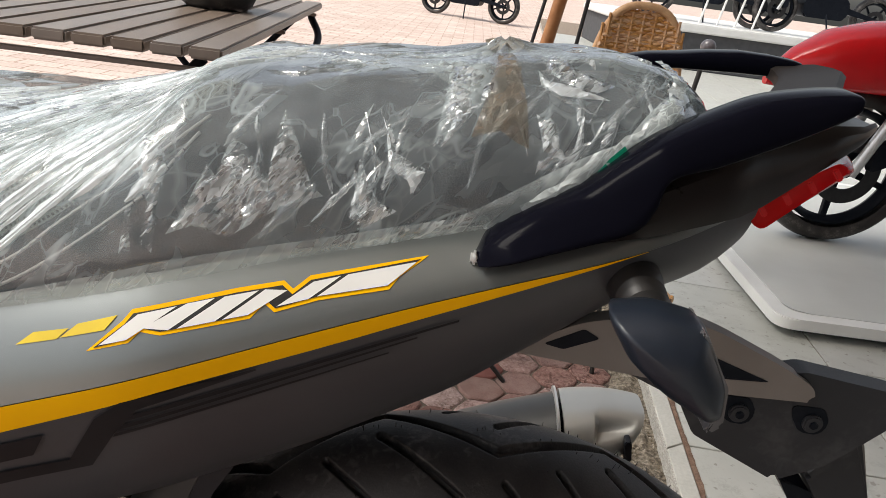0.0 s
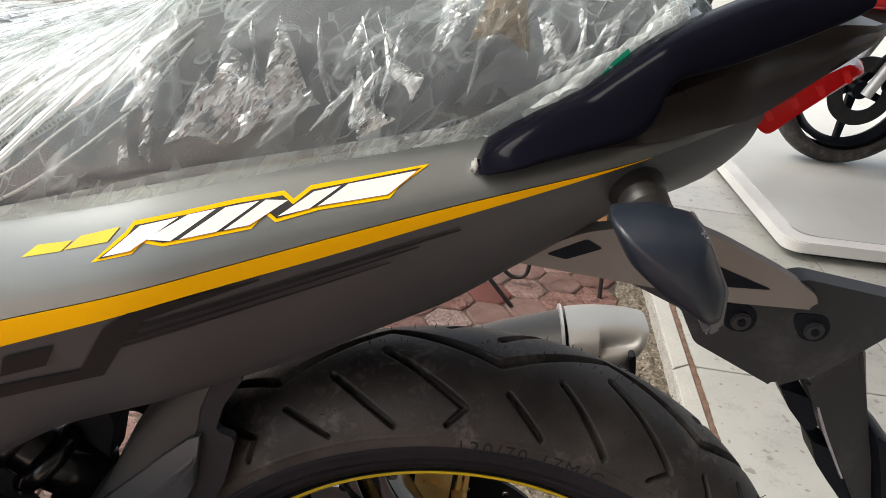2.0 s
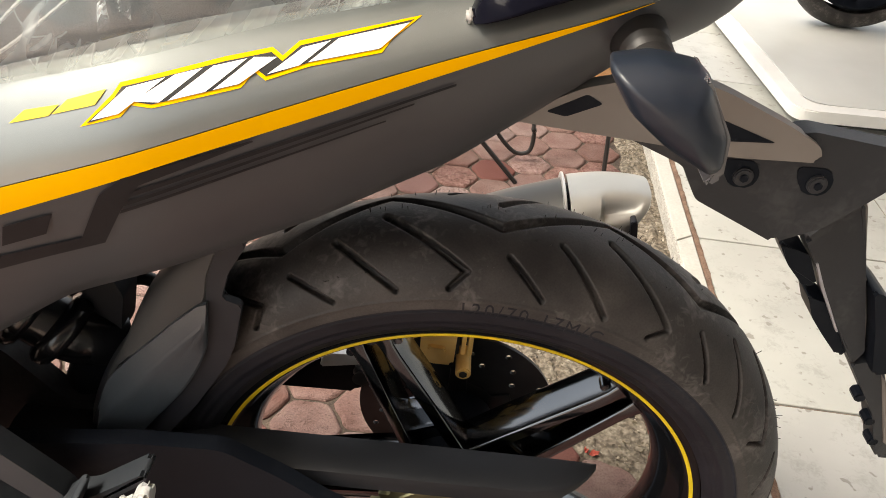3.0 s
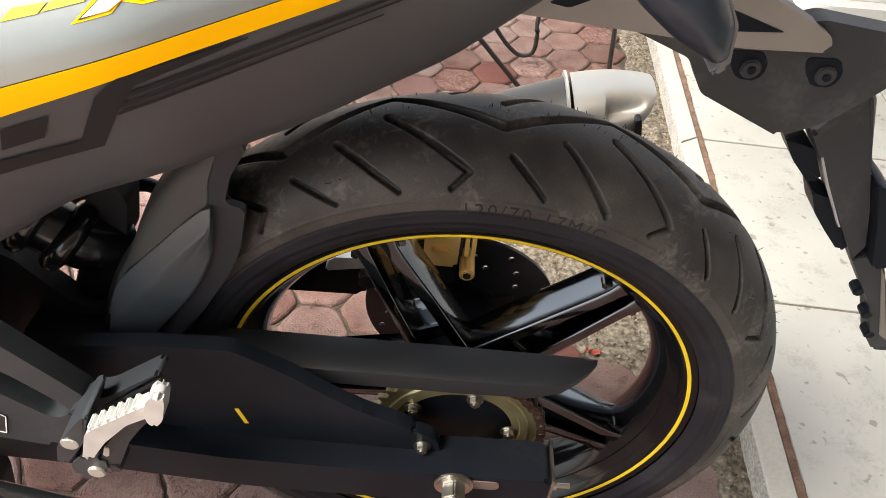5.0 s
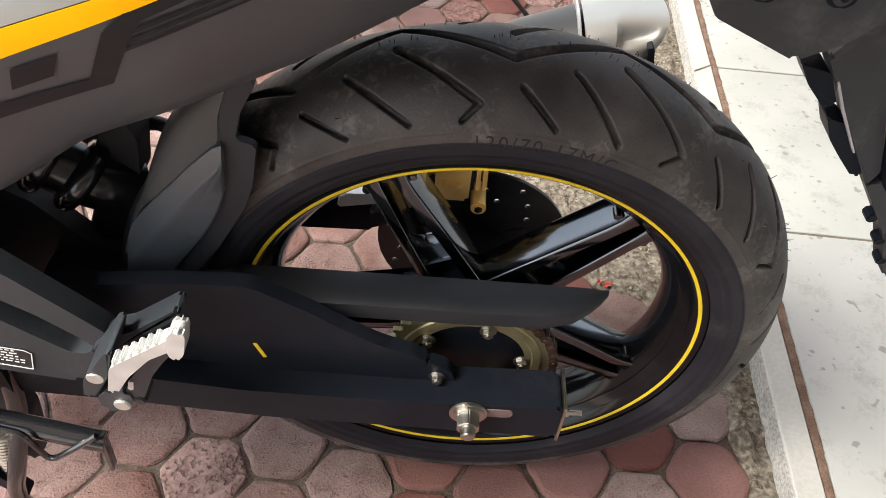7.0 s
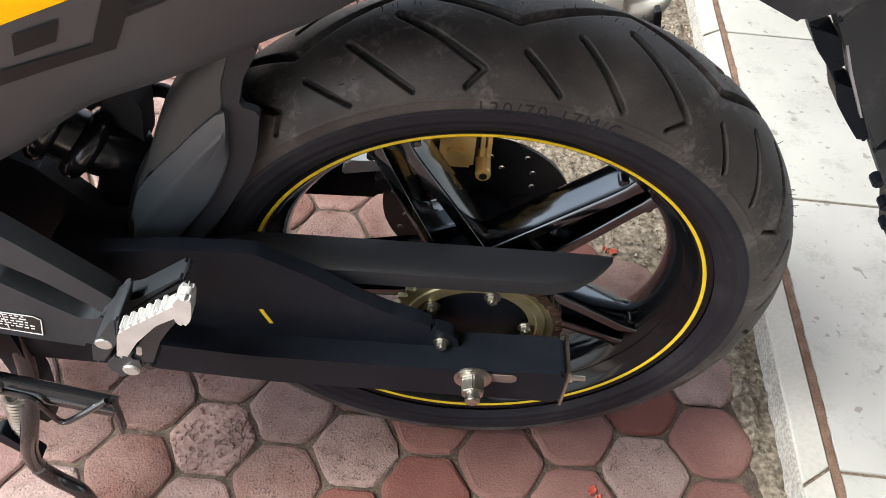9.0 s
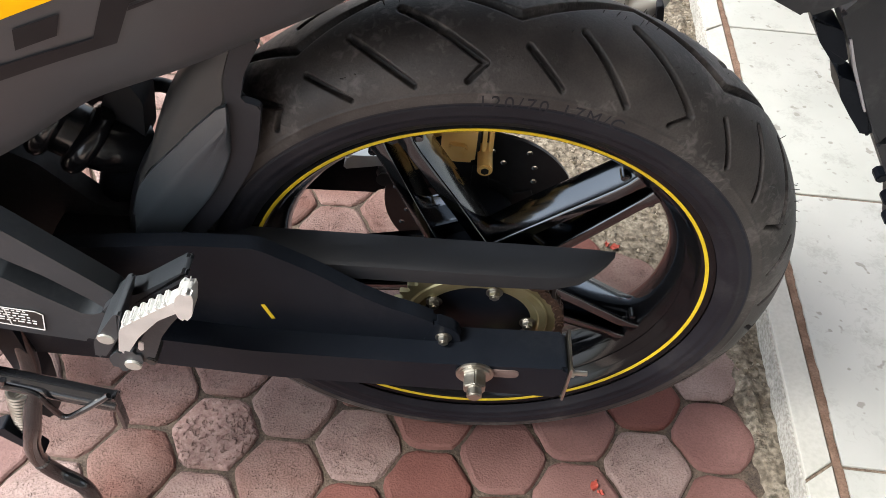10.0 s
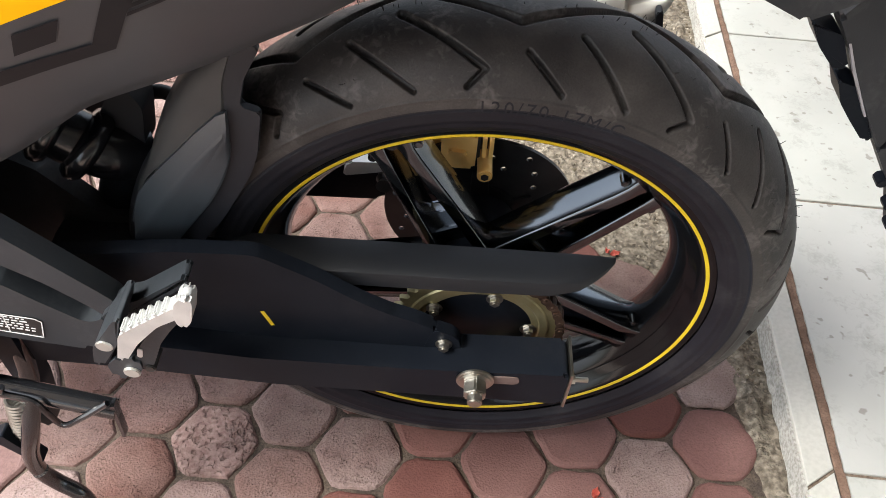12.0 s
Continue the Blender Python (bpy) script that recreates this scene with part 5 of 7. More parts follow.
secs = [[(cx + (x - cx) * s + dx, y, cz + (z - cz) * s) for x, z in pts] for y, s, dx in ((-0.122, 0.66, -0.003), (-0.126, 0.82, -0.002), (-0.134, 0.95, 0), (-0.146, 1.0, 0), (-0.154, 0.97, 0), (-0.160, 0.88, 0), (-0.1645, 0.7, 0), (-0.167, 0.45, 0), (-0.168, 0.2, 0))]
signal = part("turn_signal", rings(secs), INDICATOR, bike, "blue-black teardrop turn signal", smooth=70)
lens = [(0.069, 0.781), (0.085, 0.753), (0.0875, 0.735), (0.0835, 0.7305), (0.0865, 0.7300), (0.0915, 0.735), (0.089, 0.755), (0.0722, 0.7815)]
part("signal_lens", prism(rounded(lens, 0.002, 3), -0.159, -0.132, 0.0015), CLEAR_LENS, signal, "clear side lens")
part("signal_stalk", revolve([(-0.04, 0.0), (-0.04, 0.011), (-0.03, 0.013), (-0.026, 0.0105), (-0.022, 0.013), (-0.018, 0.0108), (-0.014, 0.0135), (-0.010, 0.011), (-0.004, 0.0142), (0.0, 0.015), (0.012, 0.0155), (0.03, 0.0155), (0.03, 0)], 28, (0.056, -0.09, 0.769)), CABLE, signal, "black rubber stalk")

# -- rear mudguard and plate carrier --
tray = part("mudguard_tray", prism(rounded([(-0.005, 0.706), (0.038, 0.731), (0.088, 0.745), (0.12, 0.736), (0.162, 0.719), (0.183, 0.708), (0.186, 0.698), (0.135, 0.696), (0.082, 0.70)], 0.008), -0.064, -0.052, 0.003), TRAY, bike, "grey plastic mudguard side with a triangular opening")
# no holes are cut: black plates paint the shade inside the tray's openings
part("tray_opening", prism(rounded([(0.116, 0.721), (0.155, 0.7085), (0.118, 0.706)], 0.002), -0.0646, -0.06, 0.0002), SATIN, tray, "dark plate painted as a shaded triangular opening")
part("tray_opening", prism(rounded([(0.018, 0.714), (0.04, 0.727), (0.05, 0.722), (0.03, 0.712)], 0.002), -0.0646, -0.06, 0.0002), SATIN, tray)
fender = part("mudguard", prism(rounded([(0.03, 0.715), (0.108, 0.684), (0.122, 0.661), (0.181, 0.634), (0.2088, 0.6495), (0.227, 0.6692), (0.243, 0.6877), (0.246, 0.7065), (0.2324, 0.7088), (0.1773, 0.7151), (0.14, 0.702), (0.08, 0.735)], 0.004), -0.058, -0.042, 0.004), PLASTIC, bike, "matt black plastic rear mudguard")
carrier = part("plate_carrier", prism(rounded([(0.2144, 0.6243), (0.2216, 0.6368), (0.2414, 0.6575), (0.262, 0.6105), (0.278, 0.572), (0.296, 0.528), (0.2914, 0.5136), (0.2658, 0.5503), (0.24, 0.588)], 0.003), -0.036, -0.004, 0.003), PLASTIC, fender, "narrow dark grey plate carrier")
part("carrier_ridge", prism(rounded([(0.2414, 0.6575), (0.248, 0.652), (0.2695, 0.5973), (0.287, 0.5666), (0.303, 0.5261), (0.296, 0.522), (0.276, 0.572), (0.258, 0.612)], 0.002), -0.03, 0.01, 0.003), TRAY, carrier, "paler bevelled carrier edge")
part("carrier_flap", prism(rounded([(0.200, 0.617), (0.2256, 0.6076), (0.24, 0.583), (0.2311, 0.5797), (0.213, 0.598)], 0.003), -0.03, -0.006, 0.002), SATIN, carrier)
part("carrier_flap", prism(rounded([(0.2384, 0.5707), (0.2549, 0.566), (0.2735, 0.5406), (0.288, 0.518), (0.280, 0.517), (0.262, 0.536), (0.2483, 0.5515)], 0.003), -0.03, -0.006, 0.002), SATIN, carrier)
part("carrier_edge", prism([(0.228, 0.606), (0.2295, 0.6065), (0.2425, 0.5845), (0.268, 0.546), (0.2665, 0.5455), (0.241, 0.5835)], -0.0372, -0.032, 0.0003), surface("grey_edge", (0.3, 0.3, 0.32), (0.36, 0.36, 0.38), 0.4, scale=50), carrier, "pale moulded edge")
part("plate_frame", prism(rounded([(0.272, 0.592), (0.279, 0.5915), (0.298, 0.575), (0.328, 0.52), (0.3035, 0.514), (0.288, 0.556)], 0.003), -0.046, 0.0, 0.003), SATIN, carrier, "black carrier plate")
part("carrier_foot", prism(rounded([(0.2914, 0.5136), (0.313, 0.5203), (0.3379, 0.4765), (0.372, 0.410), (0.355, 0.410), (0.3296, 0.4628), (0.31, 0.4888)], 0.003), -0.036, -0.012, 0.003), PLASTIC, carrier, "carrier foot")
part("foot_facet", prism([(0.318, 0.507), (0.324, 0.5), (0.362, 0.424), (0.353, 0.43)], -0.0372, -0.034, 0.0005), TRAY, carrier, "pale facet of the foot")
for x, z in ((0.337, 0.452), (0.35, 0.428), (0.318, 0.478)):
    part("carrier_clip", cylinder((x - 0.004, -0.03, z), 0.005, 0.012, 'y', 8, 0.001), SATIN, carrier)
for x, z in ((0.1425, 0.6835), (0.1885, 0.683)):
    # satin-black plate laid nearly flush paints the shade of the recess
    recess = part("recess", prism(rounded([(x - 0.012, z + 0.0085), (x + 0.008, z + 0.009), (x + 0.014, z - 0.001), (x + 0.010, z - 0.0105), (x - 0.003, z - 0.010), (x - 0.010, z + 0.0)], 0.003), -0.0586, -0.05, 0.0006), SATIN, fender, "angular dark plate painted as a shaded recess, with a round boss")
    part("boss", cylinder((x + 0.003, -0.0595, z - 0.002), 0.0062, 0.004, 'y', 26, 0.001), PLASTIC, recess)
    part("bolt", cylinder((x + 0.003, -0.0618, z - 0.002), 0.0028, 0.002, 'y', 6, 0.0003), SATIN, recess)

# -- silencer --
pipe = part("silencer", rings([[(x, 0.172 + r * 0.9 * math.cos(a), z + r * math.sin(a)) for a in [2 * math.pi * k / 28 for k in range(28)]] for x, z, r in ((-0.32, 0.27, 0.025), (-0.26, 0.29, 0.045), (-0.1, 0.36, 0.053), (0.0, 0.428, 0.055), (0.092, 0.472, 0.05))]), SATIN, bike, "black silencer with pale end cap")
secs = []
for k in range(29):
    t = k / 28
    x, z, slant = 0.096 + 0.047 * t, 0.470 + 0.022 * t, -0.009 + 0.034 * t
    shrink = 1 - 0.24 * t ** 2.2 if k < 28 else 0.55
    ring = []
    for j in range(72):
        a = 2 * math.pi * j / 72
        c, s = math.cos(a), math.sin(a)
        c, s = math.copysign(abs(c) ** 0.62, c), math.copysign(abs(s) ** 0.7, s)
        # a hollow scoop along the upper near side
        dip = 0.011 * math.exp(-((a - 2.25) / 0.3) ** 2) * min(1, max(0, (t - 0.36) / 0.05)) * max(0, 1 - (max(0, t - 0.4) / 0.5) ** 2)
        fit = shrink * (1 - dip / 0.05)
        ring.append((x + slant * s, 0.172 + 0.05 * fit * c, z + 0.0525 * fit * s))
    secs.append(ring)
cap = part("end_cap", rings(secs), SILVER, pipe, "satin silver end cap", smooth=28)
ring = []
for k in range(36):
    a = 2 * math.pi * k / 36
    c, q = math.cos(a), math.sin(a)
    c, q = math.copysign(abs(c) ** 0.75, c), math.copysign(abs(q) ** 0.75, q)
    ring.append((c, q))
part("cap_rim", rings([[(x - 0.008 * q, 0.172 + 0.05 * f * c, 0.472 + 0.054 * f * q) for c, q in ring] for x, f in ((0.088, 0.98), (0.0885, 1.015), (0.0905, 1.02), (0.0912, 1.0))]), ALLOY, cap, "bright polished rim")
# solid black block stands in for the shade inside the outlet
part("outlet", prism(rounded([(0.1435, 0.5175), (0.1495, 0.5195), (0.154, 0.497), (0.1475, 0.495)], 0.0025), 0.126, 0.15, 0.001), DEEP, cap, "black block painted as the dark inside of the outlet slot")
secs = [[(x, 0.172 + r * math.cos(a), z + r * math.sin(a)) for a in [math.pi * (0.18 + 0.62 * k / 14) for k in range(15)]] + [(x, 0.172 + (r - 0.003) * math.cos(a), z + (r - 0.003) * math.sin(a)) for a in [math.pi * (0.80 - 0.62 * k / 14) for k in range(15)]] for x, z, r in ((-0.03, 0.41, 0.052), (-0.01, 0.43, 0.0555), (0.03, 0.447, 0.0565), (0.084, 0.47, 0.0545))]
part("heat_shield", rings(secs), surface("grey_shield", (0.055, 0.055, 0.054), (0.075, 0.075, 0.073), 0.4, metal=0.4, scale=14), pipe, "grey heat shield")

# -- footpeg bracket, stands --
hanger = part("peg_hanger", prism(rounded([(-0.43, 0.585), (-0.3449, 0.4876), (-0.2969, 0.4296), (-0.2853, 0.4145), (-0.287, 0.388), (-0.3014, 0.3962), (-0.306, 0.4042), (-0.3343, 0.435), (-0.3586, 0.4549), (-0.45, 0.525)], 0.006), -0.15, -0.132, 0.0045), BRACKET, bike, "dark grey cast footpeg hanger")
part("lower_arm", prism(rounded([(-0.50, 0.53), (-0.3685, 0.4313), (-0.3451, 0.4082), (-0.3208, 0.3861), (-0.3105, 0.3862), (-0.2995, 0.394), (-0.287, 0.389), (-0.3187, 0.3573), (-0.3264, 0.3424), (-0.3643, 0.3494), (-0.40, 0.3564), (-0.50, 0.372)], 0.006), -0.1505, -0.132, 0.0045), BRACKET, hanger)
# flat black sheet paints the shade between the hanger arms
part("recess_panel", prism(rounded([(-0.5, 0.53), (-0.36, 0.46), (-0.298, 0.402), (-0.32, 0.38), (-0.5, 0.42)], 0.004), -0.131, -0.122, 0.002), DEEP, hanger, "black sheet painted as the shade inside the hanger hollow")
part("peg_guard", prism(rounded([(-0.300, 0.400), (-0.2942, 0.4075), (-0.2775, 0.4238), (-0.2633, 0.4282), (-0.2217, 0.4608), (-0.2181, 0.4584), (-0.2208, 0.4519), (-0.2652, 0.4138), (-0.2878, 0.3932)], 0.005), -0.157, -0.138, 0.0045), BRACKET, hanger, "curved arm above the footpeg")
part("peg_mount", prism(rounded([(-0.2935, 0.4065), (-0.2672, 0.4451), (-0.2616, 0.4464), (-0.2742, 0.4109), (-0.2924, 0.3824), (-0.2995, 0.3832)], 0.0035), -0.187, -0.15, 0.003), BRACKET, hanger)
part("pivot_pin", cylinder((-0.2829, -0.1872, 0.4115), 0.0064, 0.0022, "y", 24, 0.0006), SILVER, hanger, "silver pivot pin")


def sticker():
    bm = prism([(-0.46, 0.404), (-0.3588, 0.3872), (-0.3535, 0.3826), (-0.3605, 0.3582), (-0.3854, 0.3634), (-0.46, 0.38)], -0.1512, -0.1504)
    ob = part("warning_label", bm, BLACK_VINYL, hanger, "small black warning label with white print")
    marks = bmesh.new()
    r = random.Random(8)
    for row in range(5):
        x = -0.455
        while x < -0.366:
            w = r.uniform(0.002, 0.006)
            box((x + w / 2, -0.1515, 0.3835 - row * 0.0042 - (x + 0.36) * (0.17 + 0.008 * row)), (w, 0.0004, 0.0011), pose(0, 0, 0, 0, 10), 0, marks)
            x += w + 0.0016
    for a, b in (((-0.459, 0.4032), (-0.359, 0.3864)), ((-0.459, 0.3808), (-0.361, 0.3592)), ((-0.359, 0.3864), (-0.3543, 0.3822)), ((-0.3543, 0.3822), (-0.361, 0.3592)), ((-0.383, 0.39), (-0.386, 0.3645))):
        c, d = (Vector(a) + Vector(b)) / 2, Vector(b) - Vector(a)
        box((c.x, -0.1515, c.y), (d.length, 0.0004, 0.0009), pose(0, 0, 0, 0, -math.degrees(math.atan2(d.y, d.x))), 0, marks)
    part("print_bars", marks, LABEL_INK, ob, "white bars of unreadable print", smooth=0)


sticker()
peg = part("footpeg", prism(rounded([(-0.2636, 0.4366), (-0.2543, 0.4454), (-0.2121, 0.4789), (-0.2136, 0.4646), (-0.2316, 0.4521), (-0.2518, 0.4276), (-0.266, 0.4039), (-0.2732, 0.4038)], 0.004), -0.194, -0.182, 0.003), ALLOY, bike, "cast alloy passenger footpeg, folded up")
bm = bmesh.new()
for k in range(6):
    c = Vector((-0.2575, -0.188, 0.4438)).lerp(Vector((-0.2215, -0.188, 0.4725)), k / 5)
    box(c, (0.0038, 0.012, 0.005), pose(0, 0, 0, 0, -39), 0.001, bm)
part("peg_teeth", bm, ALLOY, peg)
part("peg_strut", prism(rounded([(-0.2275, 0.4484), (-0.216, 0.4525), (-0.2285, 0.4355), (-0.2394, 0.418), (-0.247, 0.400), (-0.2538, 0.3835), (-0.2635, 0.3754), (-0.268, 0.3878), (-0.2572, 0.4112), (-0.245, 0.431)], 0.004), -0.186, -0.176, 0.003), BRACKET, peg, "dark underside of the peg")
part("peg_end", prism(rounded([(-0.211, 0.4862), (-0.2046, 0.4935), (-0.1992, 0.493), (-0.1987, 0.4862), (-0.2036, 0.4656), (-0.2098, 0.4573), (-0.214, 0.461), (-0.2151, 0.4712)], 0.004), -0.197, -0.183, 0.004), ALLOY, peg, "polished alloy peg end")
part("peg_hinge", prism(rounded([(-0.289, 0.3845), (-0.2779, 0.3967), (-0.2617, 0.3961), (-0.2619, 0.3808), (-0.2752, 0.3633), (-0.2885, 0.3671)], 0.005), -0.188, -0.168, 0.0035), BRACKET, peg, "dull grey hinge block")
part("hinge_pin", cylinder((-0.2713, -0.1886, 0.3771), 0.0066, 0.003, 'y', 22, 0.0008), SILVER, peg)
part("hinge_slot", prism(rounded([(-0.2625, 0.3975), (-0.2592, 0.4095), (-0.2555, 0.4085), (-0.2585, 0.3965)], 0.0018), -0.1868, -0.185, 0.0003), ALLOY, peg)
part("peg_spring_pin", cylinder((-0.2565, -0.178, 0.3815), 0.0045, 0.02, 'y', 14, 0.001), CABLE, peg)

side_stand = part("side_stand", tube([(-0.52, -0.165, 0.33), (-0.413, -0.17, 0.306), (-0.318, -0.172, 0.278)], 0.0098, 16), GLOSS_BLACK, bike, "black tubular side stand, folded up")
part("stand_foot", prism(rounded([(-0.3185, 0.293), (-0.3145, 0.294), (-0.3215, 0.232), (-0.3245, 0.232)], 0.001), -0.178, -0.169, 0.001), GLOSS_BLACK, side_stand, "flat black stand foot")
part("stand_wire", tube([(-0.3948, -0.184, 0.3302), (-0.3981, -0.184, 0.319), (-0.3764, -0.185, 0.3107), (-0.3701, -0.186, 0.2887), (-0.3632, -0.186, 0.2688), (-0.3424, -0.184, 0.2826), (-0.318, -0.178, 0.300)], 0.0028, 8), GLOSS_BLACK, side_stand, "bent black wire")
part("stand_pivot", cylinder((-0.43, -0.16, 0.335), 0.017, 0.03, 'z', 18, 0.003), SATIN, side_stand)
centre = part("centre_stand", tube([(-0.41, -0.125, 0.34), (-0.412, -0.14, 0.27), (-0.424, -0.165, 0.21), (-0.441, -0.17, 0.16), (-0.4455, -0.171, 0.122), (-0.436, -0.172, 0.094), (-0.418, -0.175, 0.072), (-0.412, -0.18, 0.044), (-0.416, -0.184, 0.009)], 0.0085, 14), GLOSS_BLACK, bike, "black tubular centre stand, down")
part("stand_post", prism(rounded([(-0.425, 0.345), (-0.402, 0.342), (-0.408, 0.25), (-0.426, 0.165), (-0.44, 0.165), (-0.43, 0.25)], 0.006), -0.14, -0.118, 0.003), SATIN, centre, "rusty black post plate")
bm = bmesh.new()
coil = [(-0.426 - 0.027 * t + 0.0105 * math.cos(2 * math.pi * 15 * t), -0.152 + 0.0105 * math.sin(2 * math.pi * 15 * t), 0.252 - 0.095 * t) for t in [k / 180 for k in range(181)]]
tube(coil, 0.0021, 6, 1, bm)
part("stand_spring", bm, STEEL, centre, "dusty steel return spring")
part("stand_tab", prism(rounded([(-0.47, 0.19), (-0.455, 0.2), (-0.435, 0.14), (-0.45, 0.15)], 0.003), -0.17, -0.155, 0.001), SATIN, centre)

# -- dark parts seen between the tail and the swingarm --
boot = part("air_duct", tube([(-0.47, -0.03, 0.56), (-0.41, -0.035, 0.535), (-0.365, -0.04, 0.506), (-0.333, -0.04, 0.482), (-0.312, -0.035, 0.464), (-0.296, -0.02, 0.45)], 0.024, 24), DUCT, bike, "shiny black rubber air duct with ribs")
for x, z, tilt in ((-0.372, 0.511, 34), (-0.348, 0.494, 38), (-0.325, 0.475, 42)):
    bm = revolve([(-0.010, 0.022), (-0.0075, 0.029), (-0.003, 0.0325), (0.003, 0.0325), (0.0075, 0.029), (0.010, 0.022)], 36, (0, 0, 0))
    bmesh.ops.transform(bm, matrix=Matrix.Translation((x, -0.04, z)) @ Matrix.Rotation(radians(tilt), 4, "Y") @ Matrix.Rotation(radians(90), 4, "Z"), verts=bm.verts)
    part("duct_rib", bm, DUCT, boot)
part("splash_cover", prism(rounded([(-0.304, 0.512), (-0.287, 0.534), (-0.276, 0.506), (-0.285, 0.461), (-0.298, 0.442), (-0.322, 0.439), (-0.336, 0.455)], 0.006), -0.03, 0.0, 0.005), GUARD, bike, "black splash cover ahead of the mudguard")
shock = part("shock_absorber", tube([(-0.352, -0.02, 0.34), (-0.325, -0.02, 0.395), (-0.303, -0.02, 0.45)], 0.022, 20), SATIN, bike, "black rear shock absorber")
part("linkage_cover", prism(rounded([(-0.46, 0.34), (-0.46, 0.47), (-0.41, 0.475), (-0.372, 0.452), (-0.356, 0.430), (-0.338, 0.406), (-0.325, 0.40), (-0.30, 0.40), (-0.31, 0.35)], 0.004), -0.05, -0.03, 0.003), PLASTIC, bike, "dark cover over the suspension linkage")
part("rear_hose", tube([(-0.326, 0.03, 0.43), (-0.317, 0.03, 0.452), (-0.302, 0.03, 0.470), (-0.284, 0.03, 0.474), (-0.272, 0.03, 0.463), (-0.262, 0.02, 0.44)], 0.0065, 12), CABLE, bike, "thin black hose")
part("frame_tube", tube([(-0.55, -0.09, 0.50), (-0.4, -0.085, 0.52), (-0.3, -0.08, 0.56), (-0.22, -0.06, 0.60)], 0.013, 14), SATIN, bike, "black frame tube")
part("engine_rear", prism(rounded([(-0.75, 0.25), (-0.47, 0.27), (-0.46, 0.38), (-0.5, 0.45), (-0.75, 0.47)], 0.02), -0.11, 0.11, 0.008), SATIN, bike, "dark rear of the engine casing")
part("far_hanger", prism(rounded([(-0.47, 0.36), (-0.3, 0.5), (-0.27, 0.49), (-0.42, 0.33)], 0.006), 0.13, 0.15, 0.003), SATIN, bike, "black hanger on the far side")

# -- seat --
FILM_TOP = smooth_table([(-0.7, 0.796), (-0.45, 0.798), (-0.337, 0.803), (-0.3046, 0.8055), (-0.2422, 0.823), (-0.2082, 0.834), (-0.189, 0.8495), (-0.1773, 0.8505), (-0.151, 0.8525), (-0.1183, 0.8585), (-0.0683, 0.864), (0.0, 0.8755), (0.0243, 0.879), (0.0452, 0.877), (0.0676, 0.873), (0.0821, 0.866), (0.1017, 0.85), (0.112, 0.835)], 0.011)


def seat_section(x, grow, n=36, drop=0.004):
    ys, zs = upper_y(x, SEAM(x)) + 0.004, SEAM(x) - drop
    top = FILM_TOP(x) - 0.008 + grow
    h = top - zs
    key = [(ys - grow * 0.4, zs), (ys - 0.004 - grow, zs + 0.22 * h), (ys - 0.001 - grow, zs + 0.5 * h), (ys + 0.009 - grow * 0.8, zs + 0.76 * h), (ys + 0.032, zs + 0.94 * h), (ys * 0.45, zs + 0.995 * h), (0.0, top)]
    half = [(p.y, p.z) for p in smooth_path([(0, a, b) for a, b in key], 8)]
    full = half + [(-a, b) for a, b in half[::-1][1:]]
    d = [0.0]
    for p, q in zip(full, full[1:]):
        d.append(d[-1] + math.hypot(q[0] - p[0], q[1] - p[1]))
    us = np.linspace(0, d[-1], n + 1)
    return [Vector((x, float(np.interp(u, d, [p[0] for p in full])), float(np.interp(u, d, [p[1] for p in full])))) for u in us]


seat_x = [-0.66 + 0.012 * k for k in range(63)]
secs = [seat_section(x, 0.0) for x in seat_x]
end = secs[-1]
mid = sum(end, Vector()) / len(end)
secs += [[p.lerp(mid, 0.12) + Vector((0.008, 0, 0)) for p in end], [p.lerp(mid, 0.4) + Vector((0.012, 0, 0)) for p in end], [mid + Vector((0.013, 0, 0)) + (p - mid) * 0.02 for p in end]]
seat = part("seat", rings(secs, closed=False), SEAT, bike, "dark grey vinyl seat with pale stitching", smooth=70)


def stitches(points, length=0.0042, gap=0.0012):
    bm = bmesh.new()
    path = smooth_path(points, 14)
    run, last = 0.0, path[0]
    start = path[0]
    for p in path[1:]:
        run += (p - last).length
        last = p
        if run > length:
            tube([start, (start + p) / 2 + Vector((0, -0.0006, 0)), p], 0.0009, 5, 2, bm)
            start, run = p, -gap
        elif run < 0:
            start = p
    return bm


@functools.lru_cache(maxsize=None)
def drape_section(k):
    return seat_section(k * 0.002, 0.0, 80)


def drape(x, f, lift=0.0):
    """A point on the seat: x along it, f round its section from the near edge (0) over the top (0.5)."""
    k = math.floor(x / 0.002)
    u = min(79.999, max(0.0, f * 80))
    j = int(u)
    a = drape_section(k)[j].lerp(drape_section(k)[j + 1], u - j)
    b = drape_section(k + 1)[j].lerp(drape_section(k + 1)[j + 1], u - j)
    p = a.lerp(b, x / 0.002 - k)
    out = (p - Vector((p.x, 0, SEAM(p.x) + 0.02))).normalized()
    return p + out * lift


TRIM_EDGE = table([(-0.66, 0.02), (-0.32, 0.03), (-0.2652, 0.0825), (-0.2408, 0.1125), (-0.2107, 0.1625), (-0.1913, 0.2), (-0.174, 0.2625), (-0.165, 0.36), (-0.163, 0.5)])
secs = []
for k in range(100):
    x = -0.66 + 0.4955 * k / 99
    f0 = TRIM_EDGE(x)
    secs.append([drape(x, f0 + (1 - 2 * f0) * j / 40, 0.0002 if j in (0, 40) else 0.0014) for j in range(41)])
part("perforated_panel", rings(secs, closed=False), PERFORATED, seat, "perforated grey-green vinyl seat panel", smooth=70)
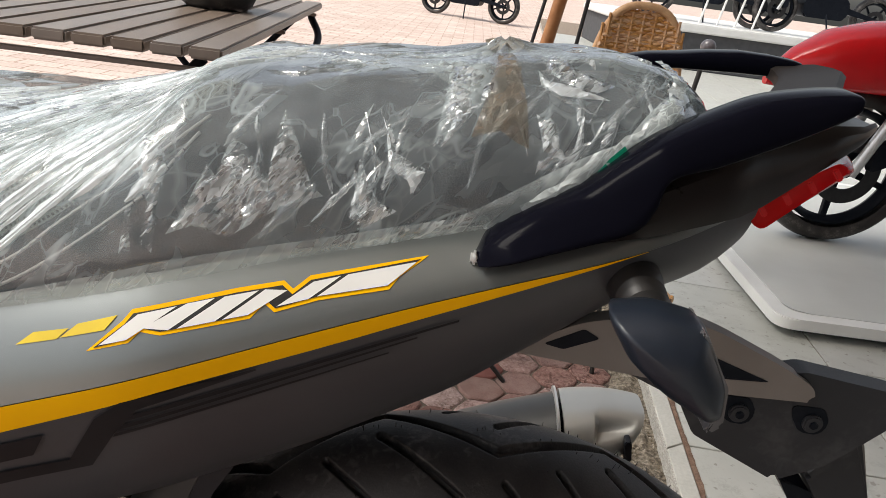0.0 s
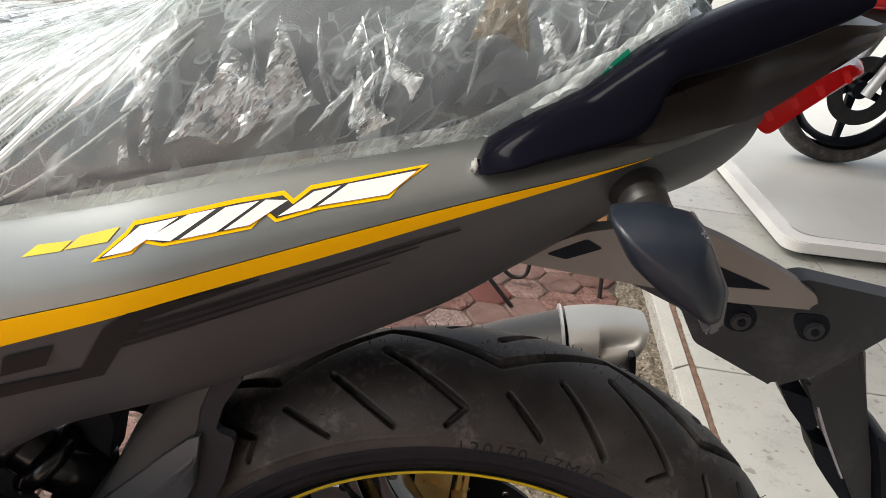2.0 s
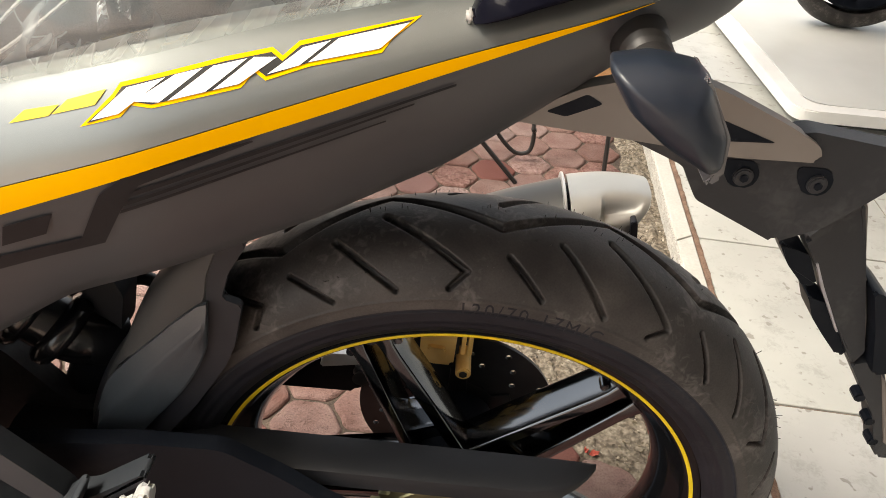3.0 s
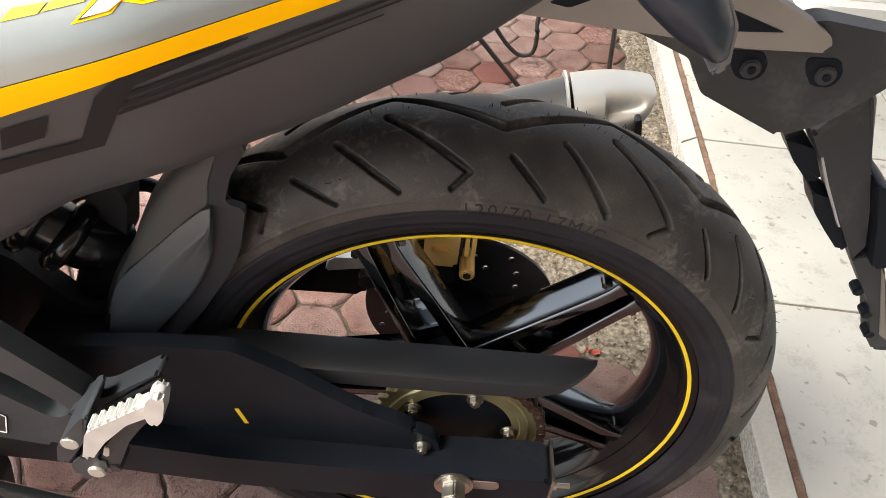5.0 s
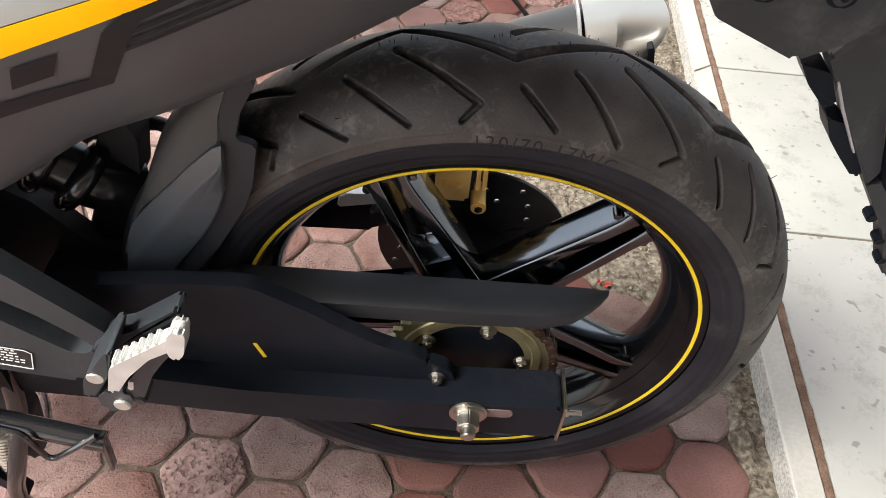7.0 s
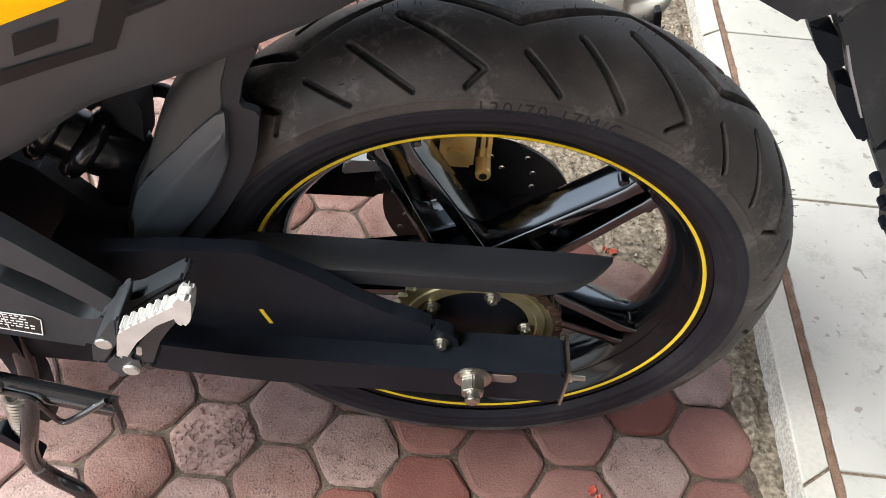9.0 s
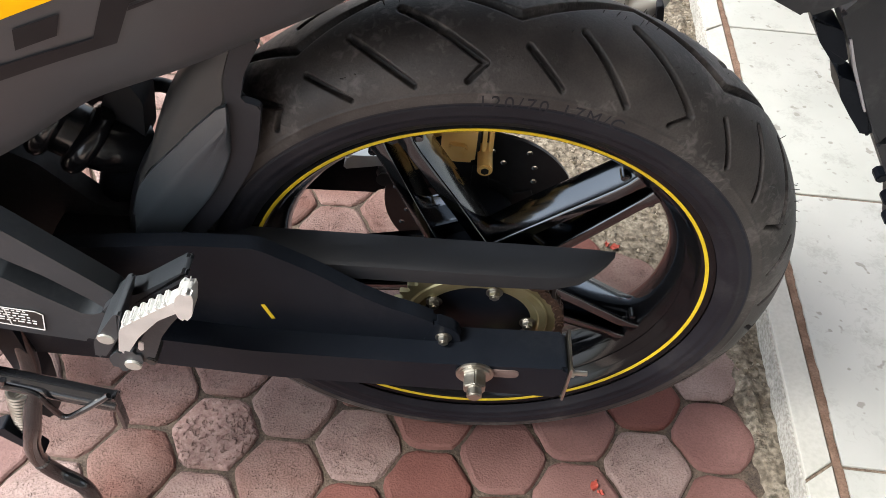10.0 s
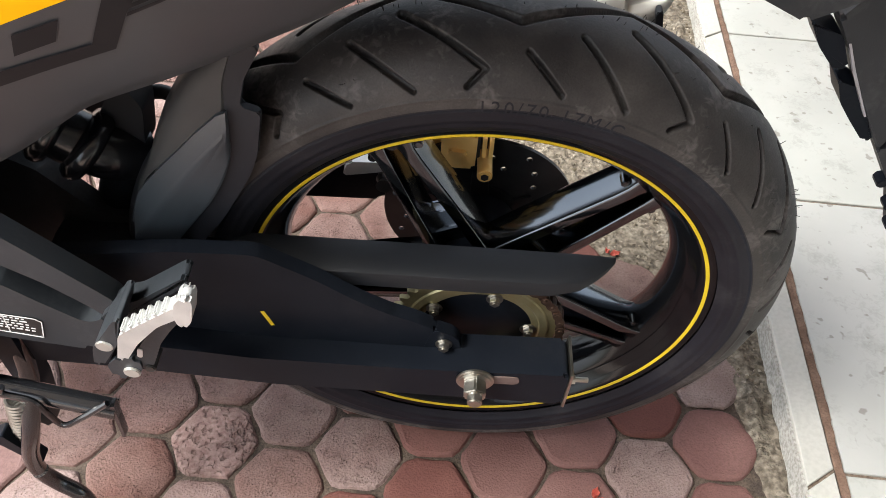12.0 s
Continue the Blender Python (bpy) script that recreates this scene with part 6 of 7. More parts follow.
part("stitching", stitches([drape(x, f, 0.0016) for x, f in ((-0.30, 0.03), (-0.2596, 0.0675), (-0.2405, 0.1), (-0.2223, 0.13), (-0.2047, 0.155), (-0.1866, 0.19), (-0.1723, 0.235))]), THREAD, seat, "pale grey stitching")
part("stitching", stitches([drape(x, f, 0.0012) for x, f in ((-0.275, 0.02), (-0.2527, 0.0425), (-0.2269, 0.0775), (-0.2083, 0.1075), (-0.196, 0.1275), (-0.1864, 0.1575), (-0.1805, 0.18), (-0.1724, 0.2175))]), THREAD, seat)

# -- polythene cover over the seat --
KNOT = Vector((-0.029, -0.004, 0.862))


def crease(p, f):
    q = Vector((p.x * f, p.y * f, p.z * f * 1.4))
    q += Vector((noise.noise(q * 0.6), noise.noise(q * 0.6 + Vector((5, 5, 5))), 0)) * 0.6
    return (1 - abs(noise.noise(q)) * 2.0) ** 3


def film_mesh():
    nx, nt = 300, 160
    secs = []
    for i in range(nx + 1):
        x = -0.66 + 0.766 * i / nx
        row = seat_section(x, 0.002, nt, 0.009 + 0.004 * noise.noise(Vector((x * 14, 0, 0))))
        centre = Vector((x, 0, SEAM(x) + 0.02))
        out = []
        for j, p in enumerate(row):
            d = (p - centre).normalized()
            k = p - KNOT
            far = k.length
            ang = math.atan2(k.y, k.x)
            pleat = math.exp(-far / 0.04) * 0.004 * abs(math.sin(5.5 * ang + 6 * noise.noise(p * 20)))
            edge = min(1.0, j / 8, (nt - j) / 8)
            h = 0.0035 + 0.0016 * crease(p, 11) + 0.0007 * crease(p + Vector((3, 1, 7)), 23) + 0.002 * noise.noise(p * 9)
            out.append(p + d * ((h + pleat) * edge + 0.0015) + Vector((0, 0, 0.006 * math.exp(-(far / 0.012) ** 2))))
        secs.append(out)
    end = secs[-1]
    mid = sum(end, Vector()) / len(end)
    for f, dx in ((0.06, 0.004), (0.16, 0.007), (0.35, 0.009), (0.7, 0.01)):
        secs.append([p.lerp(mid, f) + Vector((dx + 0.002 * crease(p, 20), 0, -0.006 * f)) for p in end])
    return rings(secs, closed=False)


film = part("polythene_cover", film_mesh(), FILM, bike, "crumpled clear polythene cover knotted on top", smooth=60)
film.visible_shadow = False


def film_fold(corners, material, name="film_fold", lift=0.007, rough=0.0009, step=0.0034, seed=1, label="", smooth=45):
    """A bunched, faceted fold of film; corners are (x along the seat, f round it)."""
    r = random.Random(seed)
    girth = 0.36
    poly = [Vector((x, f * girth)) for x, f in corners]
    rim = []
    for a, b in zip(poly, poly[1:] + poly[:1]):
        n = max(1, int((b - a).length / step))
        rim += [a.lerp(b, k / n) for k in range(n)]
    lo = Vector((min(p.x for p in poly), min(p.y for p in poly)))
    hi = Vector((max(p.x for p in poly), max(p.y for p in poly)))
    inner = []
    n = len(poly)
    for i in range(int((hi.x - lo.x) / step) + 1):
        for j in range(int((hi.y - lo.y) / step) + 1):
            q = lo + Vector((i + r.uniform(-0.4, 0.4), j + r.uniform(-0.4, 0.4))) * step
            inside = False
            for a, b in zip(poly, poly[1:] + poly[:1]):
                if (a.y > q.y) != (b.y > q.y) and q.x < (b.x - a.x) * (q.y - a.y) / (b.y - a.y) + a.x:
                    inside = not inside
            if inside and min((q - p).length for p in rim) > step * 0.5:
                inner.append(q)
    pts = rim + inner
    edges = [(k, (k + 1) % len(rim)) for k in range(len(rim))]
    vs, _, faces, *_ = delaunay_2d_cdt(pts, edges, [], 1, 1e-6)
    bm = bmesh.new()
    made = []
    for k, q in enumerate(vs):
        on_rim = k < len(rim)
        h = lift + (0.0 if on_rim else 0.0015 + r.uniform(-rough, rough))
        made.append(bm.verts.new(drape(q.x, q.y / girth, h)))
    for f in faces:
        try:
            bm.faces.new([made[i] for i in f])
        except ValueError:
            pass
    ob = part(name, bm, material, film, label, smooth=smooth)
    ob.visible_shadow = False
    return ob


# bunched folds; their white shards paint highlights of the sky
film_fold([(-0.1833, 0.0725), (-0.1739, 0.11), (-0.1667, 0.16), (-0.1623, 0.1425), (-0.157, 0.1975), (-0.1496, 0.18), (-0.1383, 0.1325), (-0.1359, 0.24), (-0.1254, 0.18), (-0.1175, 0.1225), (-0.1114, 0.105), (-0.1316, 0.0925), (-0.155, 0.0575), (-0.1716, 0.08)], FOLD, seed=4, label="bunched fold of film with sky glare painted silvery white")
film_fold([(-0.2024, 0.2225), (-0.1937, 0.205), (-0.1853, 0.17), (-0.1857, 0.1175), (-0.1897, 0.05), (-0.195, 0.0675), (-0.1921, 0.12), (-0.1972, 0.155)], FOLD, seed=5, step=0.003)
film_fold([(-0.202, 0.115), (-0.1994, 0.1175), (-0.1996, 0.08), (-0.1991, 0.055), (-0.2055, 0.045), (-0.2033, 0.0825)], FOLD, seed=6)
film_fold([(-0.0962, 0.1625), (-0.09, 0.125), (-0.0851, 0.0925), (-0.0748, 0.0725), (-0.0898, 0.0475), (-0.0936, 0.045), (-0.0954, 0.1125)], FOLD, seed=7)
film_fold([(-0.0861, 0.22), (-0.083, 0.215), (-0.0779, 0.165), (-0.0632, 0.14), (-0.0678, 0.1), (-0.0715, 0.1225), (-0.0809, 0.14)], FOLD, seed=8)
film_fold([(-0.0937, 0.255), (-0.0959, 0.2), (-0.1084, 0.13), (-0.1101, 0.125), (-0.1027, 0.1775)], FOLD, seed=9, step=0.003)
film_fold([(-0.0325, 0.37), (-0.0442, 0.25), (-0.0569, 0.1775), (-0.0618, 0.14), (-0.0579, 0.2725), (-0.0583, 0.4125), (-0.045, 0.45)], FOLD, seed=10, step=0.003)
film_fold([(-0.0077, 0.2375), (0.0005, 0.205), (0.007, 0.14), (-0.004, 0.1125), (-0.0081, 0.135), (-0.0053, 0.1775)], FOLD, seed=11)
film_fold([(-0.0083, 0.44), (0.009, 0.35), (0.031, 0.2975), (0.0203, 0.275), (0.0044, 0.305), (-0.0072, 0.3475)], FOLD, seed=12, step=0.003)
film_fold([(-0.0334, 0.4675), (-0.023, 0.4125), (-0.0165, 0.255), (-0.0126, 0.165), (-0.0194, 0.1775), (-0.028, 0.20), (-0.0426, 0.19), (-0.0378, 0.26), (-0.034, 0.36)], TAPE, "tape", lift=0.0085, rough=0.0012, seed=13, step=0.003, smooth=60, label="torn piece of creased brown packing tape")
film_fold([(-0.36, 0.02), (-0.2674, 0.025), (-0.1827, 0.0375), (-0.1157, 0.04), (-0.0472, 0.0525), (-0.0336, 0.0675), (0.0032, 0.1225), (0.037, 0.165), (0.0624, 0.3), (0.075, 0.4), (0.083, 0.4), (0.075, 0.29), (0.0598, 0.2), (0.0382, 0.128), (0.0198, 0.09), (-0.0048, 0.0525), (-0.0255, 0.025), (-0.1156, 0.012), (-0.1838, 0.0), (-0.36, 0.0)], HEM, "film_hem", lift=0.0085, rough=0.0008, step=0.004, smooth=60, seed=14, label="doubled milky hem of the film")
film_fold([(-0.07, 0.502), (-0.066, 0.53), (-0.055, 0.445), (-0.05, 0.435), (-0.036, 0.34), (-0.04, 0.316), (-0.049, 0.301), (-0.055, 0.278), (-0.06, 0.293), (-0.055, 0.316), (-0.065, 0.395)], FOLD, seed=21, step=0.003)
film_fold([(-0.0392, 0.3), (-0.034, 0.31), (-0.035, 0.274), (-0.0456, 0.22), (-0.0576, 0.17), (-0.0523, 0.225), (-0.04, 0.257)], FOLD, seed=22, step=0.003, lift=0.009)
# the STREAK folds are milky white in place of sky reflections
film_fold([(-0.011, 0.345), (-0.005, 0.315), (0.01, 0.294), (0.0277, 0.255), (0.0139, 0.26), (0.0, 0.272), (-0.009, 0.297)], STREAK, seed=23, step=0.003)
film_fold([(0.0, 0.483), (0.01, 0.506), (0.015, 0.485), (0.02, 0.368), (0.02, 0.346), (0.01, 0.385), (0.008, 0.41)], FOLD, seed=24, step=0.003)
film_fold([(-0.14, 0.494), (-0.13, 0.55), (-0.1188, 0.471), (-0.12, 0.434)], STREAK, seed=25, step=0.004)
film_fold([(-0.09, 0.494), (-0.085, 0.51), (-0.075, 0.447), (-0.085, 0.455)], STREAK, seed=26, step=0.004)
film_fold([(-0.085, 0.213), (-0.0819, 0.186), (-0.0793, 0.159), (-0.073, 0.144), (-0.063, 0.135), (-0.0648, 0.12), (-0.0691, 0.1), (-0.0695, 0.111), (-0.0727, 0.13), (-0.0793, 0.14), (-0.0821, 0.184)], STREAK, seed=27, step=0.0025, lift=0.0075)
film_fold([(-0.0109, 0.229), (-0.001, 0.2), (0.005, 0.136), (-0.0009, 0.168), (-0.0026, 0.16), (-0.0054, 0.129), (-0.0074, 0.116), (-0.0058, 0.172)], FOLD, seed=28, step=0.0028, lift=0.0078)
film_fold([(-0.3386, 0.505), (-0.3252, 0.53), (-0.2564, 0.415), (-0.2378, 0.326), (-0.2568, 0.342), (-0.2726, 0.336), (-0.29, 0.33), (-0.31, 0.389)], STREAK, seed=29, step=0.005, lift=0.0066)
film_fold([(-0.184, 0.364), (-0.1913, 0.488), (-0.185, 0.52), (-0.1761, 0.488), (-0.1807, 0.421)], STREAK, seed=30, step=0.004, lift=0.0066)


def film_band(points, width, seed):
    """A wide turned-over edge of film along (x, f) points."""
    path = smooth_path([(x, f * 0.36, 0) for x, f in points], 5)
    one, two = [], []
    for i, p in enumerate(path):
        d = (path[min(i + 1, len(path) - 1)] - path[max(i - 1, 0)]).normalized()
        w = width * (0.35 + 0.65 * math.sin(math.pi * i / (len(path) - 1))) / 2 * (1 + 0.25 * math.sin(1.7 * i + seed))
        one.append((p.x - d.y * w, (p.y + d.x * w) / 0.36))
        two.append((p.x + d.y * w, (p.y - d.x * w) / 0.36))
    film_fold(one + two[::-1], BAND, "film_hem", lift=0.0105, rough=0.0007, step=0.003, seed=seed, label="thick white turned-over edge of the film")


film_band([(-0.012, 0.06), (0.0093, 0.093), (0.0255, 0.131), (0.045, 0.168), (0.0589, 0.225), (0.0675, 0.31), (0.068, 0.4), (0.06, 0.47)], 0.0135, 3)
# long pulled creases over the front of the seat, whitened to paint sky reflections


def pulled_crease(points, width, lift, seed, material=STREAK):
    """A long narrow fold along (x, f) points, widest in the middle, with a ragged edge."""
    r = random.Random(seed)
    path = smooth_path([(x, f, 0) for x, f in points], 7)
    secs, n = [], len(path) - 1
    for i, p in enumerate(path):
        t = i / n
        w = width * (math.sin(math.pi * (0.04 + 0.92 * t)) ** 0.7) * r.uniform(0.7, 1.15)
        secs.append([drape(p.x + 0.12 * w * q, p.y - w * q * 0.5, lift + 0.0016 * (1 - q * q) + r.uniform(0, 0.0004)) for q in (-1, -0.4, 0.15, 0.6, 1)])
    ob = part("film_crease", rings(secs, closed=False), material, film, smooth=30)
    ob.visible_shadow = False


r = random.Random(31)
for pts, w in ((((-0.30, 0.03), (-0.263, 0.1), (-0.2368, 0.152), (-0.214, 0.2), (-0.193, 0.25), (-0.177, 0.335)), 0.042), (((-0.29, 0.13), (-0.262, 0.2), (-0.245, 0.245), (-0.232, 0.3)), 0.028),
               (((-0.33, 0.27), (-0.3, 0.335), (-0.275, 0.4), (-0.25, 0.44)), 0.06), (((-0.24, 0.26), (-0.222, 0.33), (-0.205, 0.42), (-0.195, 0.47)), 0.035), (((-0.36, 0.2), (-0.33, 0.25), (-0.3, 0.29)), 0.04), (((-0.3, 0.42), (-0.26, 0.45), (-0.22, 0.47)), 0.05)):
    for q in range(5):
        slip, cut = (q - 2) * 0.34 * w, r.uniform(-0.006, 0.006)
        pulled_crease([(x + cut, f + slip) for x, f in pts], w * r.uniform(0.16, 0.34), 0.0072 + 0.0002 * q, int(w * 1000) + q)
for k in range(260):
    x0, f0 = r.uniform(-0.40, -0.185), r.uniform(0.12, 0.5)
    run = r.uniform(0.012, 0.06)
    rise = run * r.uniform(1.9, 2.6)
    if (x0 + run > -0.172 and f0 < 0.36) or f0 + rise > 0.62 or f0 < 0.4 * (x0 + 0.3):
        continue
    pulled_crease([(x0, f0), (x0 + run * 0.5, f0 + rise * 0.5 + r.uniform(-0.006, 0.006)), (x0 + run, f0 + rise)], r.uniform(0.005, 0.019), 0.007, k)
# softer creases: some spread from the knot, some run down the side, some lie along the ridge
for k in range(90):
    kind = k % 3 if k % 2 else 1 + k % 4 // 2
    if kind == 0:
        a, d0, d1 = r.uniform(0, 6.28), r.uniform(0.012, 0.04), r.uniform(0.05, 0.11)
        pts = [(-0.029 + d * math.cos(a + 0.12 * d0), 0.33 + 2.4 * d * math.sin(a)) for d in (d0, (d0 + d1) / 2, d1)]
    elif kind == 1:
        x0, f0, run = r.uniform(-0.17, 0.06), r.uniform(0.05, 0.3), r.uniform(-0.012, 0.03)
        pts = [(x0, f0), (x0 + run * 0.45 + r.uniform(-0.003, 0.003), f0 + 0.04), (x0 + run, f0 + r.uniform(0.06, 0.13))]
    else:
        x0, f0, run = r.uniform(-0.19, 0.04), r.uniform(0.32, 0.5), r.uniform(0.02, 0.06)
        pts = [(x0, f0), (x0 + run * 0.5, f0 + r.uniform(-0.02, 0.02)), (x0 + run, f0 + r.uniform(-0.05, 0.05))]
    if min(f for x, f in pts) < 0.03 or max(f for x, f in pts) > 0.6 or max(x for x, f in pts) > 0.075 + 0.0:
        continue
    pulled_crease(pts, r.uniform(0.006, 0.024), 0.0066, 300 + k, SOFT)
# gathered, doubled film over the top of the seat
for k, corners in enumerate(([(-0.185, 0.47), (-0.165, 0.4), (-0.14, 0.42), (-0.115, 0.33), (-0.09, 0.36), (-0.06, 0.34), (-0.045, 0.42), (-0.07, 0.55), (-0.12, 0.58), (-0.17, 0.56)],
                             [(-0.075, 0.37), (-0.055, 0.3), (-0.04, 0.28), (-0.036, 0.44), (-0.06, 0.5)], [(-0.02, 0.46), (0.0, 0.4), (0.02, 0.36), (0.045, 0.36), (0.07, 0.42), (0.06, 0.55), (0.01, 0.56)])):
    film_fold(corners, HEM, "film_gather", lift=0.0062, rough=0.0006, step=0.006, smooth=60, seed=60 + k)
for k in range(8):
    x0, f0 = r.uniform(-0.15, 0.06), r.uniform(0.28, 0.6)
    a, s = r.uniform(0, 6.28), r.uniform(0.005, 0.014)
    film_fold([(x0 + s * r.uniform(0.5, 1.3) * math.cos(a + q), f0 + 2.6 * s * r.uniform(0.5, 1.3) * math.sin(a + q)) for q in (0, 1.2, 2.4, 3.7, 5.0)], FOLD, "film_crease", lift=0.0065, rough=0.0013, step=0.0034, seed=k)
secs = []
for k in range(9):
    t = k / 8
    ring = []
    for q in range(14):
        a = 2 * math.pi * q / 14 + 1.6 * t
        rad = (0.0085 - 0.012 * t + 0.0105 * t * t) * (1 + 0.45 * (q % 2) * (0.3 + t)) + 0.0012
        ring.append(KNOT + Vector((rad * math.cos(a), rad * math.sin(a), -0.006 + 0.017 * t + 0.004 * t * math.sin(3 * a))))
    secs.append(ring)
knot_bm = rings(secs)
part("knot", knot_bm, surface("twisted_tape", (0.2, 0.17, 0.13), (0.42, 0.38, 0.32), 0.35, scale=120), film, "twisted brownish knot of polythene")
film_fold([(0.019, 0.09), (0.0296, 0.137), (0.0362, 0.158), (0.04, 0.14), (0.033, 0.105)], GREEN, "green_tag", lift=0.0125, rough=0.0, step=0.02, label="small green tag at the edge of the film")

# ---- things behind the motorcycle ----
# -- slatted folding table --
TABLE = pose(-0.476, 0.854, 0, 0, 0, 4.2)
slat_table = thing("folding_table", "brown slatted wooden folding table with dark metal legs", "table", TABLE)
for k in range(11):
    part("slat", box((-0.031 - 0.0672 * k, 0.72, 0.708), (0.059, 1.44, 0.022), None, 0.004), SLAT, slat_table)
for y in (0.1, 0.72, 1.34):
    part("cross_bar", box((-0.36, y - 0.06, 0.672 if y < 0.2 else 0.688), (0.72, 0.012, 0.010), None, 0.002), SLAT, slat_table, "dark brown cross bar")
for y in (0.1, 1.34):
    part("leg", tube([(-0.06, y, 0.685), (-0.36, y + 0.01, 0.36), (-0.68, y, 0.012)], 0.011, 10, 2), SATIN, slat_table, "dark metal folding leg")
    part("leg", tube([(-0.66, y + 0.03, 0.685), (-0.36, y + 0.02, 0.36), (-0.04, y + 0.03, 0.012)], 0.011, 10, 2), SATIN, slat_table, "dark metal folding leg")
part("stay", tube([(-0.02, 1.3, 0.68), (0.02, 1.2, 0.62), (0.0, 1.0, 0.55), (-0.04, 0.8, 0.5)], 0.012, 10), SATIN, slat_table, "bent dark metal stay")
helmet_at = TABLE @ pose(-0.2, 0.76, 0.719)
bowl = thing("black_bowl", "round black bowl standing on the slatted table", "bowl", helmet_at)
part("shell", revolve([(0.0, 0.0), (0.0, 0.075), (0.012, 0.092), (0.035, 0.103), (0.08, 0.112), (0.13, 0.112), (0.13, 0.106), (0.03, 0.096), (0.012, 0.0)], 48, (0, 0, 0)), RUBBER, bowl)
bowl.children[0].matrix_local = pose(0, 0, 0, 90)

# -- wicker chair --
chair = thing("wicker_chair", "woven orange wicker chair on thin black metal legs", "chair", pose(0.42, 1.7, 0))
back_w, back_top = 0.128, 0.868


def arch(f, y=0.0, k=1.0):
    """Outline of the back, f from 0 to 1 round the top."""
    a = math.pi * f
    return Vector((-back_w * k * math.copysign(abs(math.cos(a)) ** 0.75, math.cos(a)), y, 0.52 + (back_top - 0.52) * k * abs(math.sin(a)) ** 0.6))


part("back_rim", tube([arch(k / 24) for k in range(25)], 0.011, 10, 2), WICKER, chair, "thick woven rim")
for i in range(15):
    x = -0.112 + 0.016 * i
    zt = max(arch(k / 60).z for k in range(61) if abs(arch(k / 60).x - x) < 0.02)
    tube([(x, 0.004 * (-1) ** i + 0.03 * (1 - (x / 0.13) ** 2) - 0.02, 0.6 + (zt - 0.6) * k / 8) for k in range(9)], 0.0042, 6, 1, stake := bmesh.new())
    part("stake", stake, WICKER, chair)
for row in range(46):
    z = 0.47 + 0.0086 * row
    reach = max([abs(arch(k / 80).x) for k in range(81) if arch(k / 80).z >= z] or [0])
    if reach < 0.02 or z < 0.62:
        continue
    pts = []
    n = 30
    for k in range(n + 1):
        x = -reach + 2 * reach * k / n
        pts.append((x, 0.0035 * math.cos(math.pi * (x + 0.112) / 0.016 + math.pi * row) + 0.03 * (1 - (x / 0.13) ** 2) - 0.02, z + 0.0012 * math.sin(9 * k + row)))
    part("strand", tube(pts, 0.0061, 6, 1), WICKER, chair)
part("seat", revolve([(0.0, 0.0), (0.0, 0.13), (0.014, 0.14), (0.03, 0.134), (0.03, 0.0)], 40, (0, 0, 0)), WICKER, chair, "round woven seat")
chair.children[-1].matrix_local = pose(-0.14, -0.2, 0.45, 90)
for bar in (((-0.3, -0.4, 0.44), (-0.55, -0.63, 0.3), (-0.385, -0.62, 0.118), (-0.28, -0.61, 0)), ((-0.08, -0.33, 0.45), (-0.078, -0.45, 0.4), (-0.06, -0.5, 0.1), (-0.053, -0.51, 0)), ((-0.2, -0.1, 0.46), (-0.22, 0.02, 0)), ((0.0, -0.15, 0.46), (0.06, 0.02, 0))):
    part("leg", tube(bar, 0.0058, 8, 1), CABLE, chair, "thin black metal leg")
part("stretcher", tube([(-0.47, -0.49, 0.3), (-0.39, -0.49, 0.16), (-0.342, -0.49, 0.084), (-0.303, -0.49, 0.037), (-0.273, -0.49, 0.018), (-0.2435, -0.49, 0.03), (-0.24, -0.49, 0.083), (-0.243, -0.49, 0.129), (-0.2, -0.33, 0.45)], 0.0055, 8), CABLE, chair, "bent black metal foot loop")

# -- leaning wooden pole with two thin rods --
pole = thing("wooden_pole", "leaning varnished wooden pole", "pole", pose(0.152, 2.6, 0))
part("shaft", tube([(0, 0, 0), (0.1, 0, 0.65), (0.2, 0, 1.3)], 0.026, 16), WOOD, pole)
rod = thing("metal_rod", "thin black metal rod standing upright", "rod", pose(0.09, 2.55, 0))
part("shaft", tube([(0, 0, 0), (0.1, 0, 0.65), (0.2, 0, 1.3)], 0.007, 8), CABLE, rod)
rod2 = thing("metal_rod", "thin black metal rod standing upright", "rod", pose(0.31, 2.6, 0.02))
part("shaft", tube([(0, 0, 0), (0.06, 0, 0.65), (0.12, 0, 1.3)], 0.008, 8), CABLE, rod2)
post = thing("barrier_post", "thin dark post with a round knob", "post", pose(0.94, 3.0, FLOOR_Z))
part("shaft", tube([(0, 0, 0), (0.03, 0, 0.33), (0.06, 0, 0.64)], 0.011, 10), CABLE, post)
bm = bmesh.new()
bmesh.ops.create_uvsphere(bm, u_segments=20, v_segments=12, radius=0.034, matrix=pose(0.062, 0, 0.665))
part("knob", bm, surface("grey_knob", (0.08, 0.075, 0.08), (0.12, 0.11, 0.12), 0.3, scale=30), post, "dull grey knob")

# -- white display board under the red motorcycle --
board = thing("display_board", "low white display board, the shadow gap below it painted dark", "board", pose(0.922, 1.478, 0, 0, 0, 0.5))


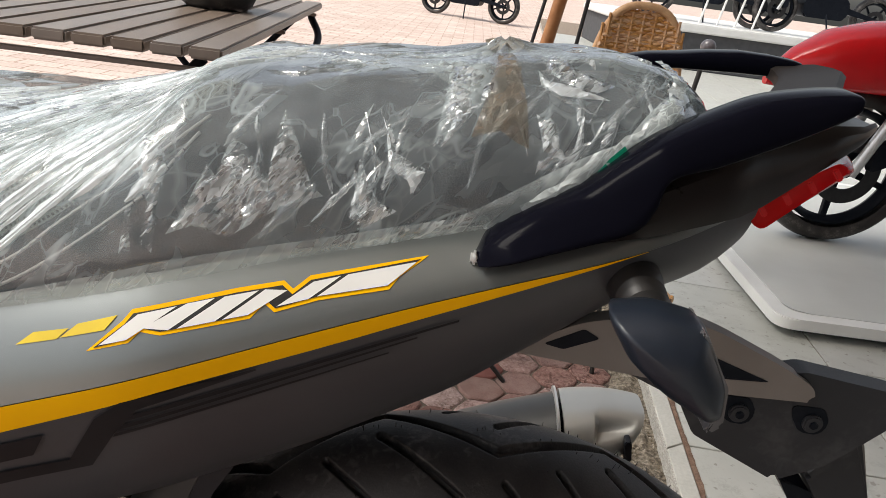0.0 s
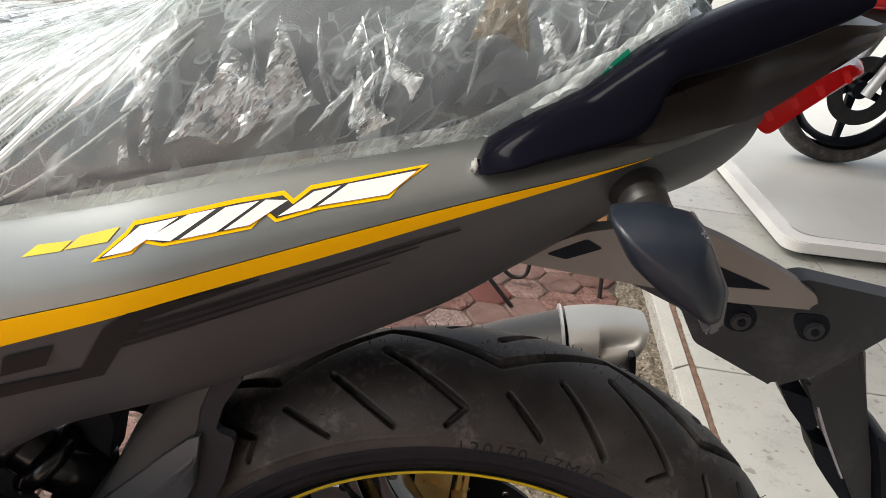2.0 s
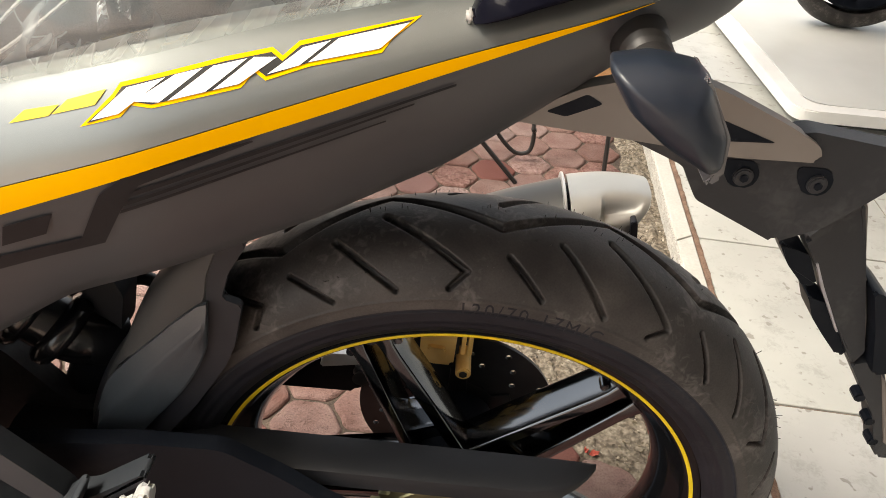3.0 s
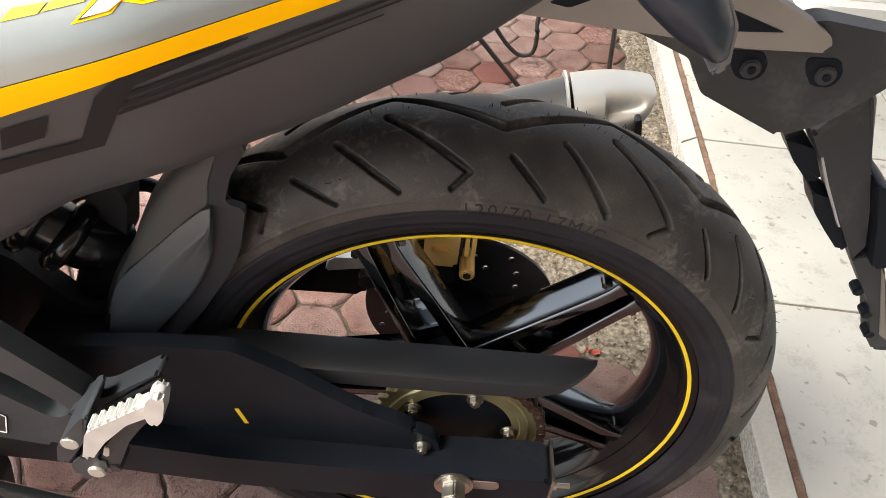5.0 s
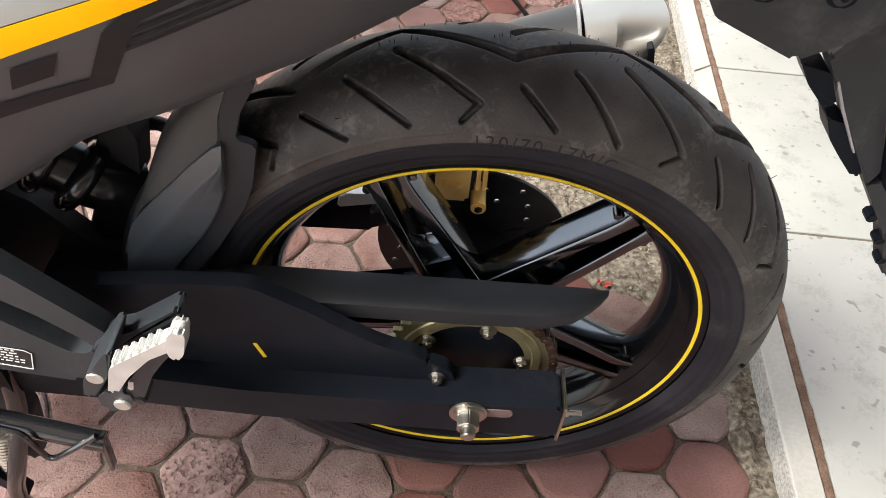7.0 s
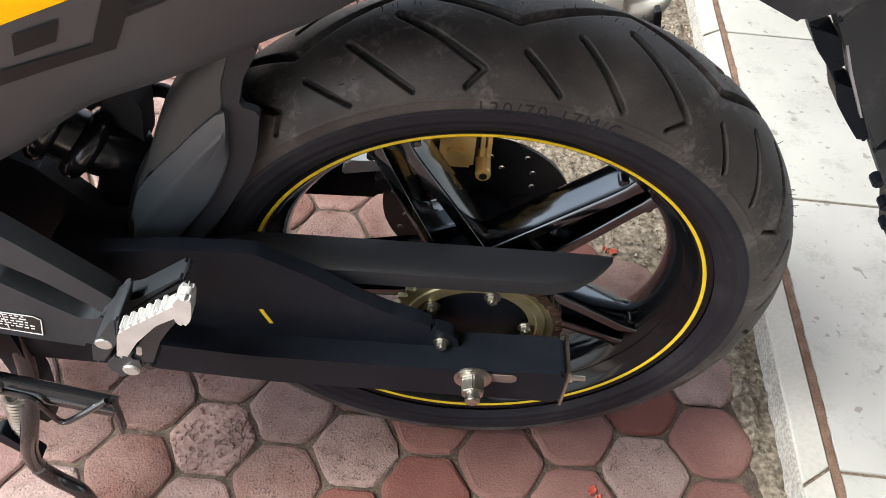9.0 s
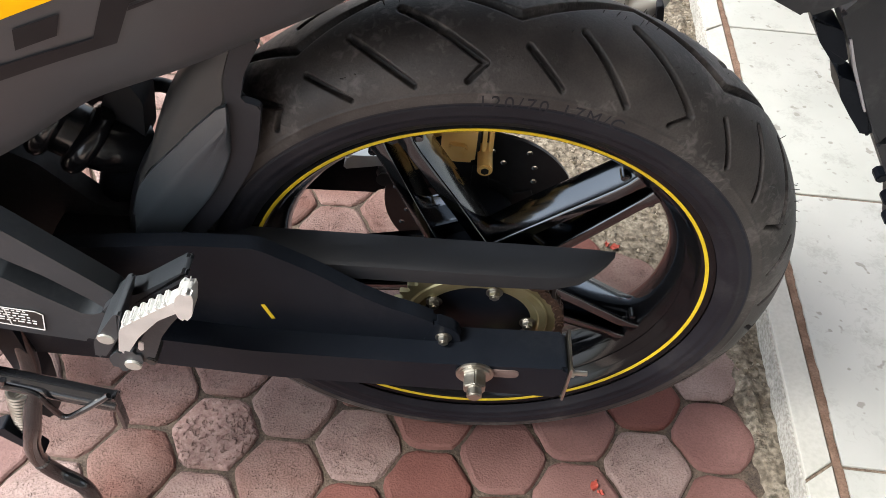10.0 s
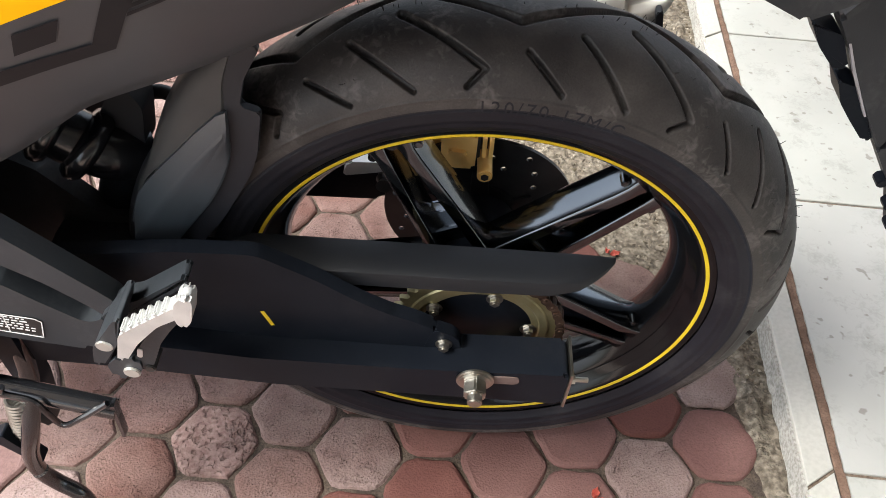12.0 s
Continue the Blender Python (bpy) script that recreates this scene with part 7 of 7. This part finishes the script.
def board_top(z0, z1, inset, material, name):
    bm = bmesh.new()
    pts = rounded([(0 + inset, 0 + inset), (3.4, 0 + inset), (3.4, 1.9 - inset), (0.0 + inset, 1.9 - inset)], 0.06, 6)
    lo, hi = [bm.verts.new((x, y, z0)) for x, y in pts], [bm.verts.new((x, y, z1)) for x, y in pts]
    bm.faces.new(lo[::-1])
    top = bm.faces.new(hi)
    for i in range(len(pts)):
        j = (i + 1) % len(pts)
        bm.faces.new((lo[i], lo[j], hi[j], hi[i]))
    bmesh.ops.bevel(bm, geom=list(top.edges), offset=0.004, segments=2, affect='EDGES')
    return part(name, bm, material, board)


# inset dark layer stands in for the shadow gap under the board
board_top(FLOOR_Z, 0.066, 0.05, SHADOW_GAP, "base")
board_top(0.066, 0.1, 0.0, EDGE_WHITE, "edge")
board_top(0.1, 0.102, 0.05, BOARD, "panel")


# -- other motorcycles --
def parked_bike(name, label, m, paint, group=""):
    """A parked motorcycle facing -x, its front axle over the origin."""
    b = thing(name, label, "motorcycle", m, group)
    for x, w in ((0.0, 0.05), (1.3, 0.062)):
        c = (x, 0, 0.29)
        wheel = part("wheel", revolve([(-0.02, 0.2), (-0.032, 0.212), (-0.03, 0.22), (0, 0.208), (0.03, 0.22), (0.032, 0.212), (0.02, 0.2), (0, 0.192)], 56, c, True), SATIN, b, "black alloy wheel")
        prof = [(w * math.sin(a), 0.252 + 0.038 * math.cos(a)) for a in [-2.2 + 4.4 * k / 16 for k in range(17)]]
        part("tyre", revolve(prof, 64, c), RUBBER, wheel)
        bm = bmesh.new()
        for k in range(5):
            q = prism([(0.02, -0.016), (0.197, -0.011), (0.197, 0.011), (0.02, 0.016)], -0.012, 0.012, 0.003)
            bmesh.ops.transform(q, matrix=Matrix.Translation(c) @ Matrix.Rotation(radians(72 * k + 18), 4, 'Y'), verts=q.verts)
            tmp = bpy.data.meshes.new("spoke")
            q.to_mesh(tmp)
            q.free()
            bm.from_mesh(tmp)
            bpy.data.meshes.remove(tmp)
        part("spokes", bm, SATIN, wheel)
        part("hub", cylinder(c, 0.032, 0.11, 'y', 24, 0.004), SATIN, wheel)
        part("disc", revolve([(-0.062, 0.07), (-0.062, 0.125), (-0.058, 0.125), (-0.058, 0.07)], 48, c, True), DISC, wheel)
    for y in (-0.085, 0.085):
        part("fork_leg", tube([(0.0, y, 0.28), (0.17, y, 0.72), (0.21, y, 0.84)], 0.02, 14, 2), ALLOY, b, "bright fork leg")
    part("caliper", prism(rounded([(0.06, 0.3), (0.12, 0.33), (0.11, 0.42), (0.05, 0.4)], 0.01), -0.1, -0.06, 0.004), SATIN, b)
    part("front_mudguard", revolve([(-0.06, 0.3), (-0.055, 0.318), (0, 0.328), (0.055, 0.318), (0.06, 0.3), (0.05, 0.312), (0, 0.322), (-0.05, 0.312)], 30, (0, 0, 0.29), True, None, radians(30), radians(120)), SATIN, b, "black front mudguard")
    part("engine", prism(rounded([(0.32, 0.24), (0.86, 0.24), (0.92, 0.42), (0.8, 0.55), (0.42, 0.58), (0.3, 0.42)], 0.05), -0.13, 0.13, 0.02), SATIN, b, "dark engine block")
    secs = []
    for x, z, hw, hh in ((-0.46, 0.66, 0.02, 0.025), (-0.38, 0.70, 0.07, 0.07), (-0.27, 0.745, 0.12, 0.10), (-0.12, 0.77, 0.16, 0.12), (0.05, 0.78, 0.18, 0.13), (0.2, 0.80, 0.17, 0.12), (0.4, 0.81, 0.16, 0.10), (0.62, 0.78, 0.13, 0.08), (0.75, 0.74, 0.09, 0.05)):
        secs.append([(x + 0.09, hw * math.copysign(abs(math.cos(a)) ** 0.7, math.cos(a)), z - 0.085 + hh * math.copysign(abs(math.sin(a)) ** 0.8, math.sin(a))) for a in [2 * math.pi * k / 28 for k in range(28)]])
    part("fairing", rings(secs), paint, b, "glossy painted front fairing and tank")
    secs = []
    for x, z, hw, hh in ((0.72, 0.75, 0.1, 0.045), (0.95, 0.77, 0.13, 0.05), (1.2, 0.83, 0.11, 0.045), (1.45, 0.9, 0.06, 0.03), (1.58, 0.93, 0.02, 0.012)):
        secs.append([(x, hw * math.cos(a), z + hh * math.sin(a)) for a in [2 * math.pi * k / 20 for k in range(20)]])
    part("seat", rings(secs), SEAT, b, "black seat and tail")
    part("headlamp", prism(rounded([(-0.33, 0.575), (-0.21, 0.615), (-0.19, 0.585), (-0.30, 0.555)], 0.01), -0.1, 0.1, 0.008), CLEAR_LENS, b, "clear headlamp")
    part("handlebar", tube([(0.24, -0.34, 0.93), (0.16, -0.15, 0.95), (0.16, 0.15, 0.95), (0.24, 0.34, 0.93)], 0.012, 10), SATIN, b)
    part("swingarm", prism(rounded([(0.8, 0.34), (1.32, 0.27), (1.34, 0.31), (0.82, 0.42)], 0.01), -0.11, -0.07, 0.005), SATIN, b)
    part("side_stand", tube([(0.62, -0.12, 0.3), (0.66, -0.24, 0.006)], 0.011, 10, 1), SATIN, b)
    return b


parked_bike("motorcycle", "glossy red motorcycle standing on the white display board", pose(1.37, 2.31, 0.102, 2, 0, 4), RED)

# -- raised stage with more motorcycles --
stage = thing("stage", "raised white stage with a dark front", "stage", pose(1.9, 9.0, FLOOR_Z, 0, 0, 3))
part("riser", box((5.0, 1.6, 0.22), (10.0, 3.2, 0.44), None, 0.01), SHADOW_GAP, stage, "dark front of the stage")
part("deck", box((5.0, 1.58, 0.49), (10.1, 3.3, 0.1), None, 0.015), EDGE_WHITE, stage, "white deck")
for x, y, z, turn in ((3.75, 9.75, 0.585, 5), (2.25, 10.0, 0.585, -8), (7.5, 10.2, 0.585, 3)):
    parked_bike("motorcycle", "dark motorcycle parked on the white stage", pose(x, y, z, 0, 0, turn), GLOSS_BLACK, "motorcycles on the stage")
parked_bike("motorcycle", "dark motorcycle parked on the paving", pose(-0.75, 13.8, -0.012, 0, 0, -20), GLOSS_BLACK)
for k in range(4):
    s = thing("display_stand", "white slanted metal display stand on the stage", "stand", pose(2.75 + 0.22 * k, 9.4, 0.585), "display stands")
    part("bar", tube([(0, 0, 0), (0.05, 0, 0.3), (0.1, 0, 0.6)], 0.014, 8), EDGE_WHITE, s)

# -- unseen plain canopy and grey wall, added above and behind the viewer to shape light --
bm = box((4.1, -1.0, 3.2), (11.2, 6.2, 0.12), None, 0.01)
tagged(link_mesh("ceiling", bm, surface("canopy_paint", (0.42, 0.41, 0.38), (0.48, 0.47, 0.44), 0.7, scale=2, bump=0.1, bump_scale=60)), "unseen plain grey canopy, added to cut the light from above", "ceiling", kind="structure")
bm = box((5.2, -4.2, 2.0), (12, 0.2, 4.0))
tagged(link_mesh("wall_south", bm, surface("grey_render", (0.3, 0.295, 0.29), (0.36, 0.355, 0.35), 0.8, scale=3, fine=0.2, bump=0.3, bump_scale=90)), "unseen plain grey wall, added to shape light and reflections", "wall", kind="structure")

# ---- paving stones, floor tiles and kerb tiles ----
HEX_AT, HEX_SIDE, HEX_TURN, HEX_DEEP = Vector((0.1784, -0.0814, 0)), 0.061, radians(-1.452), 0.969
rng = random.Random(4)
WORN_AT = (-0.315, -0.049)


def hex_mesh(k):
    """A worn hexagonal paver: chipped, uneven edges and a soft rounded rim."""
    r = random.Random(k)
    bm = bmesh.new()
    corners = [Vector((math.cos(math.pi / 3 * i), math.sin(math.pi / 3 * i) * HEX_DEEP)) for i in range(6)]
    outline = []
    for i in range(6):
        a, b = corners[i], corners[(i + 1) % 6]
        outline += [a * (0.965 + r.uniform(-0.045, 0.015)), a.lerp(b, 0.2 + r.uniform(-0.08, 0.08)) * (1 + r.uniform(-0.028, 0.012)), a.lerp(b, 0.5 + r.uniform(-0.1, 0.1)) * (1 + r.uniform(-0.03, 0.014)), a.lerp(b, 0.8 + r.uniform(-0.08, 0.08)) * (1 + r.uniform(-0.028, 0.012))]
    rows = []
    for inset, z, rough in ((0.0008, -0.014, 0.0), (0.0014, -0.0045, 0.0012), (0.0036, -0.0015, 0.0014), (0.007, -0.0002, 0.002)):
        rows.append([])
        for q in outline:
            s = HEX_SIDE - inset * 1.155 - r.uniform(0, rough)
            rows[-1].append(bm.verts.new((q.x * s, q.y * s, z - r.uniform(0, rough) * 0.5)))
    n = len(outline)
    for a, b in zip(rows, rows[1:]):
        for i in range(n):
            bm.faces.new((a[i], a[(i + 1) % n], b[(i + 1) % n], b[i]))
    bm.faces.new(rows[-1])
    me = bpy.data.meshes.new("paver")
    bm.to_mesh(me)
    bm.free()
    me.materials.append((PAVER, PAVER, PAVER, PAVER, PAVER, PAVER, RED_PAVER, RED_PAVER, RED_PAVER, WORN_PAVER, WORN_PAVER, PAVER)[k])
    return me


HEXES = [hex_mesh(k) for k in range(12)]
paving = thing("pavement", "hexagonal red concrete pavers with sandy joints", "pavement")
paving["kind"] = "structure"
far_rows = []
turn = Matrix.Rotation(HEX_TURN, 4, 'Z')
for i in range(-24, 6):
    for j in range(-12, 24):
        c = HEX_AT + turn @ Vector(((1 + 1.5 * i) * HEX_SIDE, ((0.8660254 if i % 2 else 0.0) + 1.7320508 * j) * HEX_SIDE * HEX_DEEP, 0))
        if c.x > MORTAR_EDGE(c.y) + 0.012 or c.y > 2.0 or c.y < -1.0 or c.x < -1.7:
            continue
        tilt = pose(c.x, c.y, rng.uniform(-0.0015, 0.0012), rng.uniform(-0.7, 0.7), rng.uniform(-0.7, 0.7), math.degrees(HEX_TURN) + rng.uniform(-0.8, 0.8) + 60 * rng.randrange(1))
        if -0.78 < c.x < 0.46 and -0.42 < c.y < 1.45:
            chance, pick = rng.random(), rng.randrange(6)
            worn = chance < (0.3 if c.y > 0.5 else 0.07) or (c.xy - Vector(WORN_AT)).length < 0.05
            # redder pavers front right; their higher share also paints the shade there
            red = chance > (0.3 if c.x > -0.05 and c.y < 0.4 else 0.94)
            ob = new("paver", HEXES[pick % 2 + 9 if worn else pick % 3 + 6 if red else pick])
            ob.parent, ob.matrix_world = paving, tilt
        else:
            far_rows.append((tilt, rng.randrange(12)))
verts, faces = [], []
for m, k in far_rows:
    me, base = HEXES[k], len(verts)
    verts += [tuple(m @ v.co) for v in me.vertices]
    faces += [tuple(base + q for q in p.vertices) for p in me.polygons]
me = bpy.data.meshes.new("far_pavers")
me.from_pydata(verts, [], faces)
me.materials.append(PAVER)
far = new("far_pavers", me)
far.parent = paving
far["kind"] = "stuff"


def tile_mesh(w, d, skew=0.0):
    bm = bmesh.new()
    g = 0.0024
    base = [(g, g), (w - g, g + skew), (w - g, d - g + skew), (g, d - g)]
    rows = []
    for inset, z in ((0.0, -0.008), (0.0, -0.0012), (0.0012, 0.0)):
        s = [(-1, -1), (1, -1), (1, 1), (-1, 1)]
        rows.append([bm.verts.new((x - sx * inset, y - sy * inset, z)) for (x, y), (sx, sy) in zip(base, s)])
    for a, b in zip(rows, rows[1:]):
        for i in range(4):
            bm.faces.new((a[i], a[(i + 1) % 4], b[(i + 1) % 4], b[i]))
    bm.faces.new(rows[-1])
    me = bpy.data.meshes.new("tile")
    bm.to_mesh(me)
    bm.free()
    return me


floor_tile, kerb_tile = tile_mesh(TILE_PITCH, TILE_PITCH), tile_mesh(0.041, TILE_PITCH, 0.026)
floor_tile.materials.append(TILE)
kerb_tile.materials.append(KERB)
yaw = math.degrees(math.atan2(KERB_DIR.y, KERB_DIR.x)) - 90
for s in range(-4, 26):
    for a in range(10):
        p = on_floor(0.0055 + a * TILE_PITCH, s * TILE_PITCH, FLOOR_Z)
        ob = new("tile", floor_tile)
        ob.parent, ob.matrix_world = floor, pose(*p, 0, 0, yaw)
    p = on_floor(-0.0445, s * TILE_PITCH - 0.024, FLOOR_Z + 0.002)
    ob = new("kerb_tile", kerb_tile)
    ob.parent, ob.matrix_world = kerb, pose(*p, 0, 0, yaw)


def ragged_grout():
    """Brown grout smeared unevenly over the edge of the floor tiles."""
    secs = []
    for k in range(560):
        y = -0.7 + 0.005 * k
        q = Vector((0.3, y * 16, 2.0))
        w = 0.0075 + 0.0035 * noise.noise(q) + 0.002 * noise.noise(q * 4) + 0.008 * max(0.0, noise.noise(q * 0.5) - 0.25)
        secs.append([on_floor(-0.0036 + 0.0008 * noise.noise(q * 3), y, FLOOR_Z - 0.001), on_floor(0.001, y, FLOOR_Z + 0.0012), on_floor(w - 0.0006, y, FLOOR_Z + 0.001), on_floor(w, y, FLOOR_Z - 0.001)])
    part("grout_line", rings(secs, closed=False), surface("red_brown_grout", (0.13, 0.075, 0.05), (0.22, 0.14, 0.1), 0.9, scale=60, fine=0.4, bump=0.6, bump_scale=400), floor, "smeared red-brown grout line")


ragged_grout()


# ---- fallen leaf scraps on the paving ----
def dry_leaf(x, y, z, turn, size):
    leaf = thing("dry_leaf", "small curled red dry leaf lying on the pavers", "leaf", pose(x, y, z, 0, 0, turn))
    secs = []
    for k in range(9):
        t = k / 8
        w = size * 0.32 * math.sin(math.pi * (0.06 + 0.9 * t))
        secs.append([(size * (t - 0.5), w * q, 0.001 + 0.25 * w * q * q + 0.12 * size * (t - 0.5) ** 2 * 4 + 0.002 * math.sin(9 * t + 3 * q)) for q in (-1, -0.5, 0, 0.5, 1)])
    bm = rings(secs, closed=False)
    made = bmesh.ops.extrude_face_region(bm, geom=bm.faces[:])["geom"]
    for v in made:
        if isinstance(v, bmesh.types.BMVert):
            v.co.z += 0.0006
    part("blade", bm, LEAF, leaf)


for x, y, turn, size in ((0.168, -0.1125, 70, 0.015), (0.175, -0.121, 150, 0.009), (0.2337, 0.279, 20, 0.017), (0.222, 0.284, 100, 0.011)):
    dry_leaf(x, y, 0.0015, turn, size)
